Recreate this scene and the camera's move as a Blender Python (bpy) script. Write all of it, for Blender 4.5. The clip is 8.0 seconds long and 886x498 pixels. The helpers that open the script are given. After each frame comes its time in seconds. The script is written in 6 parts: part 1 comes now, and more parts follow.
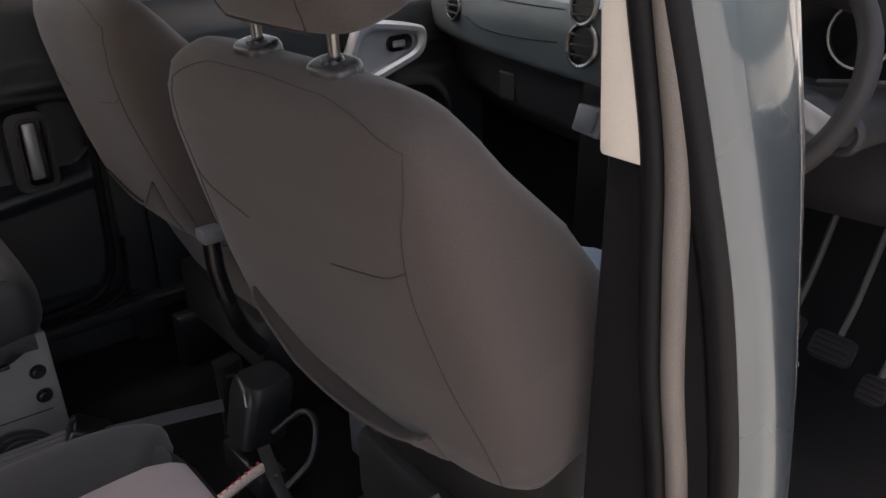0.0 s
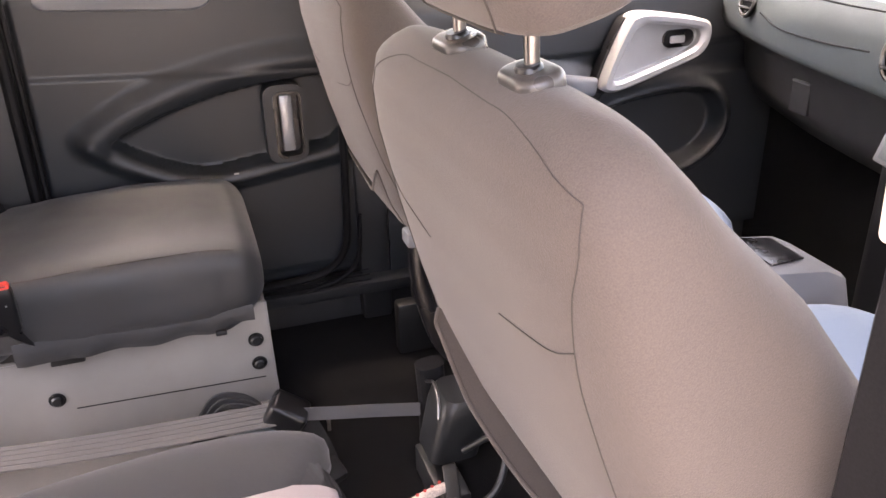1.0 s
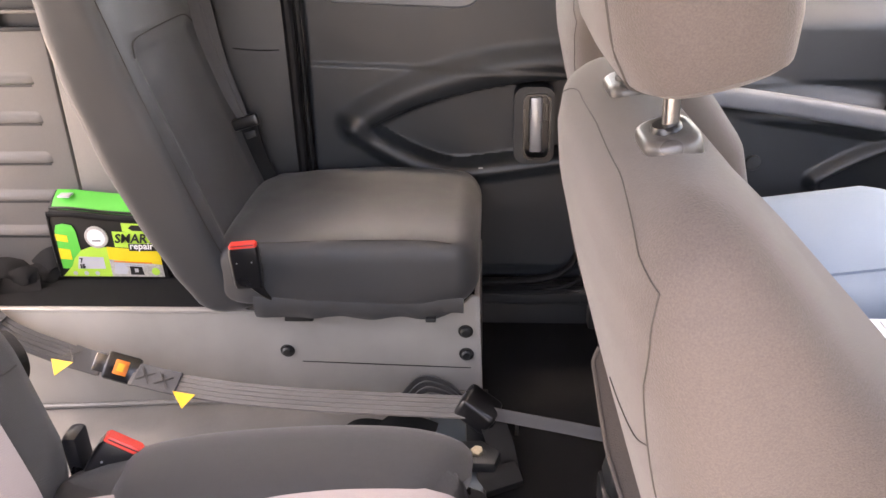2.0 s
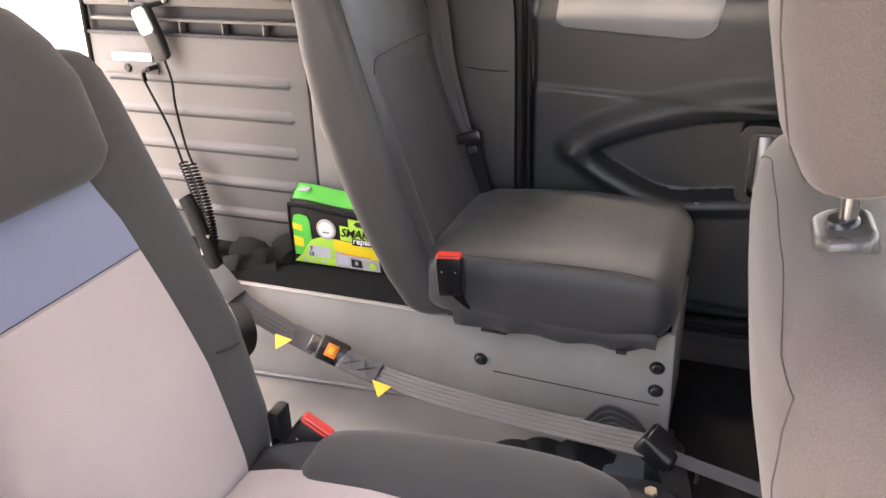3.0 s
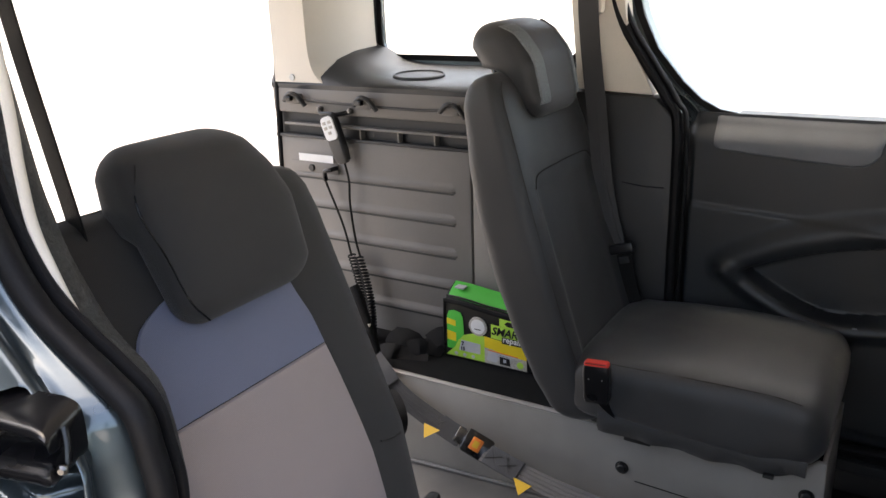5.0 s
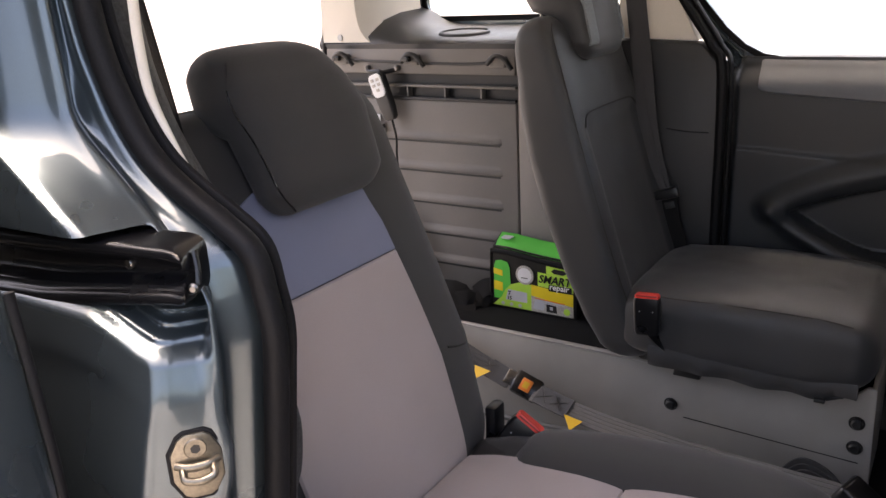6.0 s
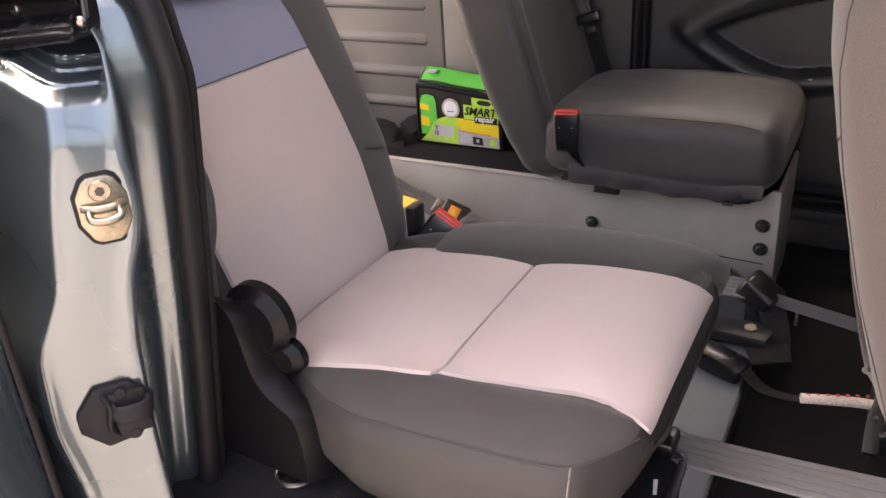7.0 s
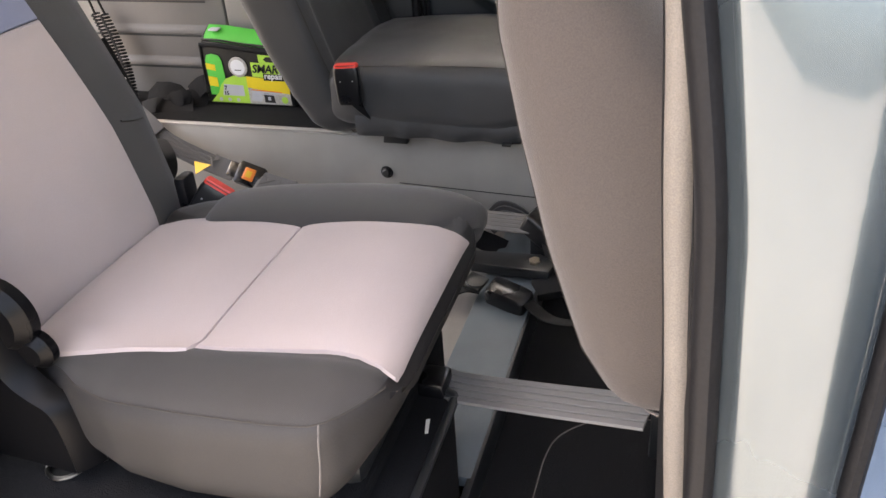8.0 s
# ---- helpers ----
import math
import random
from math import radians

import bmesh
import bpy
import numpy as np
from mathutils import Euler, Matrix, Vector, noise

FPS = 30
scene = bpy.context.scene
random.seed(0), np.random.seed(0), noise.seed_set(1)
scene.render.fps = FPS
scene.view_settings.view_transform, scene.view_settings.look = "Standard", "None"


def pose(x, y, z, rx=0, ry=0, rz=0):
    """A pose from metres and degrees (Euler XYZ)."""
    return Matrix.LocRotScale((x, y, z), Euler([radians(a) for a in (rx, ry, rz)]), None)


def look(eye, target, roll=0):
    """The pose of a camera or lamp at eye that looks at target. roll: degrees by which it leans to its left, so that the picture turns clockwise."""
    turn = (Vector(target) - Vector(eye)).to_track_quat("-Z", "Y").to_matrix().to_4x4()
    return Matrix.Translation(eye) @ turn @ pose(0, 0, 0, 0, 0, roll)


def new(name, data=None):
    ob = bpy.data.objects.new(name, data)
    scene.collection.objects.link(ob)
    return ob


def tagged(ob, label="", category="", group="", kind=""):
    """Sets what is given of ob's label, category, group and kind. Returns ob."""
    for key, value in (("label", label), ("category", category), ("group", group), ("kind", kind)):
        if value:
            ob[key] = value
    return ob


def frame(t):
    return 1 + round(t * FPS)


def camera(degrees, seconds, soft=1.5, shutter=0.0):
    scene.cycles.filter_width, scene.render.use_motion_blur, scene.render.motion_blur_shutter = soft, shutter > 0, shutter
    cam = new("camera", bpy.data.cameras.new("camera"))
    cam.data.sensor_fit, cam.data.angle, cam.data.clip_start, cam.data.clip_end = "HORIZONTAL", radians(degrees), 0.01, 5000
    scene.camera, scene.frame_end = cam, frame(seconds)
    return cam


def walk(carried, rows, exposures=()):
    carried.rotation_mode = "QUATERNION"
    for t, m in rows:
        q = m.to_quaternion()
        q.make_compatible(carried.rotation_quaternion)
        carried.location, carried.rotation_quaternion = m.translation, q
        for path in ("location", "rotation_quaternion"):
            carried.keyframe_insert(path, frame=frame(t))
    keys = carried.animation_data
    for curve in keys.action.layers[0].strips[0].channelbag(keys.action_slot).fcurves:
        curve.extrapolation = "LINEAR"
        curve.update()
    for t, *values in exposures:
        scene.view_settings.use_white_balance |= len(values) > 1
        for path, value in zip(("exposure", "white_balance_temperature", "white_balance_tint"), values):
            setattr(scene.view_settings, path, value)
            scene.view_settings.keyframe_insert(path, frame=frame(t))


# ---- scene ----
cam = camera(57.1, 8.0)
PATH = [
    (0, (-0.213, -1.514, 1.052), (0.918, -0.095, 0.212), -1.0),
    (0.5, (-0.138, -1.441, 1.042), (0.725, 0.15, 0.192), -1.3),
    (1, (-0.068, -1.409, 1.035), (0.488, 0.308, 0.173), -1.4),
    (1.5, (0.02, -1.392, 1.047), (0.232, 0.395, 0.173), -1.5),
    (2, (0.062, -1.402, 1.066), (-0.07, 0.393, 0.192), -1.6),
    (2.2, (0.072, -1.401, 1.073), (-0.187, 0.379, 0.199), -1.8),
    (3.3, (0.113, -1.418, 1.138), (-0.64, 0.235, 0.299), -2.0),
    (3.5, (0.112, -1.418, 1.155), (-0.68, 0.222, 0.33), -2.0),
    (4, (0.122, -1.428, 1.198), (-0.752, 0.198, 0.429), -2.1),
    (4.5, (0.132, -1.44, 1.215), (-0.815, 0.174, 0.51), -2.4),
    (4.7, (0.128, -1.46, 1.208), (-0.838, 0.157, 0.536), -2.1),
    (5.8, (0.105, -1.591, 1.093), (-0.954, -0.009, 0.482), -2.7),
    (6, (0.11, -1.611, 1.069), (-0.938, -0.027, 0.443), -3.0),
    (6.5, (0.137, -1.645, 0.994), (-0.846, -0.063, 0.266), -3.4),
    (7, (0.178, -1.655, 0.95), (-0.713, -0.101, 0.062), -3.7),
    (7.5, (0.242, -1.643, 0.954), (-0.528, -0.083, -0.032), -4.0),
    (8, (0.292, -1.616, 0.967), (-0.249, 0.014, -0.058), -3.9),
]
EXPO = [(0.0, 1.8, 7500, 16), (0.5, 3.3, 7700, 20), (1.0, 4.15, 8400, 25), (1.5, 4.3, 8400, 21), (2.2, 4.05, 8400, 22), (3.4, 3.85, 7900, 14), (4.0, 3.48, 7700, 12),
        (4.7, 2.62, 7400, 11), (5.8, 2.36, 7500, 15), (6.5, 3.15, 9000, 26), (7.0, 3.3, 8600, 21), (7.5, 3.35, 8300, 16), (8.0, 3.4, 8000, 13)]
walk(cam, [(t, look(eye, target, roll)) for t, eye, target, roll in PATH], EXPO)

# ---- light ----
SUN_AZ, SUN_EL = radians(150), radians(74)
world = bpy.data.worlds.new("sky")
scene.world = world
world.use_nodes = True
wn = world.node_tree.nodes
sky = wn.new("ShaderNodeTexSky")
sky.sky_type, sky.sun_disc = "NISHITA", False
sky.dust_density, sky.air_density = 6.0, 1.0
sky.sun_elevation, sky.sun_rotation = SUN_EL, radians(90) - SUN_AZ
world.node_tree.links.new(sky.outputs[0], wn["Background"].inputs[0])
wn["Background"].inputs[1].default_value = 0.18
sun = new("sun", bpy.data.lights.new("sun", "SUN"))
sun.data.energy, sun.data.angle, sun.data.color = 1.2, radians(20), (1.0, 0.97, 0.93)
sun_dir = Vector((math.cos(SUN_AZ) * math.cos(SUN_EL), math.sin(SUN_AZ) * math.cos(SUN_EL), math.sin(SUN_EL)))
sun.matrix_world = look(sun_dir * 20, (0, 0, 0))


# ---- materials ----
def material(name, color, rough=0.6, metal=0.0, grain=400.0, bump=0.15, vary=0.15, stain=6.0, stain_amount=0.15,
             weave=0.0, coat=0.0, sheen=0.0, rand=0.0, bump_dist=0.001, spec=0.5):
    """Procedural surface: fine grain and broad wear in colour and roughness, with fine relief."""
    m = bpy.data.materials.new(name)
    m.use_nodes = True
    nt = m.node_tree
    n, ln = nt.nodes, nt.links.new
    b = n["Principled BSDF"]
    b.inputs["Roughness"].default_value, b.inputs["Metallic"].default_value = rough, metal
    b.inputs["Coat Weight"].default_value, b.inputs["Sheen Weight"].default_value = coat, sheen
    b.inputs["Coat Roughness"].default_value, b.inputs["Specular IOR Level"].default_value = 0.06, spec
    co = n.new("ShaderNodeTexCoord")
    fine, broad = n.new("ShaderNodeTexNoise"), n.new("ShaderNodeTexNoise")
    fine.inputs["Scale"].default_value, fine.inputs["Detail"].default_value = grain, 3
    broad.inputs["Scale"].default_value, broad.inputs["Detail"].default_value = stain, 5
    ln(co.outputs["Object"], fine.inputs["Vector"]), ln(co.outputs["Object"], broad.inputs["Vector"])

    def span(src, lo, hi):
        r = n.new("ShaderNodeMapRange")
        r.inputs[1].default_value, r.inputs[2].default_value = 0.3, 0.7
        r.inputs[3].default_value, r.inputs[4].default_value = lo, hi
        ln(src, r.inputs[0])
        return r.outputs[0]

    def times(a, c):
        k = n.new("ShaderNodeMath")
        k.operation = "MULTIPLY"
        ln(a, k.inputs[0]), ln(c, k.inputs[1])
        return k.outputs[0]

    gain = times(span(fine.outputs[0], 1 - vary, 1 + vary), span(broad.outputs[0], 1 - stain_amount, 1 + stain_amount))
    if rand:
        info, r = n.new("ShaderNodeObjectInfo"), n.new("ShaderNodeMapRange")
        r.inputs[3].default_value, r.inputs[4].default_value = 1 - rand, 1 + rand
        ln(info.outputs["Random"], r.inputs[0])
        gain = times(gain, r.outputs[0])
    relief = fine.outputs[0]
    if weave:
        wave = n.new("ShaderNodeTexWave")
        wave.wave_type, wave.bands_direction = "BANDS", "DIAGONAL"
        wave.inputs["Scale"].default_value, wave.inputs["Distortion"].default_value = weave, 1.0
        wave.inputs["Detail Scale"].default_value = 8
        ln(co.outputs["Object"], wave.inputs["Vector"])
        gain = times(gain, span(wave.outputs[1], 0.94, 1.05))
        relief = times(relief, wave.outputs[1])
    mix = n.new("ShaderNodeMix")
    mix.data_type, mix.blend_type = "RGBA", "MULTIPLY"
    mix.inputs[0].default_value = 1
    mix.inputs[6].default_value = (*color, 1)
    ln(gain, mix.inputs[7])
    ln(mix.outputs[2], b.inputs["Base Color"])
    ln(span(broad.outputs[0], max(rough - 0.08, 0.02), min(rough + 0.08, 1)), b.inputs["Roughness"])
    bp = n.new("ShaderNodeBump")
    bp.inputs["Strength"].default_value, bp.inputs["Distance"].default_value = bump, bump_dist
    ln(relief, bp.inputs["Height"])
    ln(bp.outputs[0], b.inputs["Normal"])
    return m


M = {
    "front_fabric": material("front_fabric", (0.050, 0.040, 0.0345), 0.88, grain=750, bump=0.45, sheen=0.12, vary=0.16, stain=5, stain_amount=0.12),
    "black_fabric": material("black_fabric", (0.028, 0.026, 0.025), 0.85, grain=1100, bump=0.35, weave=300, sheen=0.12, vary=0.15, stain_amount=0.2),
    "mesh_fabric": material("mesh_fabric", (0.15, 0.165, 0.175), 0.8, grain=500, bump=0.6, weave=120, vary=0.4),
    "light_fabric": material("light_fabric", (0.345, 0.29, 0.279), 0.9, grain=1200, bump=0.3, weave=320, sheen=0.15, vary=0.05, stain=4, stain_amount=0.07),
    "blue_fabric": material("blue_fabric", (0.155, 0.168, 0.235), 0.9, grain=1200, bump=0.3, weave=320, sheen=0.12, vary=0.05, stain=4, stain_amount=0.07),
    "cover_fabric": material("cover_fabric", (0.0260, 0.0270, 0.0285), 0.5, grain=900, bump=0.25, weave=300, sheen=0.1, vary=0.1, stain=5, stain_amount=0.15),
    "pale_blue": material("pale_blue", (0.125, 0.172, 0.235), 0.9, grain=1200, bump=0.3, weave=320, sheen=0.12, vary=0.05, stain=4, stain_amount=0.07),
    "guide_plastic": material("guide_plastic", (0.05, 0.046, 0.043), 0.28, grain=900, bump=0.15, vary=0.06),
    "leatherette": material("leatherette", (0.022, 0.0205, 0.020), 0.6, spec=0.35, grain=500, bump=0.2, vary=0.08, stain_amount=0.15),
    "thread": material("thread", (0.115, 0.103, 0.096), 0.8, grain=900, bump=0.3),
    "dark_thread": material("dark_thread", (0.027, 0.023, 0.020), 0.8, grain=900),
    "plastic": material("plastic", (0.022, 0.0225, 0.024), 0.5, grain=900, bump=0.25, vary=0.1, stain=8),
    "grained_plastic": material("grained_plastic", (0.03, 0.03, 0.03), 0.6, grain=260, bump=0.9, vary=0.5, stain=8, bump_dist=0.002),
    "panel_plastic": material("panel_plastic", (0.17, 0.157, 0.145), 0.55, grain=1200, bump=0.3, vary=0.12, stain=5, stain_amount=0.1),
    "door_plastic": material("door_plastic", (0.019, 0.022, 0.0255), 0.42, grain=1000, bump=0.3, vary=0.12, stain=5, spec=0.5),
    "dash_plastic": material("dash_plastic", (0.07, 0.087, 0.091), 0.42, grain=700, bump=0.35, vary=0.12, stain=5),
    "grey_insert": material("grey_insert", (0.115, 0.122, 0.133), 0.5, grain=900, bump=0.2, vary=0.06),
    "sill_grey": material("sill_grey", (0.075, 0.094, 0.105), 0.5, grain=900, bump=0.25, vary=0.08, stain=9, stain_amount=0.2),
    "cream": material("cream", (0.7, 0.65, 0.57), 0.6, grain=700, bump=0.15, vary=0.04, stain_amount=0.04),
    "headlining": material("headlining", (0.55, 0.52, 0.47), 0.9, grain=900, bump=0.3, vary=0.06),
    "rubber_floor": material("rubber_floor", (0.165, 0.158, 0.15), 0.5, grain=700, bump=0.35, vary=0.12, stain=7, stain_amount=0.18),
    "steel_panel": material("steel_panel", (0.285, 0.27, 0.25), 0.42, grain=900, bump=0.2, vary=0.08, stain=7, stain_amount=0.12),
    "carpet": material("carpet", (0.007, 0.007, 0.008), 0.95, grain=700, bump=0.9, vary=0.4, stain_amount=0.25, bump_dist=0.003, spec=0.2),
    "paint": material("paint", (0.080, 0.103, 0.117), 0.27, metal=0.75, grain=3000, bump=0.0, vary=0.15, stain=4, stain_amount=0.06, coat=1.0),
    "rubber": material("rubber", (0.008, 0.008, 0.009), 0.55, grain=400, bump=0.15, vary=0.2, spec=0.15),
    "seal_velour": material("seal_velour", (0.13, 0.115, 0.1), 0.75, grain=900, bump=0.3, vary=0.15),
    "black_gloss": material("black_gloss", (0.005, 0.005, 0.006), 0.28, grain=300, bump=0.05),
    "black_metal": material("black_metal", (0.012, 0.013, 0.014), 0.42, grain=400, bump=0.1),
    "black_plastic": material("black_plastic", (0.0035, 0.0035, 0.004), 0.32, grain=700, bump=0.12, vary=0.15, spec=0.12),
    "silver": material("silver", (0.37, 0.38, 0.39), 0.36, metal=0.45, grain=900, bump=0.05, vary=0.05),
    "chrome": material("chrome", (0.18, 0.175, 0.17), 0.3, metal=1.0, grain=200, bump=0.02, vary=0.04),
    "zinc": material("zinc", (0.24, 0.21, 0.165), 0.34, metal=0.9, grain=300, bump=0.1),
    "webbing": material("webbing", (0.125, 0.12, 0.115), 0.6, grain=1500, bump=0.4, vary=0.1),
    "dark_webbing": material("dark_webbing", (0.009, 0.009, 0.0095), 0.7, spec=0.2, grain=1500, bump=0.5, weave=700, vary=0.15),
    "belt": material("belt", (0.05, 0.05, 0.053), 0.6, grain=1500, bump=0.5, weave=700, vary=0.1),
    "red": material("red", (0.6, 0.035, 0.02), 0.4, grain=500, bump=0.05, vary=0.04),
    "orange": material("orange", (0.85, 0.22, 0.02), 0.5, grain=500, vary=0.04),
    "yellow": material("yellow", (0.75, 0.45, 0.02), 0.6, grain=600, vary=0.06),
    "rope": material("rope", (0.62, 0.52, 0.46), 0.8, grain=300, bump=0.5, vary=0.25),
    "rope_red": material("rope_red", (0.5, 0.06, 0.05), 0.8, grain=300, bump=0.5),
    "white": material("white", (0.75, 0.75, 0.75), 0.5, grain=600, bump=0.05, vary=0.03),
    "paper": material("paper", (0.5, 0.5, 0.53), 0.7, grain=800, bump=0.05, vary=0.03),
    "gravel": material("gravel", (0.36, 0.345, 0.325), 0.9, grain=60, bump=0.8, vary=0.25, stain=0.8, stain_amount=0.12, bump_dist=0.02),
    "green": material("green", (0.07, 0.54, 0.07), 0.4, grain=600, vary=0.04),
    "lime": material("lime", (0.42, 0.70, 0.08), 0.4, grain=600, vary=0.04),
    "print_yellow": material("print_yellow", (0.8, 0.6, 0.03), 0.4, grain=600, vary=0.04),
    "print_black": material("print_black", (0.012, 0.012, 0.012), 0.35, grain=500, vary=0.1),
    "print_grey": material("print_grey", (0.45, 0.42, 0.38), 0.45, grain=200, vary=0.2),
}


def glass(name):
    m = bpy.data.materials.new(name)
    m.use_nodes = True
    b = m.node_tree.nodes["Principled BSDF"]
    b.inputs["Transmission Weight"].default_value, b.inputs["Roughness"].default_value = 1, 0.0
    b.inputs["IOR"].default_value, b.inputs["Base Color"].default_value = 1.1, (0.93, 0.97, 0.95, 1)
    return m


M["glass"] = glass("glass")


# ---- mesh tools ----
import functools

def thing(name, label, category, at=(0, 0, 0), group="", kind=""):
    ob = new(name)
    ob.location = at
    ob.empty_display_size = 0.05
    return tagged(ob, label, category, group, kind)


def part(name, bm, mat, parent=None, label="", smooth=True, flip=False):
    bmesh.ops.remove_doubles(bm, verts=bm.verts, dist=1e-5)
    bmesh.ops.recalc_face_normals(bm, faces=bm.faces)
    me = bpy.data.meshes.new(name)
    bm.to_mesh(me)
    bm.free()
    me.materials.append(M[mat])
    if smooth:
        me.shade_smooth()
        me.set_sharp_from_angle(angle=radians(38))
    ob = new(name, me)
    if parent is not None:
        base = parent
        off = Vector((0, 0, 0))
        while base is not None:
            off += base.location
            base = base.parent
        ob.parent = parent
        ob.location = -off
    if label:
        ob["label"] = label
    return ob


def loft(bm, rings, cap=True, close=True):
    vs = [[bm.verts.new(p) for p in r] for r in rings]
    n = len(vs[0])
    for a, b in zip(vs, vs[1:]):
        for i in range(n if close else n - 1):
            j = (i + 1) % n
            bm.faces.new((a[i], a[j], b[j], b[i]))
    if cap:
        bm.faces.new(vs[0][::-1]), bm.faces.new(vs[-1])
    return bm


def sup(t, n):
    c, s = math.cos(t), math.sin(t)
    return math.copysign(abs(c) ** (2 / n), c), math.copysign(abs(s) ** (2 / n), s)


def box(lo, hi, bevel=0.004, bm=None, m=None, seg=2):
    own = bmesh.new()
    bmesh.ops.create_cube(own, size=1)
    for v in own.verts:
        v.co = Vector([lo[i] + (v.co[i] + 0.5) * (hi[i] - lo[i]) for i in range(3)])
    if bevel:
        bmesh.ops.bevel(own, geom=list(own.edges), offset=min(bevel, 0.45 * min(hi[i] - lo[i] for i in range(3))), segments=seg, profile=0.5, affect="EDGES")
    if m is not None:
        own.transform(m)
    if bm is None:
        return own
    return add(bm, own)


def add(bm, other):
    me = bpy.data.meshes.new("tmp")
    other.to_mesh(me)
    other.free()
    bm.from_mesh(me)
    bpy.data.meshes.remove(me)
    return bm


def prism(pts, d, bevel=0.0, bm=None):
    """A plate: the outline pts (3D, in one plane), pushed by the vector d."""
    own = bmesh.new()
    vs = [own.verts.new(p) for p in pts]
    f = own.faces.new(vs)
    out = bmesh.ops.extrude_face_region(own, geom=[f])
    bmesh.ops.translate(own, vec=Vector(d), verts=[g for g in out["geom"] if isinstance(g, bmesh.types.BMVert)])
    if bevel:
        bmesh.ops.recalc_face_normals(own, faces=own.faces)
        bmesh.ops.bevel(own, geom=list(own.edges), offset=bevel, segments=2, profile=0.5, affect="EDGES")
    return own if bm is None else add(bm, own)


def spline(pts, k=6):
    """A smooth line through the points."""
    p = [Vector(q) for q in pts]
    p = [p[0] * 2 - p[1]] + p + [p[-1] * 2 - p[-2]]
    out = []
    for i in range(1, len(p) - 2):
        for j in range(k):
            t = j / k
            a, b, c, d = p[i - 1 : i + 3]
            out.append(0.5 * (2 * b + (c - a) * t + (2 * a - 5 * b + 4 * c - d) * t * t + (3 * b - a - 3 * c + d) * t ** 3))
    return out + [p[-2]]


def sweep(pts, half_u, half_v, up=(0, 0, 1), n=10, power=2.0, bm=None, k=6, taper=None):
    """A bar along the smooth line pts; half_u across, half_v along 'up'."""
    bm = bm or bmesh.new()
    line = spline(pts, k) if k else [Vector(p) for p in pts]
    rings = []
    for i, p in enumerate(line):
        d = (line[min(i + 1, len(line) - 1)] - line[max(i - 1, 0)]).normalized()
        u = d.cross(Vector(up)).normalized()
        v = u.cross(d)
        g = taper(i / (len(line) - 1)) if taper else 1
        rings.append([p + u * half_u * g * a + v * half_v * g * b for a, b in (sup(2 * math.pi * j / n + 0.39, power) for j in range(n))])
    return loft(bm, rings)


def ribbon(pts, width, thick=0.0015, up=(0, 0, 1), bm=None, k=8):
    return sweep(pts, width / 2, thick, up, n=8, power=8, bm=bm, k=k)


def ribbed(pts, width, thick=0.0015, up=(0, 0, 1), lines=5, k=8):
    """Woven strap with raised bands along it."""
    bm = bmesh.new()
    line = spline(pts, k)
    rings = []
    for i, p in enumerate(line):
        d = (line[min(i + 1, len(line) - 1)] - line[max(i - 1, 0)]).normalized()
        u = d.cross(Vector(up)).normalized()
        v = u.cross(d)
        ring = [p + u * width / 2 - v * thick, p - u * width / 2 - v * thick]
        for j in range(lines):
            a, b = -width / 2 + width * (j + 0.04) / lines, -width / 2 + width * (j + 0.80) / lines
            ring += [p + u * a + v * (thick - 0.0008), p + u * (a + 0.0008) + v * thick, p + u * b + v * thick, p + u * (b + 0.0008) + v * (thick - 0.0014)]
        rings.append(ring)
    return loft(bm, rings)


def disc(centre, axis, radius, depth, n=20, bevel=0.0, bm=None):
    """A round plate with its back at centre, standing out along axis."""
    own = bmesh.new()
    z = Vector(axis).normalized()
    x = z.orthogonal().normalized()
    y = z.cross(x)
    prof = [(radius, 0), (radius, depth - bevel), (radius - bevel, depth)] if bevel else [(radius, 0), (radius, depth)]
    loft(own, [[Vector(centre) + z * h + r * (x * math.cos(2 * math.pi * i / n) + y * math.sin(2 * math.pi * i / n)) for i in range(n)] for r, h in prof])
    return own if bm is None else add(bm, own)


def torus(centre, axis, major, minor, n=32, k=10, bm=None):
    own = bmesh.new()
    z = Vector(axis).normalized()
    x = z.orthogonal().normalized()
    y = z.cross(x)
    rings = []
    for i in range(n + 1):
        r = x * math.cos(2 * math.pi * i / n) + y * math.sin(2 * math.pi * i / n)
        rings.append([Vector(centre) + r * (major + minor * math.cos(2 * math.pi * j / k)) + z * minor * math.sin(2 * math.pi * j / k) for j in range(k)])
    loft(own, rings, cap=False)
    return own if bm is None else add(bm, own)


def ease(t):
    t = max(0.0, min(1.0, t))
    return t * t * (3 - 2 * t)


@functools.lru_cache(None)
def even_ring(n, p, aspect):
    fine = [sup(2 * math.pi * i / 480, p) for i in range(481)]
    run = [0.0]
    for (a, b), (c, d) in zip(fine, fine[1:]):
        run.append(run[-1] + math.hypot((c - a) * aspect, d - b))
    out, i = [], 0
    for j in range(n):
        want = run[-1] * j / n
        while run[i + 1] < want:
            i += 1
        t = (want - run[i]) / max(run[i + 1] - run[i], 1e-9)
        out.append((fine[i][0] + (fine[i + 1][0] - fine[i][0]) * t, fine[i][1] + (fine[i + 1][1] - fine[i][1]) * t))
    return out


def even(n, p, aspect):
    """Points spaced evenly round a rounded oblong."""
    return even_ring(n, round(p, 2), round(min(aspect, 60), 2))


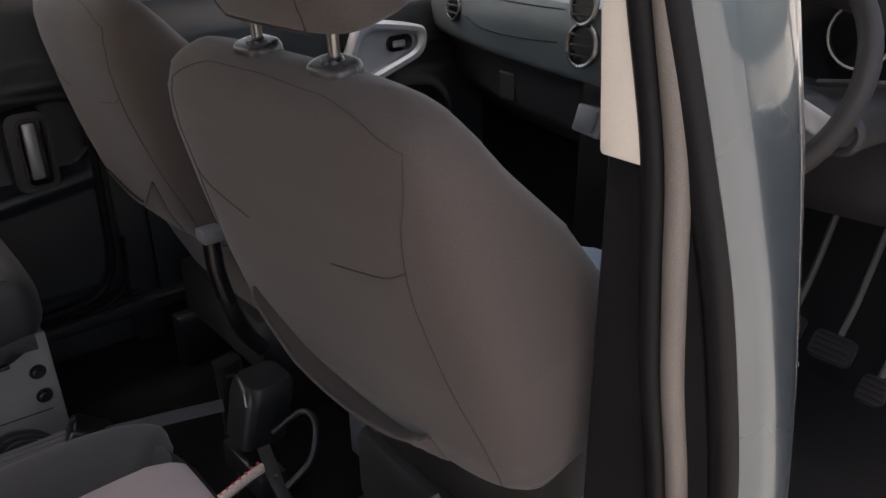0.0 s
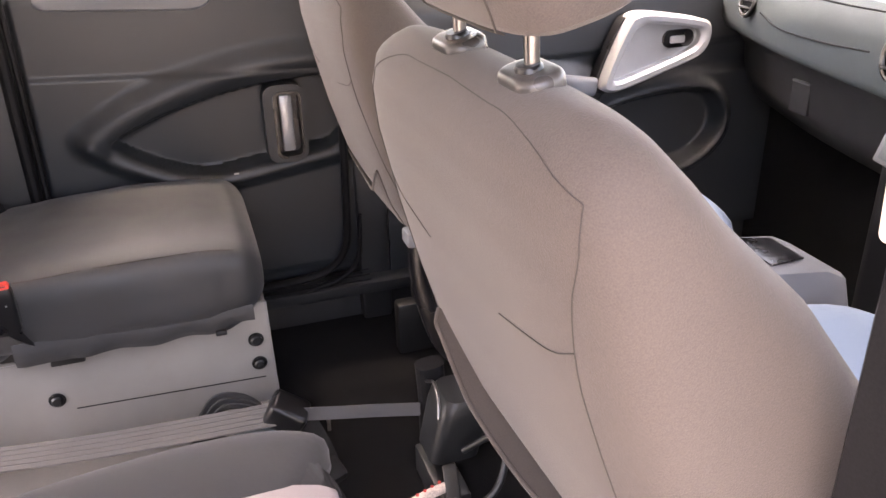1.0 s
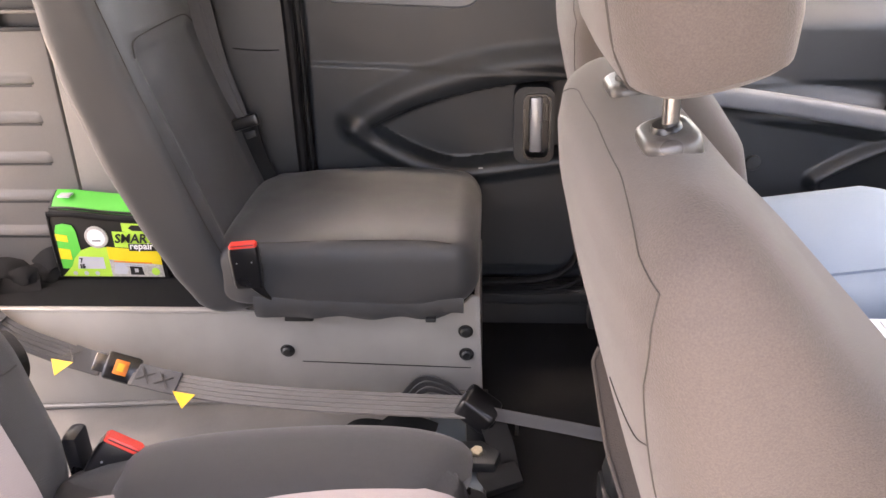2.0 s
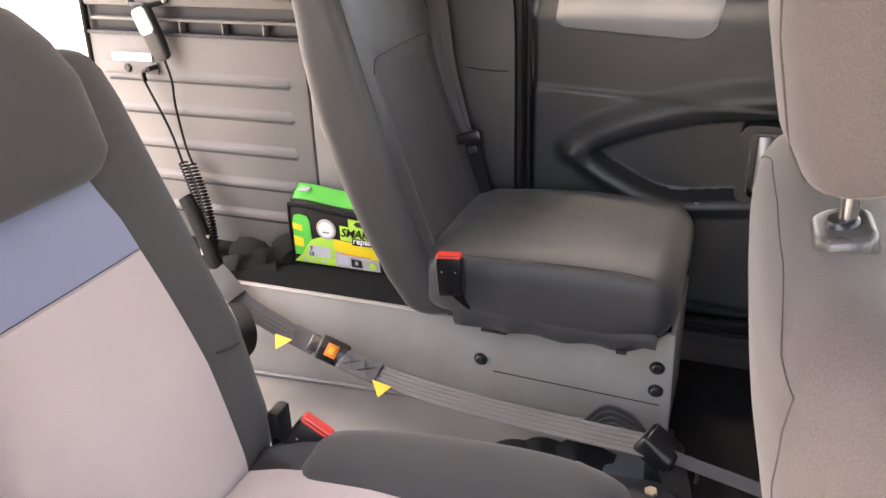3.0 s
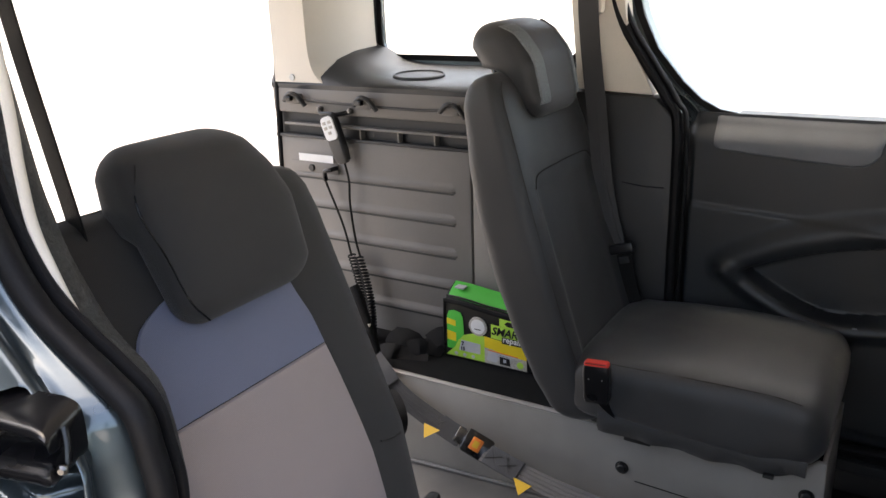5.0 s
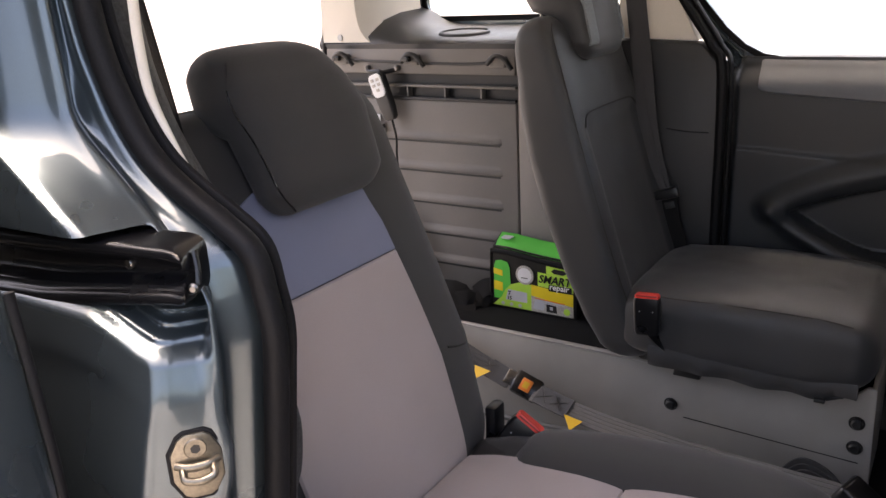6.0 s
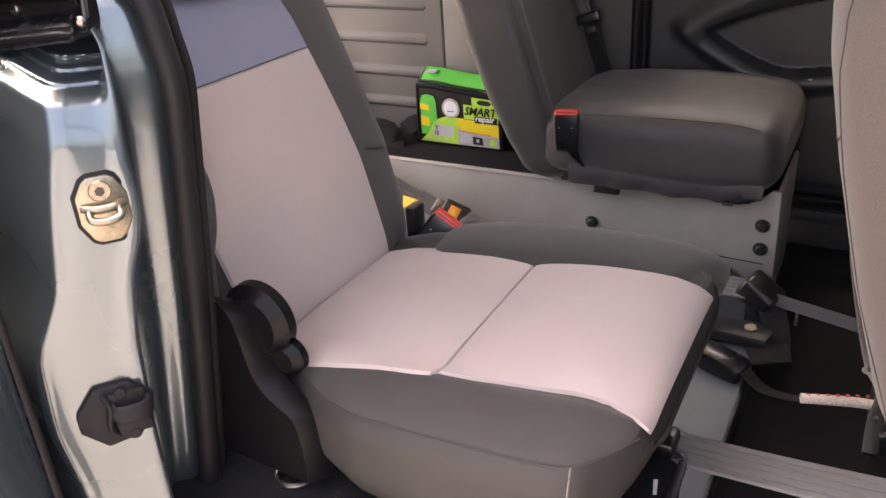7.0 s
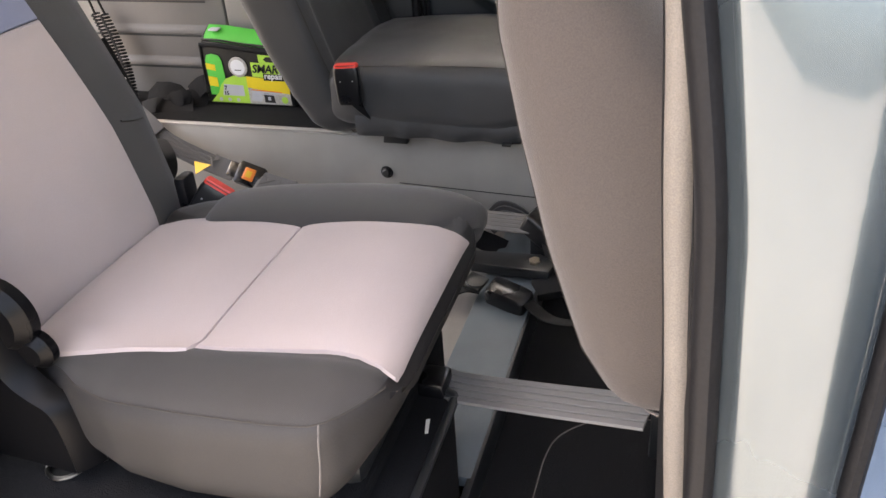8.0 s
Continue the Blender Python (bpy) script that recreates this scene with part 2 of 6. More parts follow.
class Pad:
    """An upholstered body: stations of (a, half width, front c, back c, power, shift) along the axis a of the frame m;
    b runs across, c towards the sitter."""

    def __init__(self, stations, m, hollow=None, crumple=0.0):
        self.st, self.m, self.hollow, self.crumple = stations, m, hollow, crumple

    def dip(self, a, b):
        """How far the middle of the front lies behind the bolsters."""
        if not self.hollow:
            return 0.0
        half, depth, a0, a1 = self.hollow
        return depth * ease((half - abs(b)) / 0.03) * ease((a - a0) / 0.04) * ease((a1 - a) / 0.04)

    def at(self, a):
        st = self.st
        if a <= st[0][0]:
            return st[0][1:]
        for p, q in zip(st, st[1:]):
            if a <= q[0]:
                t = (a - p[0]) / (q[0] - p[0])
                return tuple(u + (w - u) * t for u, w in zip(p[1:], q[1:]))
        return st[-1][1:]

    def body(self, n=40, rows=24, round_lo=0.03, round_hi=0.03):
        bm = bmesh.new()
        a0, a1 = self.st[0][0], self.st[-1][0]
        rings = []
        lo = [(a0 + round_lo * (1 - math.cos(t)), round_lo * (1 - math.sin(t))) for t in (i / 5 * math.pi / 2 for i in range(5))]
        hi = [(a1 - round_hi * (1 - math.cos(t)), round_hi * (1 - math.sin(t))) for t in (i / 5 * math.pi / 2 for i in reversed(range(5)))]
        mid = [(a0 + round_lo + (a1 - a0 - round_lo - round_hi) * i / rows, 0) for i in range(rows + 1)]
        for a, inset in lo + mid + hi:
            w, f, b, p, s = self.at(a)
            cc, hc = (f + b) / 2, max((f - b) / 2 - inset, 0.002)
            ring = []
            for u, v in even(n, p, (w - inset) / hc):
                back = self.dip(a, (w - inset) * u) if v > 0.5 else 0.0
                q = self.m @ Vector((a, s + (w - inset) * u, cc + hc * v - back))
                if self.crumple:
                    k = self.crumple * (noise.noise(q * 9) + 0.5 * noise.noise(q * 24))
                    q = self.m @ Vector((a, s + (w - inset) * u * (1 + k / w), cc + hc * v * (1 + k / hc) - back))
                ring.append(q)
            rings.append(ring)
        return loft(bm, rings)

    def point(self, a, b, side=1, off=0.0):
        """On the front (side 1) or back (-1) at height a, across b."""
        w, f, k, p, s = self.at(a)
        u = min(abs((b - s) / w), 0.999)
        cc, hc = (f + k) / 2, (f - k) / 2
        back = self.dip(a, b - s) if side > 0 else 0.0
        return self.m @ Vector((a, b, cc + side * (hc * (1 - u ** p) ** (1 / p) + off) - back))

    def patch(self, edge, side=1, off=0.004, na=20, nb=14, sink=0.008, puff=0.0):
        """A sewn-in panel: edge(t) gives (a, b0, b1) for t from 0 to 1."""
        bm = bmesh.new()
        grid = []
        tight = lambda i, n: 0.0 if i == 0 else 1.0 if i == n else 0.008 + 0.984 * (i - 1) / (n - 2)
        for i in range(na + 1):
            a, b0, b1 = edge(tight(i, na))
            row = []
            for j in range(nb + 1):
                q = tight(j, nb)
                rim = i in (0, na) or j in (0, nb)
                swell = puff * (math.sin(math.pi * tight(i, na)) * math.sin(math.pi * q)) ** 0.5
                row.append(bm.verts.new(self.point(a, b0 + (b1 - b0) * q, side, off + swell - (sink if rim else 0))))
            grid.append(row)
        for r, s in zip(grid, grid[1:]):
            for j in range(nb):
                bm.faces.new((r[j], r[j + 1], s[j + 1], s[j]))
        return bm

    def seam(self, pts, side=-1, r=0.0012, k=5, bm=None):
        line = spline([(a, b, 0) for a, b in pts], k)
        return sweep([self.point(p.x, p.y, side, 0.0004) for p in line], r, r, up=self.m.to_3x3() @ Vector((0, 0, 1)), n=6, k=0, bm=bm)


def lean(x, y, z, degrees):
    """A frame at the foot of a backrest: a up along it, b across, c forward out of it."""
    s, c = math.sin(radians(degrees)), math.cos(radians(degrees))
    return Matrix(((-s, 0, c, x), (0, 1, 0, y), (c, 0, s, z), (0, 0, 0, 1)))


def flat(x, y, z, degrees=0):
    """A frame for a cushion: a forward, b across, c up."""
    s, c = math.sin(radians(degrees)), math.cos(radians(degrees))
    return Matrix(((c, 0, -s, x), (0, 1, 0, y), (s, 0, c, z), (0, 0, 0, 1)))


def rounded(cx, cz, w, h, r, n=5):
    """A rectangle with round corners, as (u, v) pairs."""
    out = []
    for i, (sx, sz) in enumerate(((1, 1), (-1, 1), (-1, -1), (1, -1))):
        for j in range(n + 1):
            t = math.pi / 2 * (i + j / n)
            out.append((cx + sx * (w / 2 - r) + r * math.cos(t), cz + sz * (h / 2 - r) + r * math.sin(t)))
    return out


def holed(outer, inner, place, thick):
    """A plate between two outlines with equal numbers of points; place(u, v, d) puts it into the world."""
    bm = bmesh.new()
    n = len(outer)
    rows = [[bm.verts.new(place(u, v, d)) for u, v in o] for o, d in ((outer, 0), (inner, 0), (inner, thick), (outer, thick))]
    for a in range(4):
        for i in range(n):
            j = (i + 1) % n
            bm.faces.new((rows[a][i], rows[a][j], rows[(a + 1) % 4][j], rows[(a + 1) % 4][i]))
    return bm


# ---- setting ----
def structure(name, label, category):
    return thing(name, label, category, kind="structure")


def build_ground():
    bm = bmesh.new()
    bmesh.ops.create_grid(bm, x_segments=60, y_segments=60, size=1)
    for v in bm.verts:
        v.co = Vector((math.copysign(abs(v.co.x) ** 3, v.co.x) * 600, math.copysign(abs(v.co.y) ** 3, v.co.y) * 600, -0.32))
        v.co.z += 0.004 * noise.noise(v.co * 3)
    g = part("ground", bm, "gravel")
    tagged(g, "pale sunlit gravel yard around the vehicle", "ground", kind="structure")


def build_floor():
    # wheelchair channel, falling gently to the tail
    floor = structure("floor", "grey rubber-covered lowered wheelchair floor of the vehicle", "floor")
    bm = prism([(0.035, 0.01, 0.05), (0.035, -0.72, 0.05), (-1.95, -0.72, -0.072), (-1.95, 0.01, -0.072)], (0, 0, -0.02))
    part("channel_mat", bm, "rubber_floor", floor, "matt grey rubber mat")
    part("edge_plate", box((-0.07, -0.80, 0.04), (0.04, -0.02, 0.062), 0.004), "sill_grey", floor, "blue-grey painted sill plate")
    part("step_face", box((0.033, -0.84, -0.02), (0.045, 0.0, 0.06), 0.003), "black_metal", floor)
    # front footwell carpet, wider than the channel
    bm = prism([(0.0, -1.20, 0.0), (1.43, -1.20, 0.0), (1.43, 0.44, 0.0), (0.0, 0.44, 0.0)], (0, 0, -0.03))
    part("footwell_carpet", bm, "carpet", floor, "black footwell carpet")
    mat_edge = [(0.125, -1.0, 0.004), (0.127, -0.75, 0.004), (0.130, -0.68, 0.004), (0.142, -0.636, 0.004), (0.170, -0.603, 0.004), (0.205, -0.582, 0.004), (0.30, -0.56, 0.004), (0.46, -0.55, 0.004)]
    part("floor_mat", prism(mat_edge + [(0.46, -1.0, 0.004)], (0, 0, 0.008), 0.002), "carpet", floor, "black textile floor mat")
    part("mat_binding", sweep([(x, y, z + 0.008) for x, y, z in mat_edge], 0.0012, 0.001, n=6), "thread", floor, "pale stitched mat edge")
    # raised near side under the single rear seat
    bm = box((-1.75, -1.16, -0.06), (-0.02, -0.70, 0.255), 0.006)
    part("side_platform", bm, "carpet", floor, "black carpeted raised side of the floor")
    bm = box((-0.08, -1.10, 0.0), (0.03, -0.815, 0.235), 0.012)
    part("heel_box", bm, "carpet", floor, "worn black carpeted box")
    part("heel_rim", sweep([(-0.07, -0.818, 0.238), (0.018, -0.818, 0.238), (0.030, -0.824, 0.237), (0.032, -0.845, 0.236), (0.034, -1.09, 0.236)], 0.006, 0.004, n=8, power=4), "black_metal", floor, "dark metal rim of the box")
    part("heel_chip", prism([(0.006, -0.872, 0.2352), (0.011, -0.870, 0.2352), (0.016, -0.895, 0.2352), (0.012, -0.897, 0.2352)], (0, 0, 0.0014)), "cream", floor, "pale scrape")
    # sill of the sliding doorway
    bm = sweep([(-0.46, -1.15, 0.17), (-0.2, -1.16, 0.13), (0.1, -1.16, 0.12), (0.3, -1.16, 0.14)], 0.05, 0.02, n=12, power=4)
    part("door_sill", bm, "plastic", floor, "black moulded sill trim")
    # far-side sill
    bm = sweep([(-0.4, 0.33, 0.12), (0.0, 0.34, 0.11), (0.22, 0.34, 0.11), (0.5, 0.34, 0.11), (1.2, 0.34, 0.12)], 0.05, 0.02, n=12, power=4)
    part("far_sill", bm, "plastic", floor, "black ribbed sill trim")
    part("far_kick", box((-0.42, 0.365, -0.06), (1.45, 0.45, 0.14), 0.004), "plastic", floor)
    for i in range(3):
        bm = sweep([(-0.1, 0.29 + 0.012 * i, 0.134 + 0.008 * i), (0.3, 0.29 + 0.012 * i, 0.134 + 0.008 * i)], 0.002, 0.002, n=6, k=2)
        part("sill_rib", bm, "rubber", floor)


def build_left_platform():
    # seat box on the far side of the channel
    w = structure("wall_left", "dark grey painted steel side of the raised seat platform", "platform wall")
    bm = prism([(-1.02, 0.0, 0.238), (-1.12, 0.0, 0.228), (-1.5, 0.0, 0.22), (-1.62, 0.0, -0.10), (0.034, 0.0, 0.03), (0.029, 0.0, 0.278), (0.012, 0.0, 0.279), (-0.012, 0.0, 0.255), (-0.05, 0.0, 0.240), (-0.10, 0.0, 0.238)], (0, 0.012, 0), 0.003)
    part("side_plate", bm, "steel_panel", w)
    part("front_plate", box((0.018, 0.012, 0.0), (0.028, 0.28, 0.274), 0.003), "steel_panel", w)
    bm = sweep([(-0.985, 0.006, 0.238), (-0.5, 0.006, 0.24), (-0.1, 0.006, 0.24)], 0.008, 0.005, n=10, k=3)
    part("top_lip", bm, "steel_panel", w, "rounded upper edge")
    bm = sweep([(-0.985, -0.004, -0.006), (-0.5, -0.004, 0.022), (0.03, -0.004, 0.052)], 0.006, 0.006, n=8, k=3)
    part("floor_cove", bm, "rubber_floor", w)
    bm = sweep([(-0.34, -0.0012, 0.123), (-0.15, -0.0012, 0.117), (0.01, -0.0012, 0.112)], 0.0009, 0.0012, n=6, k=3)
    part("crease", bm, "rubber", w)
    for x, z in ((-0.369, 0.149), (0.0, 0.20), (0.001, 0.146)):
        b = disc((x, 0, z), (0, -1, 0), 0.0125, 0.005, 6)
        disc((x, -0.004, z), (0, -1, 0), 0.0105, 0.007, 16, 0.003, bm=b)
        bolt = part("bolt", b, "black_metal", w, "black domed bolt head")
        part("washer", torus((x, -0.002, z), (0, 1, 0), 0.0135, 0.0018, 20, 6), "black_metal", bolt)
    bm = prism([(-1.6, 0.012, 0.210), (-1.02, 0.012, 0.226), (0.018, 0.012, 0.226), (0.018, 0.36, 0.226), (-1.6, 0.36, 0.226)], (0, 0, 0.01))
    part("platform_carpet", bm, "carpet", w, "black carpet on the platform")


def build_quarter_panel():
    w = structure("wall_quarter", "grey ribbed plastic lining of the luggage side", "side trim")
    # lower field with its opening line
    part("lower_panel", box((-1.475, 0.207, 0.20), (-0.851, 0.232, 0.772), 0.004), "panel_plastic", w)
    part("front_panel", box((-0.846, 0.207, 0.20), (-0.66, 0.232, 0.905), 0.004), "panel_plastic", w)
    for z in (0.675, 0.592, 0.503, 0.415, 0.33):
        own = bmesh.new()
        ring = []
        for x, s in ((-1.425, 0), (-1.42, 1), (-0.905, 1), (-0.893, 0)):
            ring.append([Vector((x, 0.208 - 0.008 * s * d, z + e)) for d, e in ((0, 0.016), (0.25, 0.002), (0.45, 0.0), (1, -0.009), (1, -0.014), (-0.2, -0.017))])
        loft(own, ring)
        part("rib", own, "panel_plastic", w)
        # dark strip stands in for the shadow line under the rib
        part("rib_gap", box((-1.42, 0.2055, z - 0.0225), (-0.90, 0.2075, z - 0.0175), 0.0), "plastic", w)
    # upper field with the slotted channel
    part("upper_panel", box((-1.475, 0.205, 0.835), (-0.851, 0.232, 0.905), 0.006), "panel_plastic", w)
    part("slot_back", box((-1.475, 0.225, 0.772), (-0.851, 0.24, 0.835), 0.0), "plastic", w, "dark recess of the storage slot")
    part("slot_lip", box((-1.44, 0.203, 0.801), (-0.851, 0.226, 0.808), 0.002), "panel_plastic", w)
    part("slot_edge", box((-1.475, 0.203, 0.766), (-0.851, 0.216, 0.775), 0.002), "plastic", w)
    for x in (-1.30, -1.18, -1.06, -0.95):
        part("slot_divider", box((x - 0.0025, 0.205, 0.775), (x + 0.0025, 0.226, 0.803), 0.001), "panel_plastic", w)
    part("groove", sweep([(-1.40, 0.2035, 0.872), (-1.2, 0.2035, 0.866), (-1.0, 0.2035, 0.863), (-0.9, 0.2035, 0.868)], 0.003, 0.004, n=6), "plastic", w, "moulded groove")
    # shelf above, swelling up towards the tail
    bm = bmesh.new()
    rings = []
    for i in range(61):
        x = -1.475 + i * 0.81 / 60
        rise = 0.062 / (1 + math.exp((x + 1.24) * 34))
        rings.append([Vector((x, 0.206, 0.90)), Vector((x, 0.203, 0.913)), Vector((x, 0.215, 0.922 + 0.2 * rise)), Vector((x, 0.28, 0.928 + 0.8 * rise)), Vector((x, 0.36, 0.935 + rise)), Vector((x, 0.47, 0.945 + rise)), Vector((x, 0.47, 0.90))])
    loft(bm, rings)
    part("speaker_shelf", bm, "door_plastic", w, "smooth black moulded side shelf")
    bm = bmesh.new()
    loft(bm, [[Vector((-1.06 + r * 0.075 * math.cos(t), 0.315 + r * 0.055 * math.sin(t), z + 0.09 * (r * 0.055 * math.sin(t)))) for t in (2 * math.pi * i / 32 for i in range(32))] for r, z in ((1.0, 0.929), (0.98, 0.936), (0.92, 0.938), (0.88, 0.934), (0.5, 0.935), (0.1, 0.936))])
    part("speaker_grille", bm, "plastic", w, "oval speaker grille")
    # tail pillar lining
    bm = bmesh.new()
    loft(bm, [[Vector((-1.455, 0.20, z)), Vector((-1.455, 0.45, z)), Vector((-1.29 + 0.06 * e, 0.45, z)), Vector((-1.31 + 0.08 * e, 0.27, z)), Vector((-1.34 + 0.06 * e, 0.205, z))] for z, e in [(0.918 + 0.012 * i, 0.75 * math.exp(-0.42 * i)) for i in range(14)] + [(1.33, 0)]])
    part("pillar_trim", bm, "cream", w, "cream tail pillar trim")
    part("pillar_screw", disc((-1.395, 0.203, 0.931), (0, -1, 0), 0.009, 0.004, 16, 0.001), "silver", w, "bare screw head")
    part("tail_seal", sweep([(-1.478, 0.21, 0.2), (-1.472, 0.21, 0.6), (-1.455, 0.21, 0.95), (-1.43, 0.21, 1.3)], 0.009, 0.009, up=(0, 1, 0)), "rubber", w, "black tailgate seal")
    part("panel_return", box((-0.675, 0.222, 0.20), (-0.660, 0.33, 0.903), 0.004), "plastic", w, "black return of the lining")
    # belt pillar between quarter window and door
    bm = prism([(-0.67, 0.31, 0.24), (-0.375, 0.31, 0.12), (-0.372, 0.31, 0.85), (-0.43, 0.31, 0.905), (-0.67, 0.31, 0.915)], (0, 0.06, 0), 0.008)
    part("pillar_lower_trim", bm, "plastic", w, "black moulded belt pillar trim")
    bm = prism([(-0.62, 0.318, 0.916), (-0.435, 0.318, 0.908), (-0.50, 0.318, 1.03), (-0.535, 0.318, 1.33), (-0.66, 0.318, 1.33)], (0, 0.05, 0), 0.006)
    part("pillar_upper_trim", bm, "cream", w, "cream upper belt pillar trim")
    part("trim_joint", sweep([(-0.5, 0.3095, 0.705), (-0.45, 0.3095, 0.70), (-0.40, 0.3095, 0.70)], 0.001, 0.0015, n=6), "rubber", w)
    # outer skin round the quarter window
    inner = rounded(-0.975, 1.13, 0.61, 0.33, 0.04)
    outer = rounded(-1.06, 0.82, 0.92, 1.06, 0.01)
    part("skin", holed(outer, inner, lambda u, v, d: Vector((u, 0.47 + d, v)), 0.02), "paint", w, "dark blue-grey body skin")
    part("window_rubber", holed(rounded(-0.975, 1.13, 0.63, 0.35, 0.045), rounded(-0.975, 1.13, 0.60, 0.32, 0.04), lambda u, v, d: Vector((u, 0.462 + d, v)), 0.006), "rubber", w)
    g = part("quarter_pane", holed_pane(-0.975, 1.13, 0.62, 0.34, 0.478), "glass", w, "clear side window")
    g.visible_shadow = False


def holed_pane(cx, cz, w, h, y):
    return box((cx - w / 2, y, cz - h / 2), (cx + w / 2, y + 0.004, cz + h / 2), 0)


def near_line(x, z, line):
    """Distance from (x, z) to a polyline."""
    best = 9.0
    for (a, b), (c, d) in zip(line, line[1:]):
        ux, uz = c - a, d - b
        t = max(0.0, min(1.0, ((x - a) * ux + (z - b) * uz) / (ux * ux + uz * uz)))
        best = min(best, math.hypot(x - a - t * ux, z - b - t * uz))
    return best


def soften(line, closed=False, n=2):
    """Cuts the corners of a polyline, again and again."""
    for _ in range(n):
        out = [] if closed else [line[0]]
        for (a, b), (c, d) in zip(line, line[1:] + (line[:1] if closed else [])):
            out += [(a * 0.75 + c * 0.25, b * 0.75 + d * 0.25), (a * 0.25 + c * 0.75, b * 0.25 + d * 0.75)]
        line = out if closed else out + [line[-1]]
    return line


def within(x, z, poly):
    hit = False
    for (a, b), (c, d) in zip(poly, poly[1:] + poly[:1]):
        if (b > z) != (d > z) and x < a + (z - b) / (d - b) * (c - a):
            hit = not hit
    return hit


def moulded(x0, x1, z0, z1, step, depth):
    """A moulded panel: depth(x, z) gives its y; closed behind."""
    bm = bmesh.new()
    nx, nz = round((x1 - x0) / step), round((z1 - z0) / step)
    grid = [[bm.verts.new((x0 + (x1 - x0) * i / nx, depth(x0 + (x1 - x0) * i / nx, z0 + (z1 - z0) * j / nz), z0 + (z1 - z0) * j / nz)) for j in range(nz + 1)] for i in range(nx + 1)]
    for i in range(nx):
        for j in range(nz):
            bm.faces.new((grid[i][j], grid[i + 1][j], grid[i + 1][j + 1], grid[i][j + 1]))
    rim = [grid[i][0] for i in range(nx + 1)] + [grid[nx][j] for j in range(1, nz + 1)] + [grid[i][nz] for i in range(nx - 1, -1, -1)] + [grid[0][j] for j in range(nz - 1, 0, -1)]
    back = [bm.verts.new((v.co.x, 0.43, v.co.z)) for v in rim]
    for i in range(len(rim)):
        j = (i + 1) % len(rim)
        bm.faces.new((rim[i], back[i], back[j], rim[j]))
    bm.faces.new(back)
    return bm


def build_left_door():
    d = structure("door_1", "closed sliding door with dark grey plastic lining", "door")
    upper = [(0.29, 0.658), (0.18, 0.661), (0.08, 0.652), (-0.02, 0.632), (-0.12, 0.600), (-0.2, 0.563), (-0.255, 0.525)]
    lower = [(-0.255, 0.52), (-0.225, 0.488), (-0.17, 0.455), (-0.1, 0.42), (-0.03, 0.405), (0.08, 0.42), (0.29, 0.45)]
    pocket = [(0.30, 0.62), (0.18, 0.625), (0.08, 0.615), (-0.02, 0.597), (-0.12, 0.568), (-0.19, 0.54), (-0.228, 0.518), (-0.2, 0.495), (-0.15, 0.465), (-0.09, 0.437), (-0.03, 0.42), (0.08, 0.435), (0.30, 0.465)]

    upper, lower, pocket = soften(upper, n=1), soften(lower, n=1), soften(pocket, True, 1)

    def depth(x, z):
        y = 0.348
        y += 0.030 * ease((z - 0.80) / 0.065)                                  # rolls over into the sill
        y -= 0.006 * ease((0.668 - 0.05 * (x + 0.33) - z) / 0.012) * ease((z - 0.16) / 0.02)  # step under the plain field
        y -= 0.020 * ease(1 - near_line(x, z, upper) / 0.052)
        y -= 0.016 * ease(1 - near_line(x, z, lower) / 0.032)
        e = near_line(x, z, pocket + pocket[:1])
        if within(x, z, pocket):
            y += 0.040 * ease(e / 0.013)
        y += 0.02 * ease((-0.345 - x) / 0.02) + 0.03 * ease((0.15 - z) / 0.04)
        return y

    part("lining", moulded(-0.368, 0.285, 0.12, 0.868, 0.0045, depth), "door_plastic", d)
    ins = [(-0.31, 0.865), (-0.313, 0.808), (-0.295, 0.787), (-0.17, 0.778), (-0.02, 0.768), (0.01, 0.774), (0.03, 0.80), (0.042, 0.862)]
    bm = bmesh.new()
    rows = []
    for i in range(29):
        x = -0.312 + 0.352 * i / 28
        lo = next(p[1] + (q[1] - p[1]) * (x - p[0]) / (q[0] - p[0]) for p, q in zip(ins[1:], ins[2:]) if p[0] <= x <= q[0] + 1e-6)
        rows.append([Vector((x, depth(x, lo + (0.866 - lo) * j / 10) - (0.004 if 0 < j < 10 and 0 < i < 28 else -0.004), lo + (0.866 - lo) * j / 10)) for j in range(11)])
    loft(bm, rows, cap=False, close=False)
    part("sill_insert", bm, "grey_insert", d, "pale grey soft insert")
    # handle
    h = part("handle_bezel", holed(rounded(0.142, 0.527, 0.088, 0.172, 0.025), rounded(0.148, 0.525, 0.052, 0.14, 0.014), lambda u, v, k: Vector((u, 0.318 + k, v)), 0.045), "door_plastic", d, "moulded handle surround")
    part("handle_ring", holed(rounded(0.148, 0.525, 0.060, 0.148, 0.016), rounded(0.148, 0.525, 0.050, 0.138, 0.013), lambda u, v, k: Vector((u, 0.313 + k, v)), 0.012), "black_gloss", h, "glossy black inner ring")
    part("handle_pit", box((0.118, 0.352, 0.45), (0.178, 0.358, 0.60), 0), "black_gloss", d)
    part("handle_lever", box((0.132, 0.322, 0.464), (0.160, 0.336, 0.590), 0.006), "silver", h, "silver door lever")
    part("lower_mark", box((0.02, 0.3285, 0.4245), (0.03, 0.331, 0.4275), 0), "silver", d)
    part("outer_skin", box((-0.62, 0.44, -0.15), (0.30, 0.47, 0.855), 0.01), "paint", d, "blue-grey outer skin")
    # painted window frame
    wf = [(-0.515, 1.30), (-0.505, 1.15), (-0.486, 1.079), (-0.451, 1.006), (-0.389, 0.933), (-0.345, 0.895), (-0.303, 0.874), (-0.199, 0.858), (0.014, 0.847), (0.25, 0.846), (0.25, 1.30)]
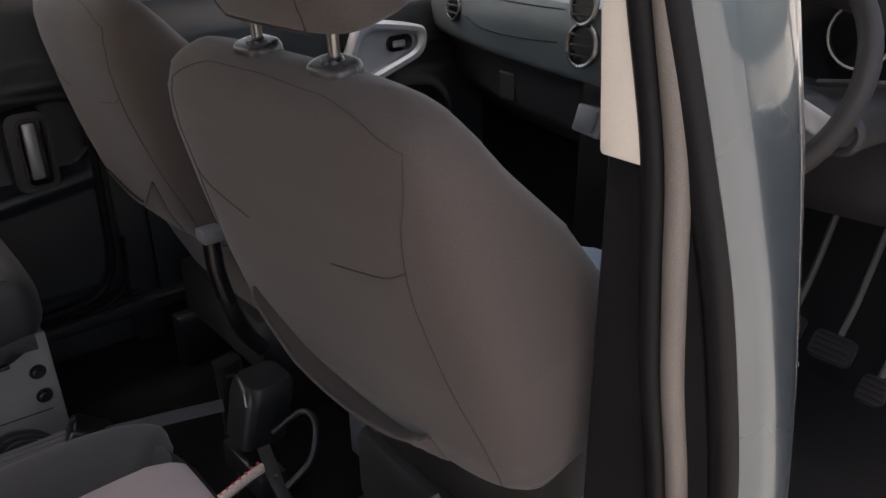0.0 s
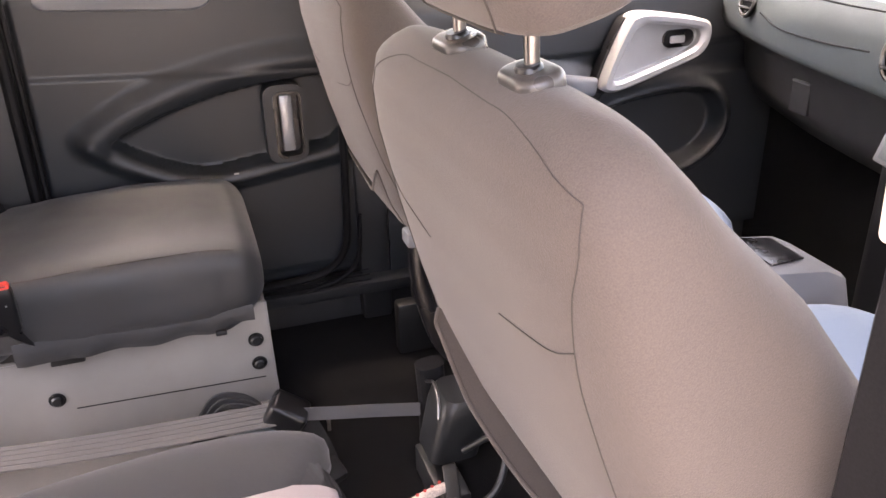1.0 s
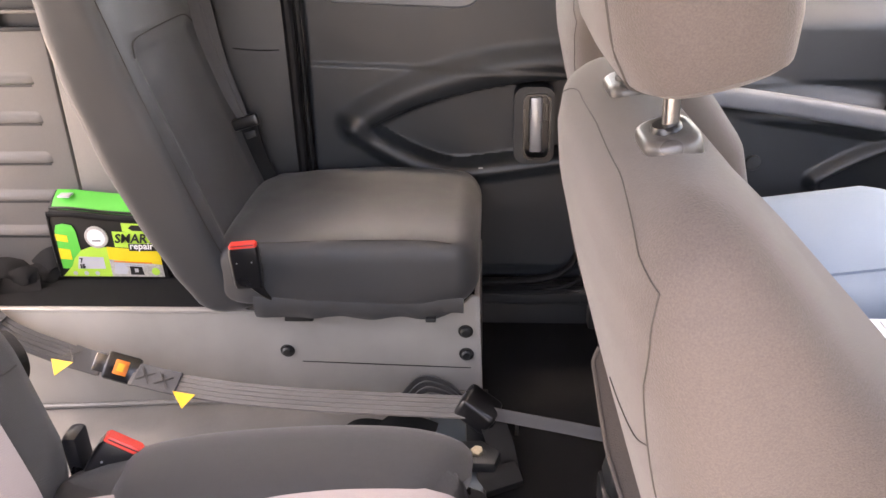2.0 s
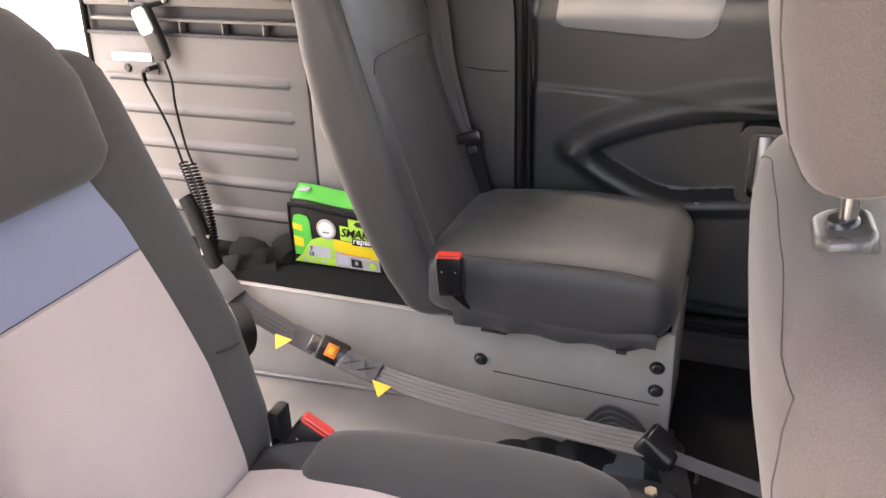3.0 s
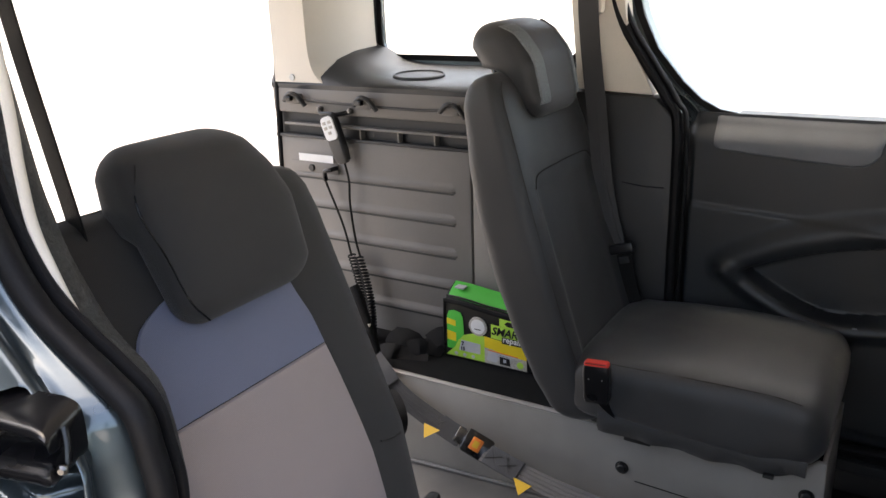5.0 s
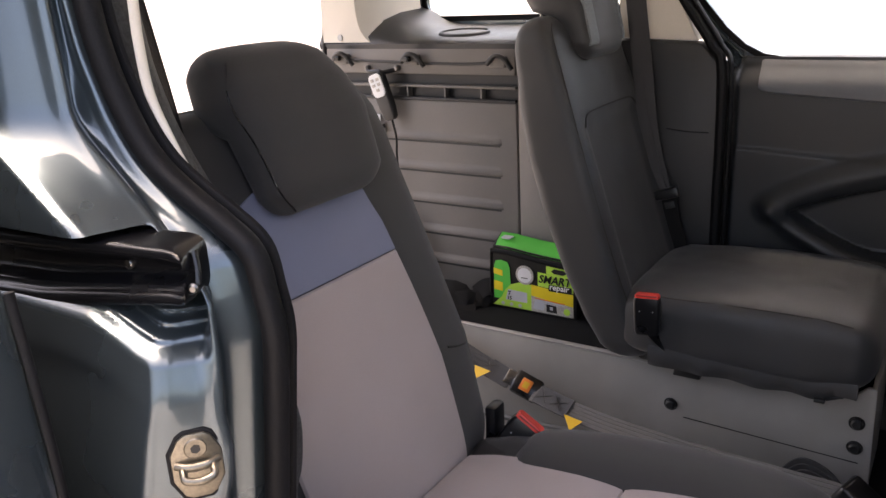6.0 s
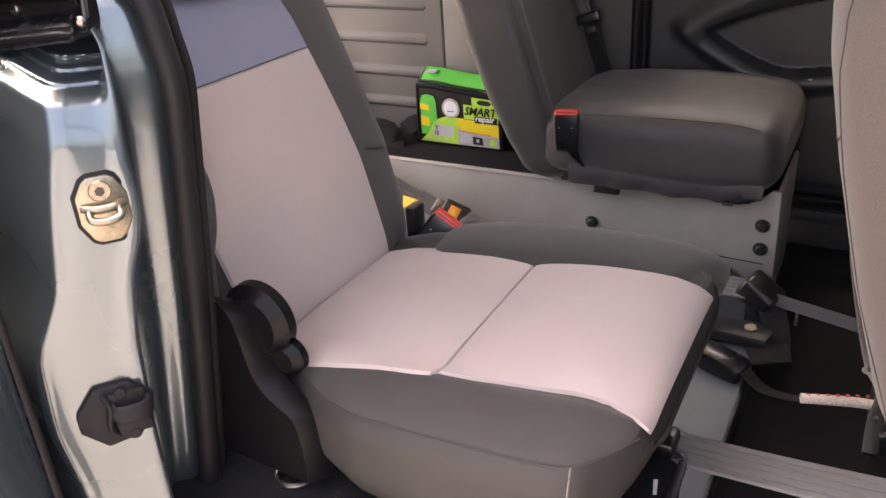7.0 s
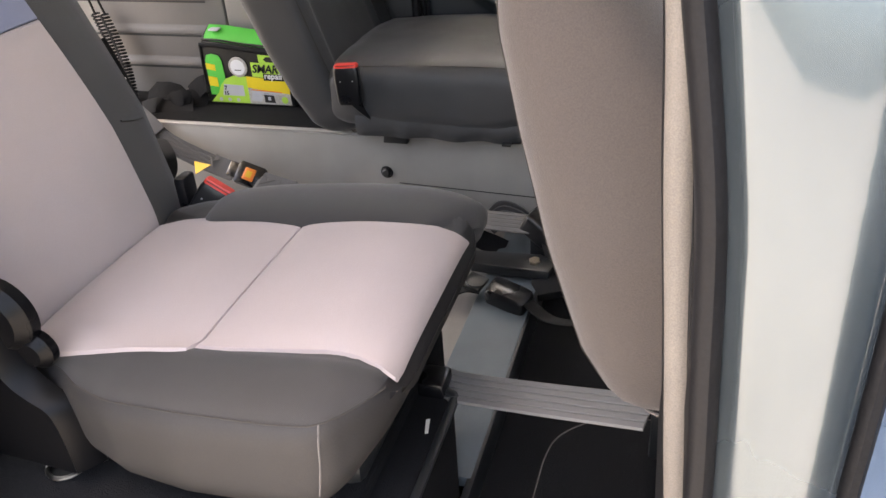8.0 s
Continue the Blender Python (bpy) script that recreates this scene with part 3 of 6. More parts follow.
    out = [(-0.585, 1.34), (-0.575, 1.15), (-0.552, 1.079), (-0.51, 0.995), (-0.442, 0.915), (-0.392, 0.87), (-0.372, 0.845), (-0.199, 0.83), (0.014, 0.82), (0.30, 0.82), (0.30, 1.34)]
    mid = lambda k: [(a + (c - a) * k, b + (e - b) * k) for (a, b), (c, e) in zip(wf, out)]
    at = lambda y: (lambda u, v, k: Vector((u, y + k, v)))
    part("window_frame", holed(out, wf, at(0.385), 0.05), "paint", d, "blue-green painted window frame")
    part("frame_step", sweep([(u, 0.386, v) for u, v in mid(0.45)[:8]], 0.004, 0.006, up=(0, 1, 0), n=10), "paint", d, "pressed edge of the frame")
    part("frame_seal", holed(mid(0.26), mid(0.0), at(0.381), 0.012), "rubber", d, "black glazing rubber")
    g = part("pane", prism([(u, 0.43, v) for u, v in mid(0.1)], (0, 0.004, 0)), "glass", d, "clear door glass")
    g.visible_shadow = False
    # doubled door seal
    run = [(-0.375, 0.315, 0.13), (-0.375, 0.315, 0.5), (-0.378, 0.315, 0.83), (-0.405, 0.32, 0.90), (-0.46, 0.325, 0.98), (-0.525, 0.33, 1.08), (-0.555, 0.33, 1.2), (-0.56, 0.33, 1.32)]
    part("door_seal", sweep(run, 0.012, 0.014, up=(0, 1, 0)), "rubber", d, "black doubled door seal")
    part("seal_bead", sweep([(x + 0.02, y + 0.004, z) for x, y, z in run], 0.006, 0.009, up=(0, 1, 0)), "rubber", d)
    part("front_seal", sweep([(-0.30, 0.312, 0.150), (0.0, 0.312, 0.147), (0.14, 0.312, 0.150), (0.21, 0.312, 0.170), (0.247, 0.312, 0.215), (0.258, 0.312, 0.30), (0.262, 0.312, 0.50), (0.265, 0.315, 0.82)], 0.009, 0.012, up=(0, 1, 0)), "rubber", d, "black front door seal")
    part("front_seal_bead", sweep([(-0.30, 0.300, 0.128), (0.0, 0.300, 0.125), (0.16, 0.300, 0.128), (0.24, 0.300, 0.150), (0.275, 0.300, 0.20), (0.285, 0.300, 0.30)], 0.005, 0.006, up=(0, 1, 0)), "rubber", d)


def build_front_left():
    d = structure("door_2", "closed front door with dark lining and silver handle trim", "door")
    rim = [(0.76, 0.40), (0.82, 0.438), (0.92, 0.486), (1.05, 0.51), (1.2, 0.513), (1.262, 0.46), (1.272, 0.40), (1.255, 0.355), (1.20, 0.307), (1.13, 0.288), (1.0, 0.275), (0.76, 0.27)]
    pad = [(0.45, 0.60), (0.57, 0.585), (0.74, 0.558), (0.87, 0.535)]
    rim = soften(rim)

    def depth(x, z):
        y = 0.335 + 0.05 * ease((z - 0.72) / 0.08) + 0.012 * ease((0.62 - z) / 0.02) - 0.02 * ease((0.56 - z) / 0.03)
        y -= 0.020 * ease(1 - near_line(x, z, rim) / 0.03)
        if within(x, z, rim):
            y += 0.03 * ease(near_line(x, z, rim + rim[:1]) / 0.03)
        return y - 0.035 * ease(1 - near_line(x, z, pad) / 0.05) ** 0.6

    part("lining", moulded(0.36, 1.45, 0.10, 0.80, 0.0045, depth), "door_plastic", d)
    part("outer_skin", box((0.305, 0.44, -0.15), (1.50, 0.47, 0.81), 0.01), "paint", d, "blue-grey outer skin")
    part("elbow_pad", sweep([(x, 0.294, z + 0.006) for x, z in pad], 0.022, 0.016, up=(0, 1, 0), n=14, power=3), "grey_insert", d, "pale grey elbow pad")
    part("speaker_knob", disc((0.62, 0.322, 0.44), (0, -1, 0), 0.018, 0.006, 20, 0.003), "plastic", d)
    # silver pull handle with a lever pocket
    own = bmesh.new()
    tri = [(0.872, 0.545), (0.935, 0.69), (0.955, 0.708), (1.0, 0.708), (1.14, 0.684), (1.165, 0.67), (1.168, 0.632), (1.15, 0.60), (1.11, 0.583), (0.93, 0.528), (0.89, 0.528)]
    cut = [(0.905, 0.560), (0.955, 0.665), (0.968, 0.676), (1.0, 0.682), (1.12, 0.664), (1.135, 0.655), (1.138, 0.636), (1.125, 0.618), (1.09, 0.603), (0.94, 0.557), (0.918, 0.553)]
    tri, cut = soften(tri, True), soften(cut, True)
    part("handle_shadow_gap", prism([Vector((x - 0.010 * (1.17 - x) / 0.3, 0.292, z - 0.006)) for x, z in tri], (0, 0.03, 0)), "black_gloss", d, "black backing round the handle")
    rows = [(tri, 0.31), (tri, 0.272), ([(a + (c - a) * 0.25, b + (e - b) * 0.25) for (a, b), (c, e) in zip(tri, cut)], 0.263), ([(a + (c - a) * 0.7, b + (e - b) * 0.7) for (a, b), (c, e) in zip(tri, cut)], 0.264), (cut, 0.272), (cut, 0.290)]
    loft(own, [[Vector((x, y, z)) for x, z in r] for r, y in rows])
    h = part("handle_trim", own, "silver", d, "large silver handle surround")
    part("lever_pocket", prism([Vector((x, 0.284, z)) for x, z in rounded(1.085, 0.638, 0.085, 0.042, 0.02)], (0, 0.012, 0), 0.002), "black_gloss", h, "dark lever pocket")
    part("lever", box((1.06, 0.278, 0.628), (1.10, 0.287, 0.646), 0.004), "silver", h, "silver door lever")
    part("window_frame", holed(rounded(0.85, 1.08, 1.05, 0.58, 0.05), rounded(0.87, 1.07, 0.94, 0.50, 0.06), lambda u, v, k: Vector((u, 0.40 + k, v)), 0.04), "paint", d)
    g = part("pane", holed_pane(0.87, 1.07, 0.96, 0.52, 0.42), "glass", d, "clear door glass")
    g.visible_shadow = False
    p = structure("trim_left_pillar", "black and cream lining of the middle door pillar", "pillar")
    part("lower", box((0.285, 0.33, 0.0), (0.36, 0.44, 0.85), 0.01), "plastic", p)
    part("upper", box((0.30, 0.34, 0.85), (0.36, 0.44, 1.33), 0.01), "cream", p, "cream upper lining")


def build_roof():
    bm = bmesh.new()
    rings = []
    for x, z in ((-1.60, 1.36), (-1.2, 1.38), (0, 1.39), (0.6, 1.38), (1.05, 1.34)):
        rings.append([Vector((x, y, z - 0.04 * abs((y + 0.37) / 0.83) ** 4 + k)) for y, k in [(-1.2 + 1.66 * i / 12, 0) for i in range(13)] + [(0.46 - 1.66 * i / 12, 0.03) for i in range(13)]])
    loft(bm, rings)
    tagged(part("ceiling", bm, "headlining"), "pale fabric roof lining of the vehicle", "ceiling", kind="structure")
    w = structure("wall_front", "firewall and windscreen of the vehicle", "wall")
    part("firewall", box((1.42, -1.2, -0.03), (1.46, 0.45, 0.75), 0.0), "carpet", w)
    bm = prism([(1.04, -1.15, 1.35), (1.04, 0.42, 1.35), (1.75, 0.42, 0.86), (1.75, -1.15, 0.86)], (0.004, 0, 0.006))
    g = part("windscreen", bm, "glass", w, "clear raked windscreen")
    g.visible_shadow = False
    for y in (-1.19, 0.42):
        part("screen_pillar", sweep([(1.0, y, 1.34), (1.42, y, 1.08), (1.77, y, 0.85)], 0.03, 0.035, up=(0, 1, 0), n=10), "plastic", w)


def build_right_side():
    # rear jamb of the open sliding doorway and the quarter behind it
    w = structure("wall_right", "glossy blue-black painted door jamb and rear quarter", "body side")

    def along(pts, z):
        for (a, p), (b, q) in zip(pts, pts[1:]):
            if z <= b:
                return p + (q - p) * max(0.0, z - a) / (b - a)
        return pts[-1][1]

    EDGE = [(-0.32, -0.53), (0.10, -0.525), (0.24, -0.502), (0.507, -0.456), (0.62, -0.440), (0.716, -0.426), (0.766, -0.420), (0.804, -0.426), (0.842, -0.436), (0.866, -0.47), (0.89, -0.513), (0.918, -0.552), (0.96, -0.582), (1.023, -0.607), (1.2, -0.635), (1.36, -0.64)]
    # the two edges of the slanting striker face
    LX = [(-0.3, -0.50), (0.3, -0.478), (0.453, -0.483), (0.538, -0.479), (0.60, -0.458), (0.651, -0.453), (0.703, -0.446), (0.742, -0.439), (0.80, -0.445), (0.88, -0.52), (0.96, -0.65), (1.36, -0.72)]
    LY = [(-0.3, -1.28), (0.367, -1.278), (0.453, -1.288), (0.538, -1.283), (0.60, -1.256), (0.651, -1.249), (0.703, -1.240), (0.742, -1.231), (0.88, -1.228), (1.36, -1.16)]
    RX = [(-0.3, -0.44), (0.342, -0.431), (0.535, -0.427), (0.607, -0.420), (0.64, -0.412), (0.683, -0.407), (0.714, -0.411), (0.76, -0.415), (0.82, -0.425), (0.88, -0.50), (0.96, -0.598), (1.36, -0.66)]
    RY = [(-0.3, -1.22), (0.427, -1.220), (0.535, -1.214), (0.607, -1.205), (0.64, -1.193), (0.683, -1.188), (0.714, -1.190), (0.76, -1.182), (0.88, -1.165), (1.36, -1.13)]
    FOOT = [(-0.62, 0.799), (-0.52, 0.795), (-0.49, 0.783), (-0.46, 0.770), (-0.435, 0.763), (-0.40, 0.760)]
    edge = lambda z: along(EDGE, z)
    soft = lambda pts, z: sum(along(pts, z + 0.012 * k) for k in (-1, -0.5, 0, 0.5, 1)) / 5
    bm = bmesh.new()
    rings = []
    levels = [-0.25 + 0.98 * i / 60 for i in range(60)] + [0.73 + 0.17 * i / 120 for i in range(120)] + [0.90 + 0.46 * i / 40 for i in range(41)]
    for z in levels:
        e, lx, ly, rx, ry = soft(EDGE, z), soft(LX, z), soft(LY, z), soft(RX, z), soft(RY, z)
        line = [(-1.5, ly - 0.0, 0), (-1.0, ly - 0.012, 0), (lx - 0.25, ly - 0.010, 0), (lx - 0.10, ly - 0.006, 0), (lx - 0.05, ly - 0.004, 0), (lx - 0.016, ly - 0.003, 0), (lx - 0.004, ly - 0.001, 0), (lx + 0.003, ly + 0.006, 0),
                (lx * 0.75 + rx * 0.25, ly * 0.75 + ry * 0.25, 0), (lx * 0.5 + rx * 0.5, ly * 0.5 + ry * 0.5, 0), (lx * 0.25 + rx * 0.75, ly * 0.25 + ry * 0.75, 0), (rx - 0.002, ry - 0.005, 0), (rx + 0.0005, ry + 0.002, 0), (rx - 0.006, ry + 0.009, 0), (rx - 0.02, ry + 0.018, 0), (e - 0.022, max(-1.15, ry + 0.026), 0), (e - 0.010, -1.128, 0), (e - 0.006, -1.116, 0)]
        ring = []
        for q in spline(line, 9):
            foot = sum(along(FOOT, q.x + 0.01 * k) for k in (-1, -0.5, 0, 0.5, 1)) / 5
            inside = ease((ry - 0.001 - q.y) / 0.02) if q.y < ry else 0.0
            d = (0.010 * ease((z - foot + 0.036) / 0.05) + 0.042 * ease((z - foot) / 0.034) + 0.022 * ease((z - foot - 0.034) / 0.02)) * ease((0.876 - z) / 0.006) * inside
            h = z - foot - 0.014
            if 0 < h < 0.027:
                d -= 0.0026 * (1 - math.cos(2 * math.pi * h / 0.009)) * inside * ease((q.x + 0.56) / 0.04)
            ring.append(Vector((q.x - 0.45 * d, q.y + 0.9 * d, z)))
        rings.append([Vector((-1.62, -1.08, z)), Vector((-1.62, -1.2, z))] + ring + [Vector((e - 0.02, -1.08, z))])
    loft(bm, rings)
    part("jamb", bm, "paint", w)
    # runner of the sliding door in its pocket
    bm = bmesh.new()
    shape = soften([(-1.150, 0.872), (-1.190, 0.873), (-1.197, 0.870), (-1.197, 0.862), (-1.190, 0.858), (-1.178, 0.856), (-1.174, 0.848), (-1.174, 0.838), (-1.181, 0.834), (-1.190, 0.833), (-1.192, 0.828), (-1.197, 0.826), (-1.200, 0.822), (-1.199, 0.815), (-1.192, 0.812), (-1.150, 0.812)], n=1)
    tip = [[Vector((-0.414 - 0.5 * (y + 1.2) - back, y - 0.006, 0.850 + (z - 0.850) * k * 0.84)) for y, z in shape] for back, k in ((0.0, 0.3), (0.0008, 0.62), (0.003, 0.82), (0.007, 0.93), (0.013, 0.985), (0.022, 1.0))]
    loft(bm, tip + [[Vector((x, y + s, 0.872 + (z - 0.872) * g - d)) for y, z in shape] for x, s, g, d in ((-0.50, -0.014, 0.98, 0.003), (-0.60, -0.024, 1.2, 0.005), (-0.8, -0.038, 1.3, 0.008), (-1.5, -0.045, 1.3, 0.01))])
    r = part("runner", bm, "black_gloss", w, "black sliding-door runner")
    part("runner_screw", disc((-0.505, -1.188, 0.843), (0.1, -1, 0), 0.005, 0.004, 12, 0.001), "chrome", r)
    part("runner_stop", sweep([(-0.424, -1.182, 0.864), (-0.418, -1.186, 0.850), (-0.415, -1.190, 0.838)], 0.002, 0.003, up=(0, 1, 0), n=10), "black_gloss", r, "runner stop")
    part("runner_drop", disc((-0.414, -1.196, 0.837), (0.5, -0.85, 0), 0.0045, 0.004, 14, 0.002), "chrome", r)
    # rubber seal round the doorway
    zs = (0.02, 0.10, 0.25, 0.45, 0.62, 0.716, 0.766, 0.804, 0.842, 0.866, 0.89, 0.918, 0.96, 1.023, 1.1, 1.2, 1.33)
    part("doorway_seal", sweep([(edge(z) + 0.012, -1.118, z) for z in zs], 0.012, 0.013, up=(0, 1, 0), n=12), "rubber", w, "soft black rubber doorway seal")
    part("seal_lip", sweep([(edge(z) + 0.004, -1.095, z) for z in zs], 0.012, 0.007, up=(0, 1, 0), n=10), "rubber", w, "inner lip of the seal")
    # striker and lower catch on the slanting face
    fu, fn = Vector((0.60, 0.80, 0)), Vector((0.80, -0.60, 0))
    base = Vector((-0.427, -1.211, 0.674))
    on = lambda u, v, d: base + fu * u + fn * d + Vector((0, 0, v))
    octo = [(-0.022, -0.012), (-0.022, 0.014), (-0.014, 0.028), (-0.008, 0.0315), (0.008, 0.0315), (0.014, 0.028), (0.022, 0.012), (0.022, -0.014), (0.014, -0.028), (0.008, -0.0315), (-0.008, -0.0315), (-0.014, -0.028)]
    part("striker_gasket", prism([on(u * 1.15, v * 1.11, -0.012) for u, v in octo], fn * 0.0145, 0.0008), "rubber", w)
    s = part("striker_plate", prism([on(u, v, 0.0) for u, v in octo], fn * 0.005, 0.0015), "zinc", w, "brass-coloured striker plate")
    part("striker_bar", sweep([on(-0.013, 0.004, 0), on(-0.013, 0.0, 0.014), on(-0.0115, -0.004, 0.019), on(0, -0.006, 0.0205), on(0.0115, -0.004, 0.019), on(0.013, 0.0, 0.014), on(0.013, 0.004, 0)], 0.0036, 0.0036, k=4, n=12), "zinc", s, "bright striker loop")
    part("striker_bridge", sweep([on(-0.018, 0.004, 0.004), on(-0.010, 0.003, 0.009), on(0, 0.0025, 0.010), on(0.010, 0.003, 0.009), on(0.018, 0.004, 0.004)], 0.0042, 0.0042, up=fn), "zinc", s)
    part("striker_screw", disc(on(0, 0.0175, 0.003), fn, 0.0105, 0.003, 24, 0.0015), "zinc", s)
    part("screw_socket", disc(on(0, 0.0175, 0.0055), fn, 0.0045, 0.0012, 6), "black_metal", s)
    part("striker_rivet", disc(on(0.001, -0.019, 0.003), fn, 0.007, 0.002, 20, 0.001), "zinc", s)
    base = Vector((-0.444, -1.237, 0.461)) + fn * 0.003
    eight = [(-0.043, 0.008), (-0.022, 0.034), (0.012, 0.034), (0.032, 0.012), (0.028, -0.012), (0.012, -0.032), (-0.021, -0.036), (-0.043, -0.012)]
    catch = part("lower_catch", prism([on(u, v, -0.008) for u, v in eight], fn * 0.012, 0.003), "rubber", w, "black eight-sided door catch")
    fm = Matrix((fu.to_4d(), (0, 0, 1, 0), fn.to_4d(), (0, 0, 0, 1))).transposed()
    fm.translation = base
    fm[3] = (0, 0, 0, 1)
    part("catch_plate", box((-0.010, -0.024, 0.004), (0.024, 0.027, 0.010), 0.003, m=fm), "rubber", catch)
    part("catch_jaw", sweep([on(-0.008, 0.010, 0.006), on(-0.004, 0.006, 0.017), on(0.010, 0.006, 0.020), on(0.022, 0.006, 0.017), on(0.026, 0.008, 0.006)], 0.005, 0.011, up=(0, 0, 1)), "rubber", catch)
    part("catch_fold", sweep([on(-0.014, 0.026, 0.004), on(-0.010, 0.014, 0.010), on(-0.014, -0.008, 0.010), on(-0.008, -0.022, 0.004)], 0.004, 0.006, up=fn), "rubber", catch)
    for u, v in ((0.002, 0.025), (0.006, -0.024)):
        part("catch_screw", disc(on(u, v, 0.006), fn, 0.0065, 0.005, 16, 0.0015), "rubber", catch)
    # inner lining behind the seal
    FACE = [(0.255, -0.51), (0.342, -0.493), (0.487, -0.472), (0.54, -0.466), (0.575, -0.452), (0.62, -0.447), (0.645, -0.452), (0.665, -0.462), (0.74, -0.454), (0.79, -0.460), (0.828, -0.470), (0.846, -0.494), (0.864, -0.527), (0.899, -0.552), (0.94, -0.578), (1.0, -0.60), (1.36, -0.66)]
    bm = bmesh.new()
    rings = []
    for k in range(81):
        z = 0.255 + k * 1.09 / 80
        e, f = soft(EDGE, z) - 0.006, soft(FACE, z)
        rings.append([Vector((e, -1.105, z)), Vector((max(e, f) + 0.001, -1.094, z)), Vector((f + 0.004, -1.078, z)), Vector((f, -1.06, z)), Vector((f - 0.012, -1.046, z)), Vector((f - 0.05, -1.036, z)), Vector((-0.9, -1.033, z)), Vector((-1.55, -1.033, z)), Vector((-1.55, -1.105, z))])
    loft(bm, rings)
    part("lining", bm, "grained_plastic", w, "grained black pillar lining")
    part("upper_strip", sweep([(-0.506, -1.088, 0.883), (-0.531, -1.088, 0.907), (-0.552, -1.087, 0.934), (-0.575, -1.085, 0.975), (-0.584, -1.082, 1.03), (-0.585, -1.08, 1.1), (-0.60, -1.075, 1.33)], 0.004, 0.006, up=(0, 1, 0), taper=lambda t: 0.25 + 0.75 * ease(t / 0.5)), "cream", w, "cream edge of the upper lining")
    # open sliding door, run back along the outside
    d = structure("door_3", "open sliding door run back along the side", "door")
    bm = prism([Vector((x, -1.318, z)) for x, z in ((-0.47, -0.2), (-0.462, 0.3), (-0.455, 0.70), (-0.47, 0.88), (-0.53, 0.95), (-0.62, 1.30), (-1.25, 1.30), (-1.25, -0.2))], (0, -0.075, 0), 0.012)
    part("door_shell", bm, "paint", d)
    part("door_rubber", sweep([(-0.462, -1.322, -0.1), (-0.455, -1.322, 0.3), (-0.448, -1.322, 0.70), (-0.46, -1.322, 0.87)], 0.003, 0.004, up=(0, 1, 0)), "rubber", d, "black edge seal")
    part("lining", box((-1.2, -1.322, -0.1), (-0.50, -1.300, 0.80), 0.01), "plastic", d, "black inner lining")
    # middle pillar between the two open doorways
    b = structure("wall_middle_pillar", "silvery blue painted pillar between two open doorways", "door pillar")
    OUT = [(-0.3, -1.27), (0.4, -1.268), (0.56, -1.255), (0.65, -1.244), (0.75, -1.228), (0.85, -1.21), (1.0, -1.182), (1.36, -1.11)]
    REAR = [(-0.3, 0.345), (0.56, 0.341), (0.65, 0.336), (0.75, 0.329), (0.85, 0.313), (1.0, 0.285), (1.36, 0.22)]
    FORE = [(-0.3, 0.40), (0.56, 0.396), (0.75, 0.402), (0.85, 0.408), (1.0, 0.40), (1.36, 0.37)]
    VELX = [(-0.3, 0.33), (0.4, 0.322), (0.56, 0.309), (0.65, 0.302), (0.75, 0.2935), (0.85, 0.2865), (1.0, 0.268), (1.36, 0.22)]
    VELY = [(-0.3, -1.20), (0.45, -1.196), (0.56, -1.19), (0.65, -1.18), (0.75, -1.176), (0.85, -1.172), (1.0, -1.155), (1.36, -1.10)]
    bm = bmesh.new()
    rings = []
    for i in range(67):
        z = -0.28 + i * 1.64 / 66
        o, l, f = along(OUT, z), along(REAR, z), along(FORE, z)
        rings.append([Vector((x, y, z)) for x, y in ((l + 0.03, o + 0.034), (l - 0.024, o + 0.034), (l - 0.014, o + 0.022), (l - 0.004, o + 0.009), (l - 0.0005, o + 0.003), (l + 0.005, o), (l * 0.7 + f * 0.3, o - 0.004), (l * 0.4 + f * 0.6, o - 0.005), (f - 0.012, o - 0.002), (f - 0.003, o + 0.004), (f, o + 0.012), (f, o + 0.034))])
    loft(bm, rings)
    part("pillar_skin", bm, "paint", b)
    zs = (0.0, 0.15, 0.3, 0.45, 0.56, 0.65, 0.75, 0.85, 0.95, 1.05, 1.2, 1.33)
    part("pillar_seal", sweep([(along(VELX, z), along(VELY, z), z) for z in zs], 0.0105, 0.010, up=(0, 1, 0), n=14), "seal_velour", b, "grey-brown velour door seal")
    part("seal_base", sweep([(along(REAR, z) - 0.018, along(OUT, z) + 0.026, z) for z in zs], 0.010, 0.014, up=(0, 1, 0), n=12), "rubber", b, "black seal carrier")
    part("seal_inner", sweep([(along(VELX, z) - 0.003, along(VELY, z) + 0.02, z) for z in zs], 0.010, 0.011, up=(0, 1, 0), n=10), "rubber", b, "black inner lip")
    part("lower_trim", loft(bmesh.new(), [[Vector((x, y, z)) for x, y in ((along(VELX, z) + 0.006, along(OUT, z) + 0.036), (0.294 + 0.15 * max(0, 0.5 - z) * 0.3, -1.10), (0.300, -1.094), (0.388, -1.094), (0.394, -1.10), (0.394, along(OUT, z) + 0.036))] for z in (0.0, 0.2, 0.4, 0.5, 0.6, 0.7, 0.8, 0.832, 0.838)]), "rubber", b, "black lower pillar lining")
    part("upper_trim", prism([(0.279, -1.145, 0.842), (0.38, -1.145, 0.842), (0.36, -1.145, 1.34), (0.238, -1.145, 1.34), (0.266, -1.145, 1.0)], (0, 0.045, 0), 0.005), "cream", b, "cream upper pillar lining")
    part("front_seal", sweep([(along(FORE, z) + 0.006, along(OUT, z) + 0.02, z) for z in zs], 0.008, 0.010, up=(0, 1, 0)), "rubber", b, "black front doorway seal")
    part("warning_sticker", box((0.345, -1.2715, 0.455), (0.392, -1.2675, 0.475), 0), "orange", b, "small faded sticker")
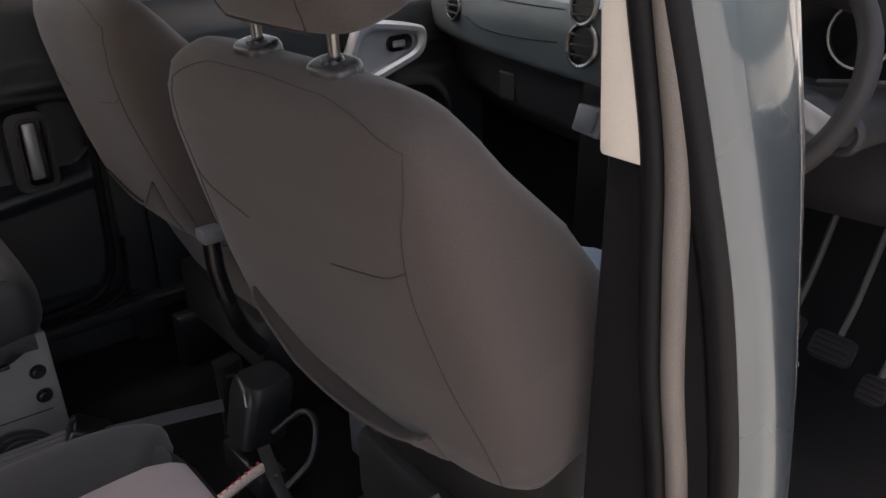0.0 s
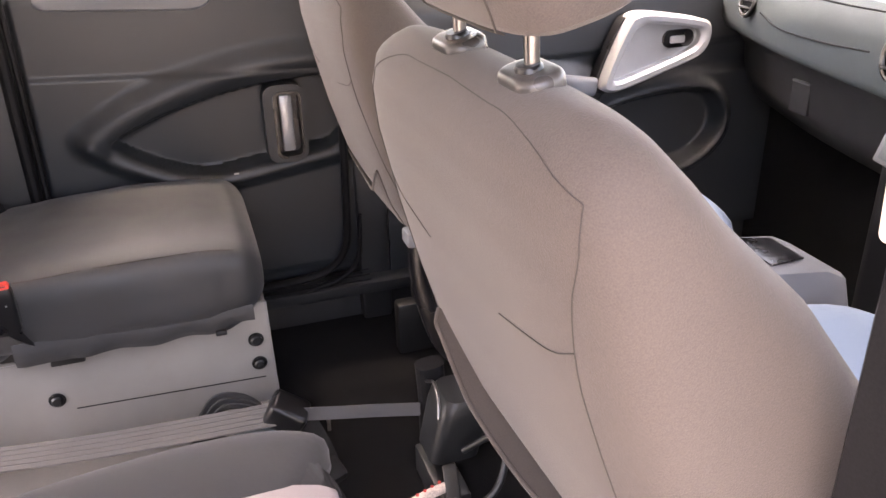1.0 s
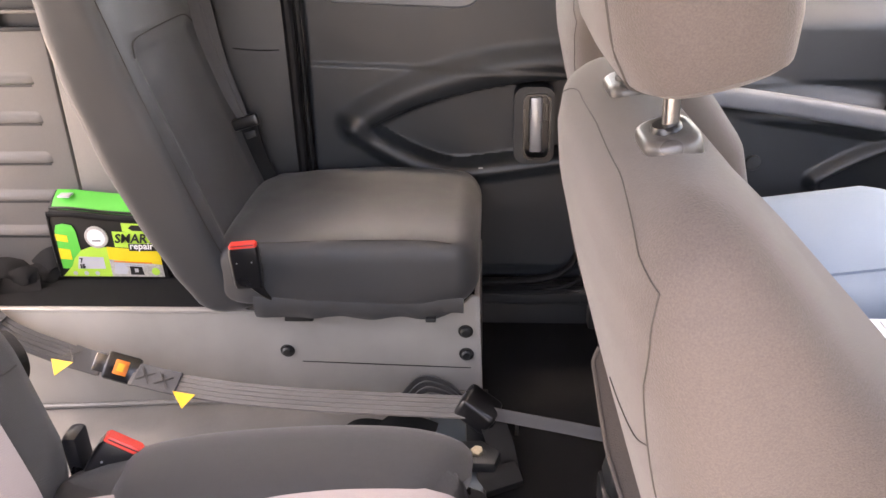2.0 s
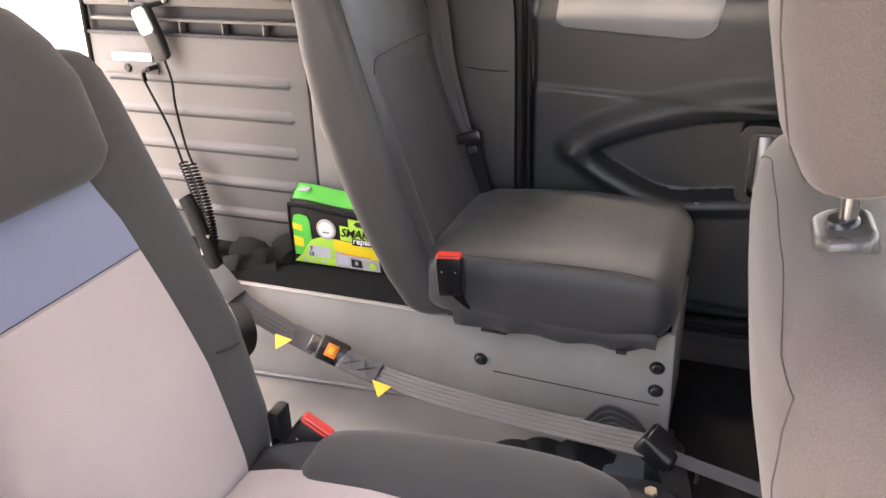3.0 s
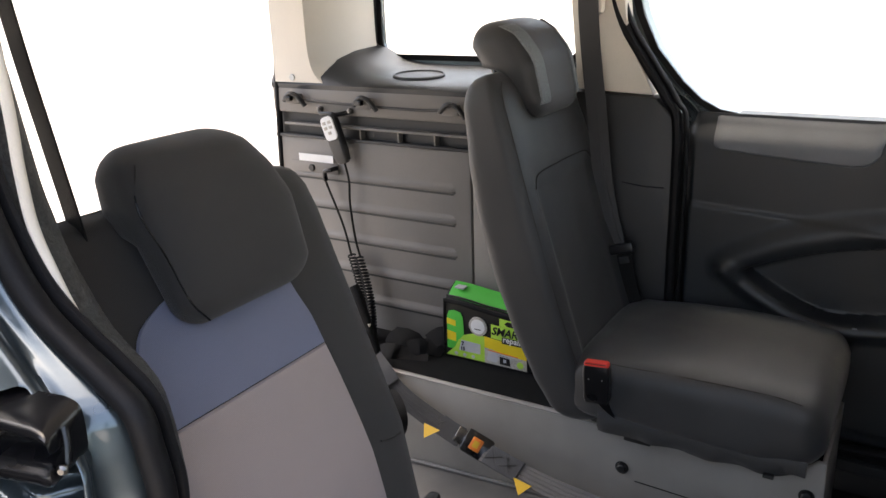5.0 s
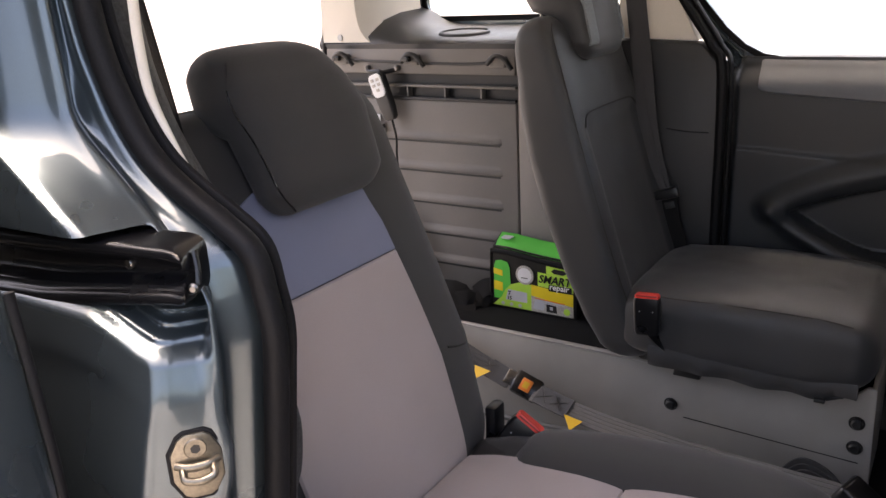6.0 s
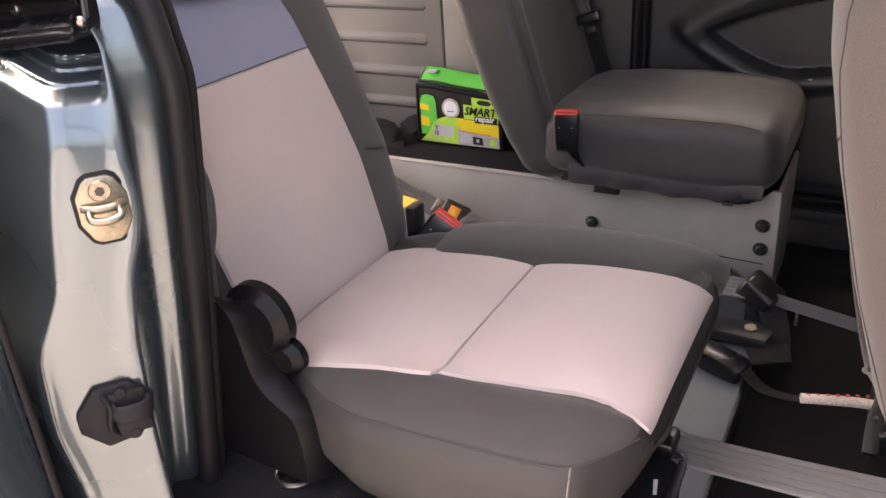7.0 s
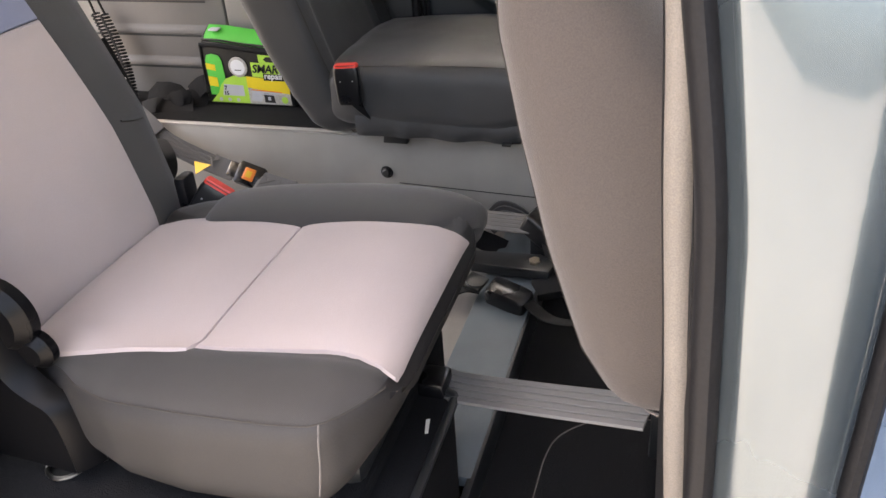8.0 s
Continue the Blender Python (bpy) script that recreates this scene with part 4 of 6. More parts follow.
    # front door, swung wide open; it shows in the gloss of the pillar
    f = structure("door_4", "front door swung wide open with black lining and clear glass", "door")
    fm = Matrix.Translation((1.30, -1.23, 0.0)) @ Matrix.Rotation(radians(180 + 62), 4, "Z")
    shell = bmesh.new()
    loft(shell, [[Vector((u, w, z)) for z, u0, u1 in ((-0.12, 0.0, 0.86), (0.35, 0.0, 0.93), (0.84, 0.0, 0.95)) for u in (u0,)] + [Vector((u1, w, z)) for z, u1 in ((0.84, 0.95), (0.35, 0.93), (-0.12, 0.86))] for w in (-0.02, 0.0, 0.05)])
    shell.transform(fm)
    part("door_shell", shell, "paint", f)
    inner = box((0.05, -0.055, 0.0), (0.88, -0.015, 0.80), 0.02)
    inner.transform(fm)
    part("lining", inner, "door_plastic", f, "black moulded lining")
    hoop = sweep([(0.10, 0.02, 0.84), (0.34, 0.02, 1.14), (0.60, 0.02, 1.42), (0.84, 0.02, 1.42), (0.93, 0.02, 1.32), (0.95, 0.02, 0.84)], 0.02, 0.02, up=(0, 1, 0), n=10)
    hoop.transform(fm)
    part("window_frame", hoop, "rubber", f, "black window frame")
    pane = prism([(0.10, 0.018, 0.84), (0.34, 0.018, 1.14), (0.60, 0.018, 1.41), (0.84, 0.018, 1.41), (0.93, 0.018, 1.31), (0.95, 0.018, 0.84)], (0, 0.004, 0))
    pane.transform(fm)
    g = part("pane", pane, "glass", f, "clear door glass")
    g.visible_shadow = False
    # plain rail out of view, added to keep light out above the doorways
    r = structure("unseen_roof_rail", "unseen roof rail added above the open doorways to block light", "roof rail")
    part("rail", sweep([(-1.6, -1.15, 1.37), (-0.5, -1.16, 1.38), (0.3, -1.16, 1.375), (0.95, -1.15, 1.32)], 0.05, 0.04, n=12, power=4), "paint", r)


build_ground()
build_floor()
build_left_platform()
build_quarter_panel()
build_left_door()
build_front_left()
build_roof()
build_right_side()


# ---- seats ----
def build_front_seat(name, yc, x0, label, outer, yaw=0.0):
    """Front seat seen from behind; outer is the sense of y towards its door."""
    st = thing(name, label, "car seat", (x0 + 0.3, yc, 0.0), group="front seats")
    spin = Matrix.Translation((x0, yc, 0)) @ Matrix.Rotation(radians(yaw), 4, "Z") @ Matrix.Translation((-x0, -yc, 0))
    m = spin @ lean(x0, yc, 0.42, 14)
    i = -outer
    pad = Pad([(0.008, 0.235, 0.155, 0.028, 4.6, 0.0), (0.05, 0.262, 0.188, -0.008, 5.0, -0.002 * i), (0.10, 0.27, 0.205, -0.02, 5.2, -0.003 * i), (0.2, 0.273, 0.205, -0.026, 5.0, -0.001 * i), (0.30, 0.266, 0.165, -0.028, 4.4, 0.008 * i), (0.38, 0.256, 0.115, -0.026, 3.9, 0.014 * i), (0.42, 0.246, 0.095, -0.02, 3.7, 0.014 * i), (0.452, 0.226, 0.078, -0.009, 3.4, 0.012 * i), (0.475, 0.19, 0.066, 0.007, 3.0, 0.008 * i)], m)
    part("backrest", pad.body(72, 44, 0.03, 0.026), "front_fabric", st)
    for s in (1, -1):
        part("seam", pad.seam([(0.474, 0.0), (0.472, 0.07 * s), (0.470, 0.11 * s), (0.458, 0.16 * s), (0.44, 0.205 * s)], r=0.0005), "dark_thread", st, "stitched shoulder seam")
        part("seam", pad.seam([(0.44, 0.205 * s), (0.41, 0.208 * s), (0.36, 0.199 * s), (0.31, 0.197 * s), (0.25, 0.206 * s), (0.18, 0.222 * s), (0.10, 0.238 * s), (0.03, 0.225 * s)], r=0.0005), "dark_thread", st, "stitched side seam")
        part("seam", pad.seam([(0.331, 0.196 * s), (0.318, 0.17 * s), (0.311, 0.13 * s), (0.302, 0.08 * s)], r=0.0005), "dark_thread", st, "curved panel seam")
    # map pocket on the back
    hem = spline([(0.165, 0.165, 0), (0.125, 0.11, 0), (0.092, 0.06, 0), (0.068, 0.0, 0), (0.06, -0.06, 0), (0.068, -0.11, 0), (0.098, -0.155, 0)], 5)
    gape = lambda k: 0.006 + 0.018 * math.sin(math.pi * min(1.0, 0.12 + 0.85 * k)) ** 1.5      # how far the hem stands off the back
    own = bmesh.new()
    cols = []
    for k, q in enumerate(hem):
        u = k / (len(hem) - 1)
        cols.append([pad.point(0.02 + (q.x - 0.02) * j / 8, q.y * outer * -1, -1, 0.001 + gape(u) * (1.0 if outer < 0 else 0.3) * (j / 8) ** 0.8 * (0.15 if k in (0, len(hem) - 1) else 1)) for j in range(9)])
    loft(own, [c + [pad.point(q.x - 0.004, -q.y * outer, -1, -0.004), pad.point(0.02, -q.y * outer, -1, -0.004)] for c, q in zip(cols, hem)])
    part("map_pocket", own, "front_fabric", st, "stretch fabric map pocket")
    part("pocket_hem", sweep([c[8] for c in cols], 0.0028, 0.0028, up=m.to_3x3() @ Vector((0, 0, 1)), n=8, k=2), "front_fabric", st, "elastic pocket hem")
    part("lower_shell", Pad([(-0.24, 0.20, 0.16, 0.07, 4, 0), (-0.10, 0.225, 0.165, 0.045, 4.4, 0), (-0.02, 0.232, 0.165, 0.034, 4.6, 0), (0.028, 0.236, 0.16, 0.03, 4.6, 0)], m).body(48, 12, 0.02, 0.01), "front_fabric" if outer > 0 else "leatherette", st, "lower back cover")
    w, f, k, p, mid = pad.at(0.03)
    rim = [sup(math.pi - 0.7 + (math.pi + 1.4) * j / 40, p) for j in range(41)]
    part("cover_piping", sweep([m @ Vector((0.018, mid + (w - 0.008) * u, (f + k) / 2 + ((f - k) / 2 - 0.006) * v)) for u, v in rim], 0.0018, 0.0018, up=m.to_3x3() @ Vector((1, 0, 0)), n=6, k=0), "thread", st, "pale piping round the cover")
    # head restraint on two posts
    for b in (-0.07, 0.07):
        gm = Matrix.Translation(m @ Vector((0.4685, b, 0.044))) @ m.to_3x3().to_4x4()
        own = bmesh.new()
        loft(own, [[gm @ Vector((h, u, v)) for u, v in rounded(0, 0, 0.060 * k, 0.038 * k, 0.017 * k)] for h, k in ((-0.018, 1.0), (0.003, 1.02), (0.008, 1.02), (0.011, 0.97), (0.0128, 0.88), (0.0134, 0.76), (0.0130, 0.4))])
        g = part("post_guide", own, "guide_plastic", st, "rimmed grey plastic post guide")
        own = bmesh.new()
        loft(own, [[gm @ Vector((h, u * 1.15, v)) for u, v in rounded(0, 0, 0.022 * k, 0.022 * k, 0.0105 * k)] for h, k in ((0.008, 1.0), (0.0150, 0.95), (0.017, 0.8), (0.017, 0.5))])
        part("release_button", own, "black_gloss", g)
        p0 = gm @ Vector((0.0, 0, 0))
        p1 = p0 + Vector((-0.004, 0, 0.098))
        part("post", sweep([p0, (p0 + p1) / 2, p1], 0.0058, 0.0058, up=(0, 1, 0), n=16), "chrome", st, "chrome head restraint post")
    head = Pad([(0.508, 0.112, 0.112, 0.034, 4.0, 0), (0.517, 0.123, 0.128, 0.022, 3.8, 0), (0.545, 0.128, 0.138, 0.014, 3.4, 0), (0.61, 0.130, 0.143, 0.016, 3.4, 0), (0.68, 0.124, 0.134, 0.028, 3.0, 0), (0.73, 0.106, 0.114, 0.044, 2.8, 0)], m)
    part("head_restraint", head.body(64, 24, 0.014, 0.03), "front_fabric", st)
    part("rim_piping", head.seam([(0.516, -0.075), (0.515, -0.04), (0.515, 0.04), (0.516, 0.075)], r=0.0012), "dark_thread", st, "piped lower rim")
    for s in (1, -1):
        part("restraint_seam", head.seam([(0.512, 0.072 * s), (0.54, 0.080 * s), (0.62, 0.082 * s), (0.72, 0.062 * s)], r=0.0009), "dark_thread", st)
    # cushion
    cm = flat(x0 + 0.10, yc, 0.34, 4)
    cu = Pad([(0.0, 0.23, 0.055, -0.09, 4, 0), (0.2, 0.248, 0.06, -0.09, 4, 0), (0.44, 0.25, 0.075, -0.08, 4, 0), (0.53, 0.235, 0.05, -0.06, 3, 0)], cm)
    part("cushion", cu.body(36, 16, 0.02, 0.04), "pale_blue", st, "blue-grey seat cushion")
    part("cushion_panel", cu.patch(lambda t: (0.15 + 0.34 * t, -0.16, 0.16)), "pale_blue", st, "paler blue-grey cushion panel")
    part("cushion_base", box((x0 + 0.08, yc - 0.2, 0.12), (x0 + 0.5, yc + 0.2, 0.26), 0.02), "plastic", st)
    for b in (-0.17, 0.17):
        part("floor_rail", box((x0 + 0.04, yc + b - 0.02, 0.0), (x0 + 0.52, yc + b + 0.02, 0.13), 0.008), "black_metal", st)
    return st


def build_near_seat():
    st = thing("rear_seat", "single rear seat with grey-pink and blue fabric and black bolsters", "car seat", (-0.25, -0.84, 0.255), group="rear seats")
    yc = -0.848
    cm = flat(-0.475, yc, 0.35, 2.0)
    cu = Pad([(0.0, 0.205, 0.044, -0.05, 4, 0.012), (0.06, 0.218, 0.056, -0.06, 4.4, 0.016), (0.11, 0.228, 0.060, -0.065, 4.6, 0.014), (0.15, 0.243, 0.063, -0.07, 4.8, 0.007), (0.20, 0.253, 0.066, -0.082, 5.2, 0.002), (0.28, 0.257, 0.068, -0.092, 5.2, 0), (0.40, 0.256, 0.073, -0.09, 5.2, 0), (0.44, 0.251, 0.075, -0.078, 5.0, 0), (0.458, 0.242, 0.074, -0.062, 4.8, 0), (0.490, 0.203, 0.069, -0.022, 4.2, 0), (0.515, 0.160, 0.056, 0.012, 3.4, 0)], cm, hollow=(0.172, 0.013, -0.1, 0.62))
    rise = lambda a: 0.041 + 0.022 * a                                        # height of the seam along the side
    cut, lift = cm @ Vector((0, 0, rise(0))), cm.to_3x3() @ Vector((-0.022, 0, 1))
    for name, keep, mat, note in (("cushion", False, "black_fabric", "black cushion bolsters"), ("side_cover", True, "leatherette", "dark grey cushion side cover")):
        own = cu.body(96, 56, 0.02, 0.03)
        bmesh.ops.bisect_plane(own, geom=list(own.verts) + list(own.edges) + list(own.faces), plane_co=cut, plane_no=lift, clear_outer=keep, clear_inner=not keep)
        part(name, own, mat, st, note)
    rim = []
    for i in range(25):
        a = 0.03 + 0.47 * i / 24
        w, f, k, p, s = cu.at(a)
        v = (rise(a) - (f + k) / 2) / ((f - k) / 2)
        if abs(v) < 0.97 and a > 0.07:
            rim.append(cm @ Vector((a, s - w * (1 - abs(v) ** p) ** (1 / p) - 0.0004, rise(a))))
    part("piping", sweep(rim, 0.0011, 0.0011, n=6, k=2), "dark_thread", st, "stitched piping")
    def flank(a, c):
        """On the outer side of the cushion."""
        w, f, k, p, s = cu.at(a)
        v = max(-0.98, min(0.98, (c - (f + k) / 2) / ((f - k) / 2)))
        return cm @ Vector((a, s - w * (1 - abs(v) ** p) ** (1 / p) - 0.0006, c))
    part("corner_seam", sweep([flank(0.452 - 0.01 * t * t, rise(0.452) - 0.09 * t) for t in (0.0, 0.25, 0.5, 0.75, 1.0)], 0.0011, 0.0011, n=6, up=(1, 0, 0)), "thread", st, "pale stitched corner seam")
    lim = lambda a: 0.146 + 0.014 * math.sin(math.pi * min(a / 0.45, 1)) - 0.008 * max(0, (a - 0.45) / 0.06)
    OUTER = [(0.0, 0.182), (0.07, 0.187), (0.14, 0.186), (0.24, 0.174), (0.33, 0.154), (0.42, 0.144), (0.46, 0.146), (0.49, 0.155), (0.52, 0.168)]
    near = lambda a: next(p + (q - p) * (a - u) / (v - u) for (u, p), (v, q) in zip(OUTER, OUTER[1:]) if a <= v)
    part("rear_panel", cu.patch(lambda t: (0.012 + 0.253 * t, -near(0.26 * t), lim(0.26 * t)), off=0.0025, na=26, sink=0.0035, puff=0.012), "light_fabric", st, "grey-pink rear cushion panel")
    part("front_panel", cu.patch(lambda t: (0.265 + 0.241 * t, -min(near(0.265 + 0.241 * t), 0.158), lim(0.265 + 0.241 * t)), off=0.0025, na=30, nb=18, sink=0.0035, puff=0.019), "light_fabric", st, "grey-pink front cushion panel")
    part("inner_bolster", sweep([(-0.40, -0.672, 0.366), (-0.34, -0.664, 0.386), (-0.25, -0.657, 0.398), (-0.12, -0.655, 0.407), (-0.03, -0.662, 0.406), (0.012, -0.685, 0.394)], 0.070, 0.036, n=28, power=2.4, taper=lambda t: min(1, 0.55 + 4 * min(t, 1 - t))), "black_fabric", st, "raised inner cushion bolster")
    # backrest
    m = lean(-0.495, yc, 0.33, 19.8)
    bk = Pad([(0.0, 0.232, 0.03, -0.06, 3.2, 0.008), (0.06, 0.254, 0.042, -0.065, 3.4, 0.012), (0.2, 0.268, 0.048, -0.07, 3.6, 0.016), (0.4, 0.266, 0.036, -0.07, 3.8, 0.018), (0.55, 0.264, 0.025, -0.07, 4, 0.02), (0.60, 0.262, 0.012, -0.066, 4, 0.022), (0.628, 0.25, 0.0, -0.06, 3.6, 0.022), (0.643, 0.225, -0.01, -0.05, 3.2, 0.02)], m)
    part("backrest", bk.body(52, 28, 0.03, 0.03), "black_fabric", st, "black backrest bolsters")
    bl = lambda a: 0.152 + 0.012 * math.sin(math.pi * min(max(a, 0) / 0.45, 1)) - max(0, a - 0.42) * 0.2
    part("back_panel", bk.patch(lambda t: (0.030 + 0.342 * t, -bl(0.372 * t), bl(0.372 * t)), off=0.005, sink=0.003, puff=0.006), "light_fabric", st, "grey-pink backrest panel")
    part("blue_panel", bk.patch(lambda t: (0.373 + 0.158 * t, -bl(0.373 + 0.158 * t) + 0.06 * max(0, t - 0.25) + 0.35 * max(0, t - 0.72) ** 2 * 3, bl(0.373 + 0.158 * t)), off=0.0055, sink=0.0035), "blue_fabric", st, "dull blue upper backrest panel")
    part("bolster_seam", sweep([bk.point(0.20, 0.19, 1, 0.001), bk.point(0.19, 0.22, 1, 0.001), bk.point(0.185, 0.245, 1, 0.001)], 0.0015, 0.0015, n=6), "dark_thread", st)
    # head restraint reaching over the top of the backrest
    hm = lean(-0.489, -0.801, 0.318, 19.8)
    hd = Pad([(0.487, 0.095, 0.07, 0.03, 3.4, 0), (0.515, 0.112, 0.085, 0.024, 3.6, 0), (0.60, 0.116, 0.095, 0.010, 3.6, 0), (0.622, 0.116, 0.093, -0.026, 3.6, 0), (0.65, 0.114, 0.087, -0.042, 3.4, 0), (0.69, 0.104, 0.068, -0.048, 3.0, 0), (0.722, 0.090, 0.035, -0.042, 2.6, 0)], hm)
    part("head_restraint", hd.body(48, 20, 0.02, 0.03), "black_fabric", st, "black padded head restraint")
    part("restraint_seam", sweep([hd.point(a, b, 1, 0.0005) for a, b in ((0.49, -0.082), (0.52, -0.104), (0.58, -0.112), (0.64, -0.112), (0.69, -0.09))], 0.0012, 0.0012, n=6), "black_gloss", st)
    # hinge cover at the outer foot of the backrest
    shield = soften([(-0.478, 0.29), (-0.480, 0.50), (-0.462, 0.516), (-0.440, 0.512), (-0.424, 0.492), (-0.416, 0.460), (-0.411, 0.428), (-0.400, 0.402), (-0.380, 0.385), (-0.360, 0.374), (-0.353, 0.356), (-0.350, 0.320), (-0.349, 0.280)], n=1)
    own = bmesh.new()
    loft(own, [[Vector((x, y, z)) for x, z in shield] for y in (-1.094, -1.088)])
    part("hinge_shield", own, "black_plastic", st, "black plastic hinge shield")
    edge_in = [(x + 0.022 * ease((x + 0.47) / 0.05), z - 0.012 * ease((z - 0.40) / 0.06)) for x, z in shield[6:]]
    own = bmesh.new()
    loft(own, [[Vector((x, -1.094, z)), Vector((x + 0.003, -1.096, z + 0.002)), Vector((0.5 * x + 0.5 * u + 0.004, -1.084, 0.5 * z + 0.5 * w + 0.003)), Vector((u, -1.066, w)), Vector((u - 0.004, -1.062, w - 0.006)), Vector((x, -1.08, z - 0.006))] for (x, z), (u, w) in zip(shield[6:], edge_in)])
    part("shield_flange", own, "black_plastic", st, "turned-in flange of the hinge shield")
    part("hinge_disc", disc((-0.412, -1.052, 0.474), (0, -1, 0), 0.047, 0.026, 36, 0.0125), "black_plastic", st, "round padded hinge cover")
    part("hinge_boss", disc((-0.380, -1.050, 0.430), (0, -1, 0), 0.024, 0.020, 24, 0.0095), "black_plastic", st)
    part("underframe", box((-0.42, -1.02, 0.25), (-0.02, -0.66, 0.30), 0.02), "black_metal", st)
    part("belt_slot", box((-0.475, -0.635, 0.30), (-0.455, -0.60, 0.43), 0.006), "black_gloss", st, "black belt guide")




def build_far_seat():
    st = thing("rear_seat", "single upholstered black rear seat on the platform", "car seat", (-0.3, 0.12, 0.236), group="rear seats")
    yc = 0.125
    cm = flat(-0.47, yc, 0.36, 0)
    cu = Pad([(0.0, 0.19, 0.06, -0.08, 4.2, 0), (0.05, 0.20, 0.078, -0.085, 4.6, 0), (0.25, 0.209, 0.090, -0.085, 4.8, 0), (0.40, 0.209, 0.087, -0.082, 4.8, 0), (0.462, 0.206, 0.078, -0.074, 4.6, 0), (0.498, 0.194, 0.060, -0.058, 4.2, 0)], cm, crumple=0.0022)
    part("cushion", cu.body(96, 50, 0.02, 0.03), "cover_fabric", st)
    skirt = bmesh.new()
    rows = []
    for i in range(61):
        x = -0.40 + 0.40 * i / 60
        fold = 0.0035 * math.sin(62 * x) + 0.0025 * noise.noise(Vector((x * 40, 0, 0)))
        low = 0.271 + 0.004 * noise.noise(Vector((x * 14, 3, 0))) + 0.014 * ease((x + 0.06) / 0.05)
        rows.append([Vector((x, -0.076, 0.318)), Vector((x, -0.0795, 0.305)), Vector((x, -0.080 - 0.5 * fold, 0.288)), Vector((x, -0.076 - fold, low + 0.008)), Vector((x, -0.072 - fold, low)), Vector((x, -0.062, low + 0.004)), Vector((x, -0.055, 0.31))])
    loft(skirt, rows)
    part("cover_skirt", skirt, "cover_fabric", st, "gathered lower edge of the seat cover")
    part("hem_clip", box((-0.072, -0.086, 0.270), (-0.052, -0.074, 0.278), 0.002), "black_metal", st)
    part("cushion_seam", sweep([cu.point(a, b, 1, 0.0006) for a, b in ((0.05, -0.182), (0.12, -0.187), (0.2, -0.190), (0.3, -0.191), (0.40, -0.190), (0.45, -0.188))], 0.0011, 0.0011, n=6), "dark_thread", st, "top seam of the cushion")
    m = lean(-0.50, yc, 0.26, 15.5)
    bk = Pad([(-0.02, 0.17, 0.105, 0.01, 4.5, 0), (0.03, 0.188, 0.098, -0.02, 5.5, 0), (0.10, 0.197, 0.09, -0.036, 6, 0), (0.20, 0.203, 0.085, -0.05, 6.5, 0), (0.34, 0.206, 0.08, -0.062, 7, 0), (0.46, 0.204, 0.076, -0.064, 7, 0), (0.58, 0.199, 0.073, -0.055, 7, 0), (0.70, 0.19, 0.066, -0.038, 6, 0), (0.748, 0.17, 0.05, -0.024, 4.5, 0)], m, hollow=(0.158, 0.012, 0.10, 0.535), crumple=0.0014)
    part("backrest", bk.body(110, 60, 0.04, 0.03), "cover_fabric", st)
    part("edge_seam", sweep([bk.point(a, b, 1, 0.0006) for a, b in ((0.06, -0.175), (0.15, -0.184), (0.3, -0.19), (0.45, -0.188), (0.6, -0.182), (0.70, -0.172), (0.725, -0.15))], 0.0011, 0.0011, n=6), "dark_thread", st, "stitched front edge")
    part("shoulder_seam", sweep([bk.point(a, b, 1, 0.0006) for a, b in ((0.50, -0.155), (0.525, -0.13), (0.53, -0.06), (0.53, 0.06), (0.525, 0.13), (0.50, 0.155))], 0.0014, 0.0014, n=6), "dark_thread", st, "seam between insert and shoulder")
    hm = lean(-0.50, yc, 0.26, 15.5)
    for b in (-0.07, 0.07):
        part("post", sweep([hm @ Vector((0.72, b, 0)), hm @ Vector((0.77, b, 0)), hm @ Vector((0.82, b, 0))], 0.006, 0.006, up=(0, 1, 0)), "chrome", st, "chrome post")
    hd = Pad([(0.635, 0.09, 0.10, 0.06, 3.2, 0), (0.67, 0.108, 0.112, 0.05, 3.4, 0), (0.745, 0.115, 0.115, 0.02, 3.6, 0), (0.765, 0.115, 0.113, -0.02, 3.6, 0), (0.81, 0.112, 0.095, -0.036, 3.4, 0), (0.85, 0.095, 0.06, -0.03, 2.8, 0)], hm)
    part("head_restraint", hd.body(72, 30, 0.02, 0.03), "cover_fabric", st, "black padded head restraint")
    for s in (1, -1):
        part("mesh_strip", hd.patch(lambda t: (0.66 + 0.175 * t, s * 0.068, s * 0.096), off=0.004, nb=6, sink=0.004), "mesh_fabric", st, "grey honeycomb mesh strip")
    part("base_frame", box((-0.45, 0.0, 0.236), (-0.02, 0.27, 0.30), 0.01), "black_metal", st)
    part("foot_bracket", prism([(-0.36, -0.012, 0.236), (-0.30, -0.012, 0.236), (-0.305, -0.012, 0.262), (-0.335, -0.012, 0.275), (-0.355, -0.012, 0.262)], (0, -0.02, 0), 0.004), "black_metal", st, "black foot bracket")


build_front_seat("driver_seat", -0.80, 0.245, "driver's seat in brown-grey woven fabric seen from behind", -1, 2.2)
build_front_seat("passenger_seat", -0.005, 0.285, "front passenger seat in brown-grey woven fabric", 1)
build_near_seat()
build_far_seat()


# ---- loose and fitted things ----
def frame_of(origin, x, z):
    """A frame with its x and z axes along the given ways."""
    z = Vector(z).normalized()
    x = (Vector(x) - z * Vector(x).dot(z)).normalized()
    y = z.cross(x)
    m = Matrix((x, y, z)).transposed().to_4x4()
    return Matrix.Translation(origin) @ m


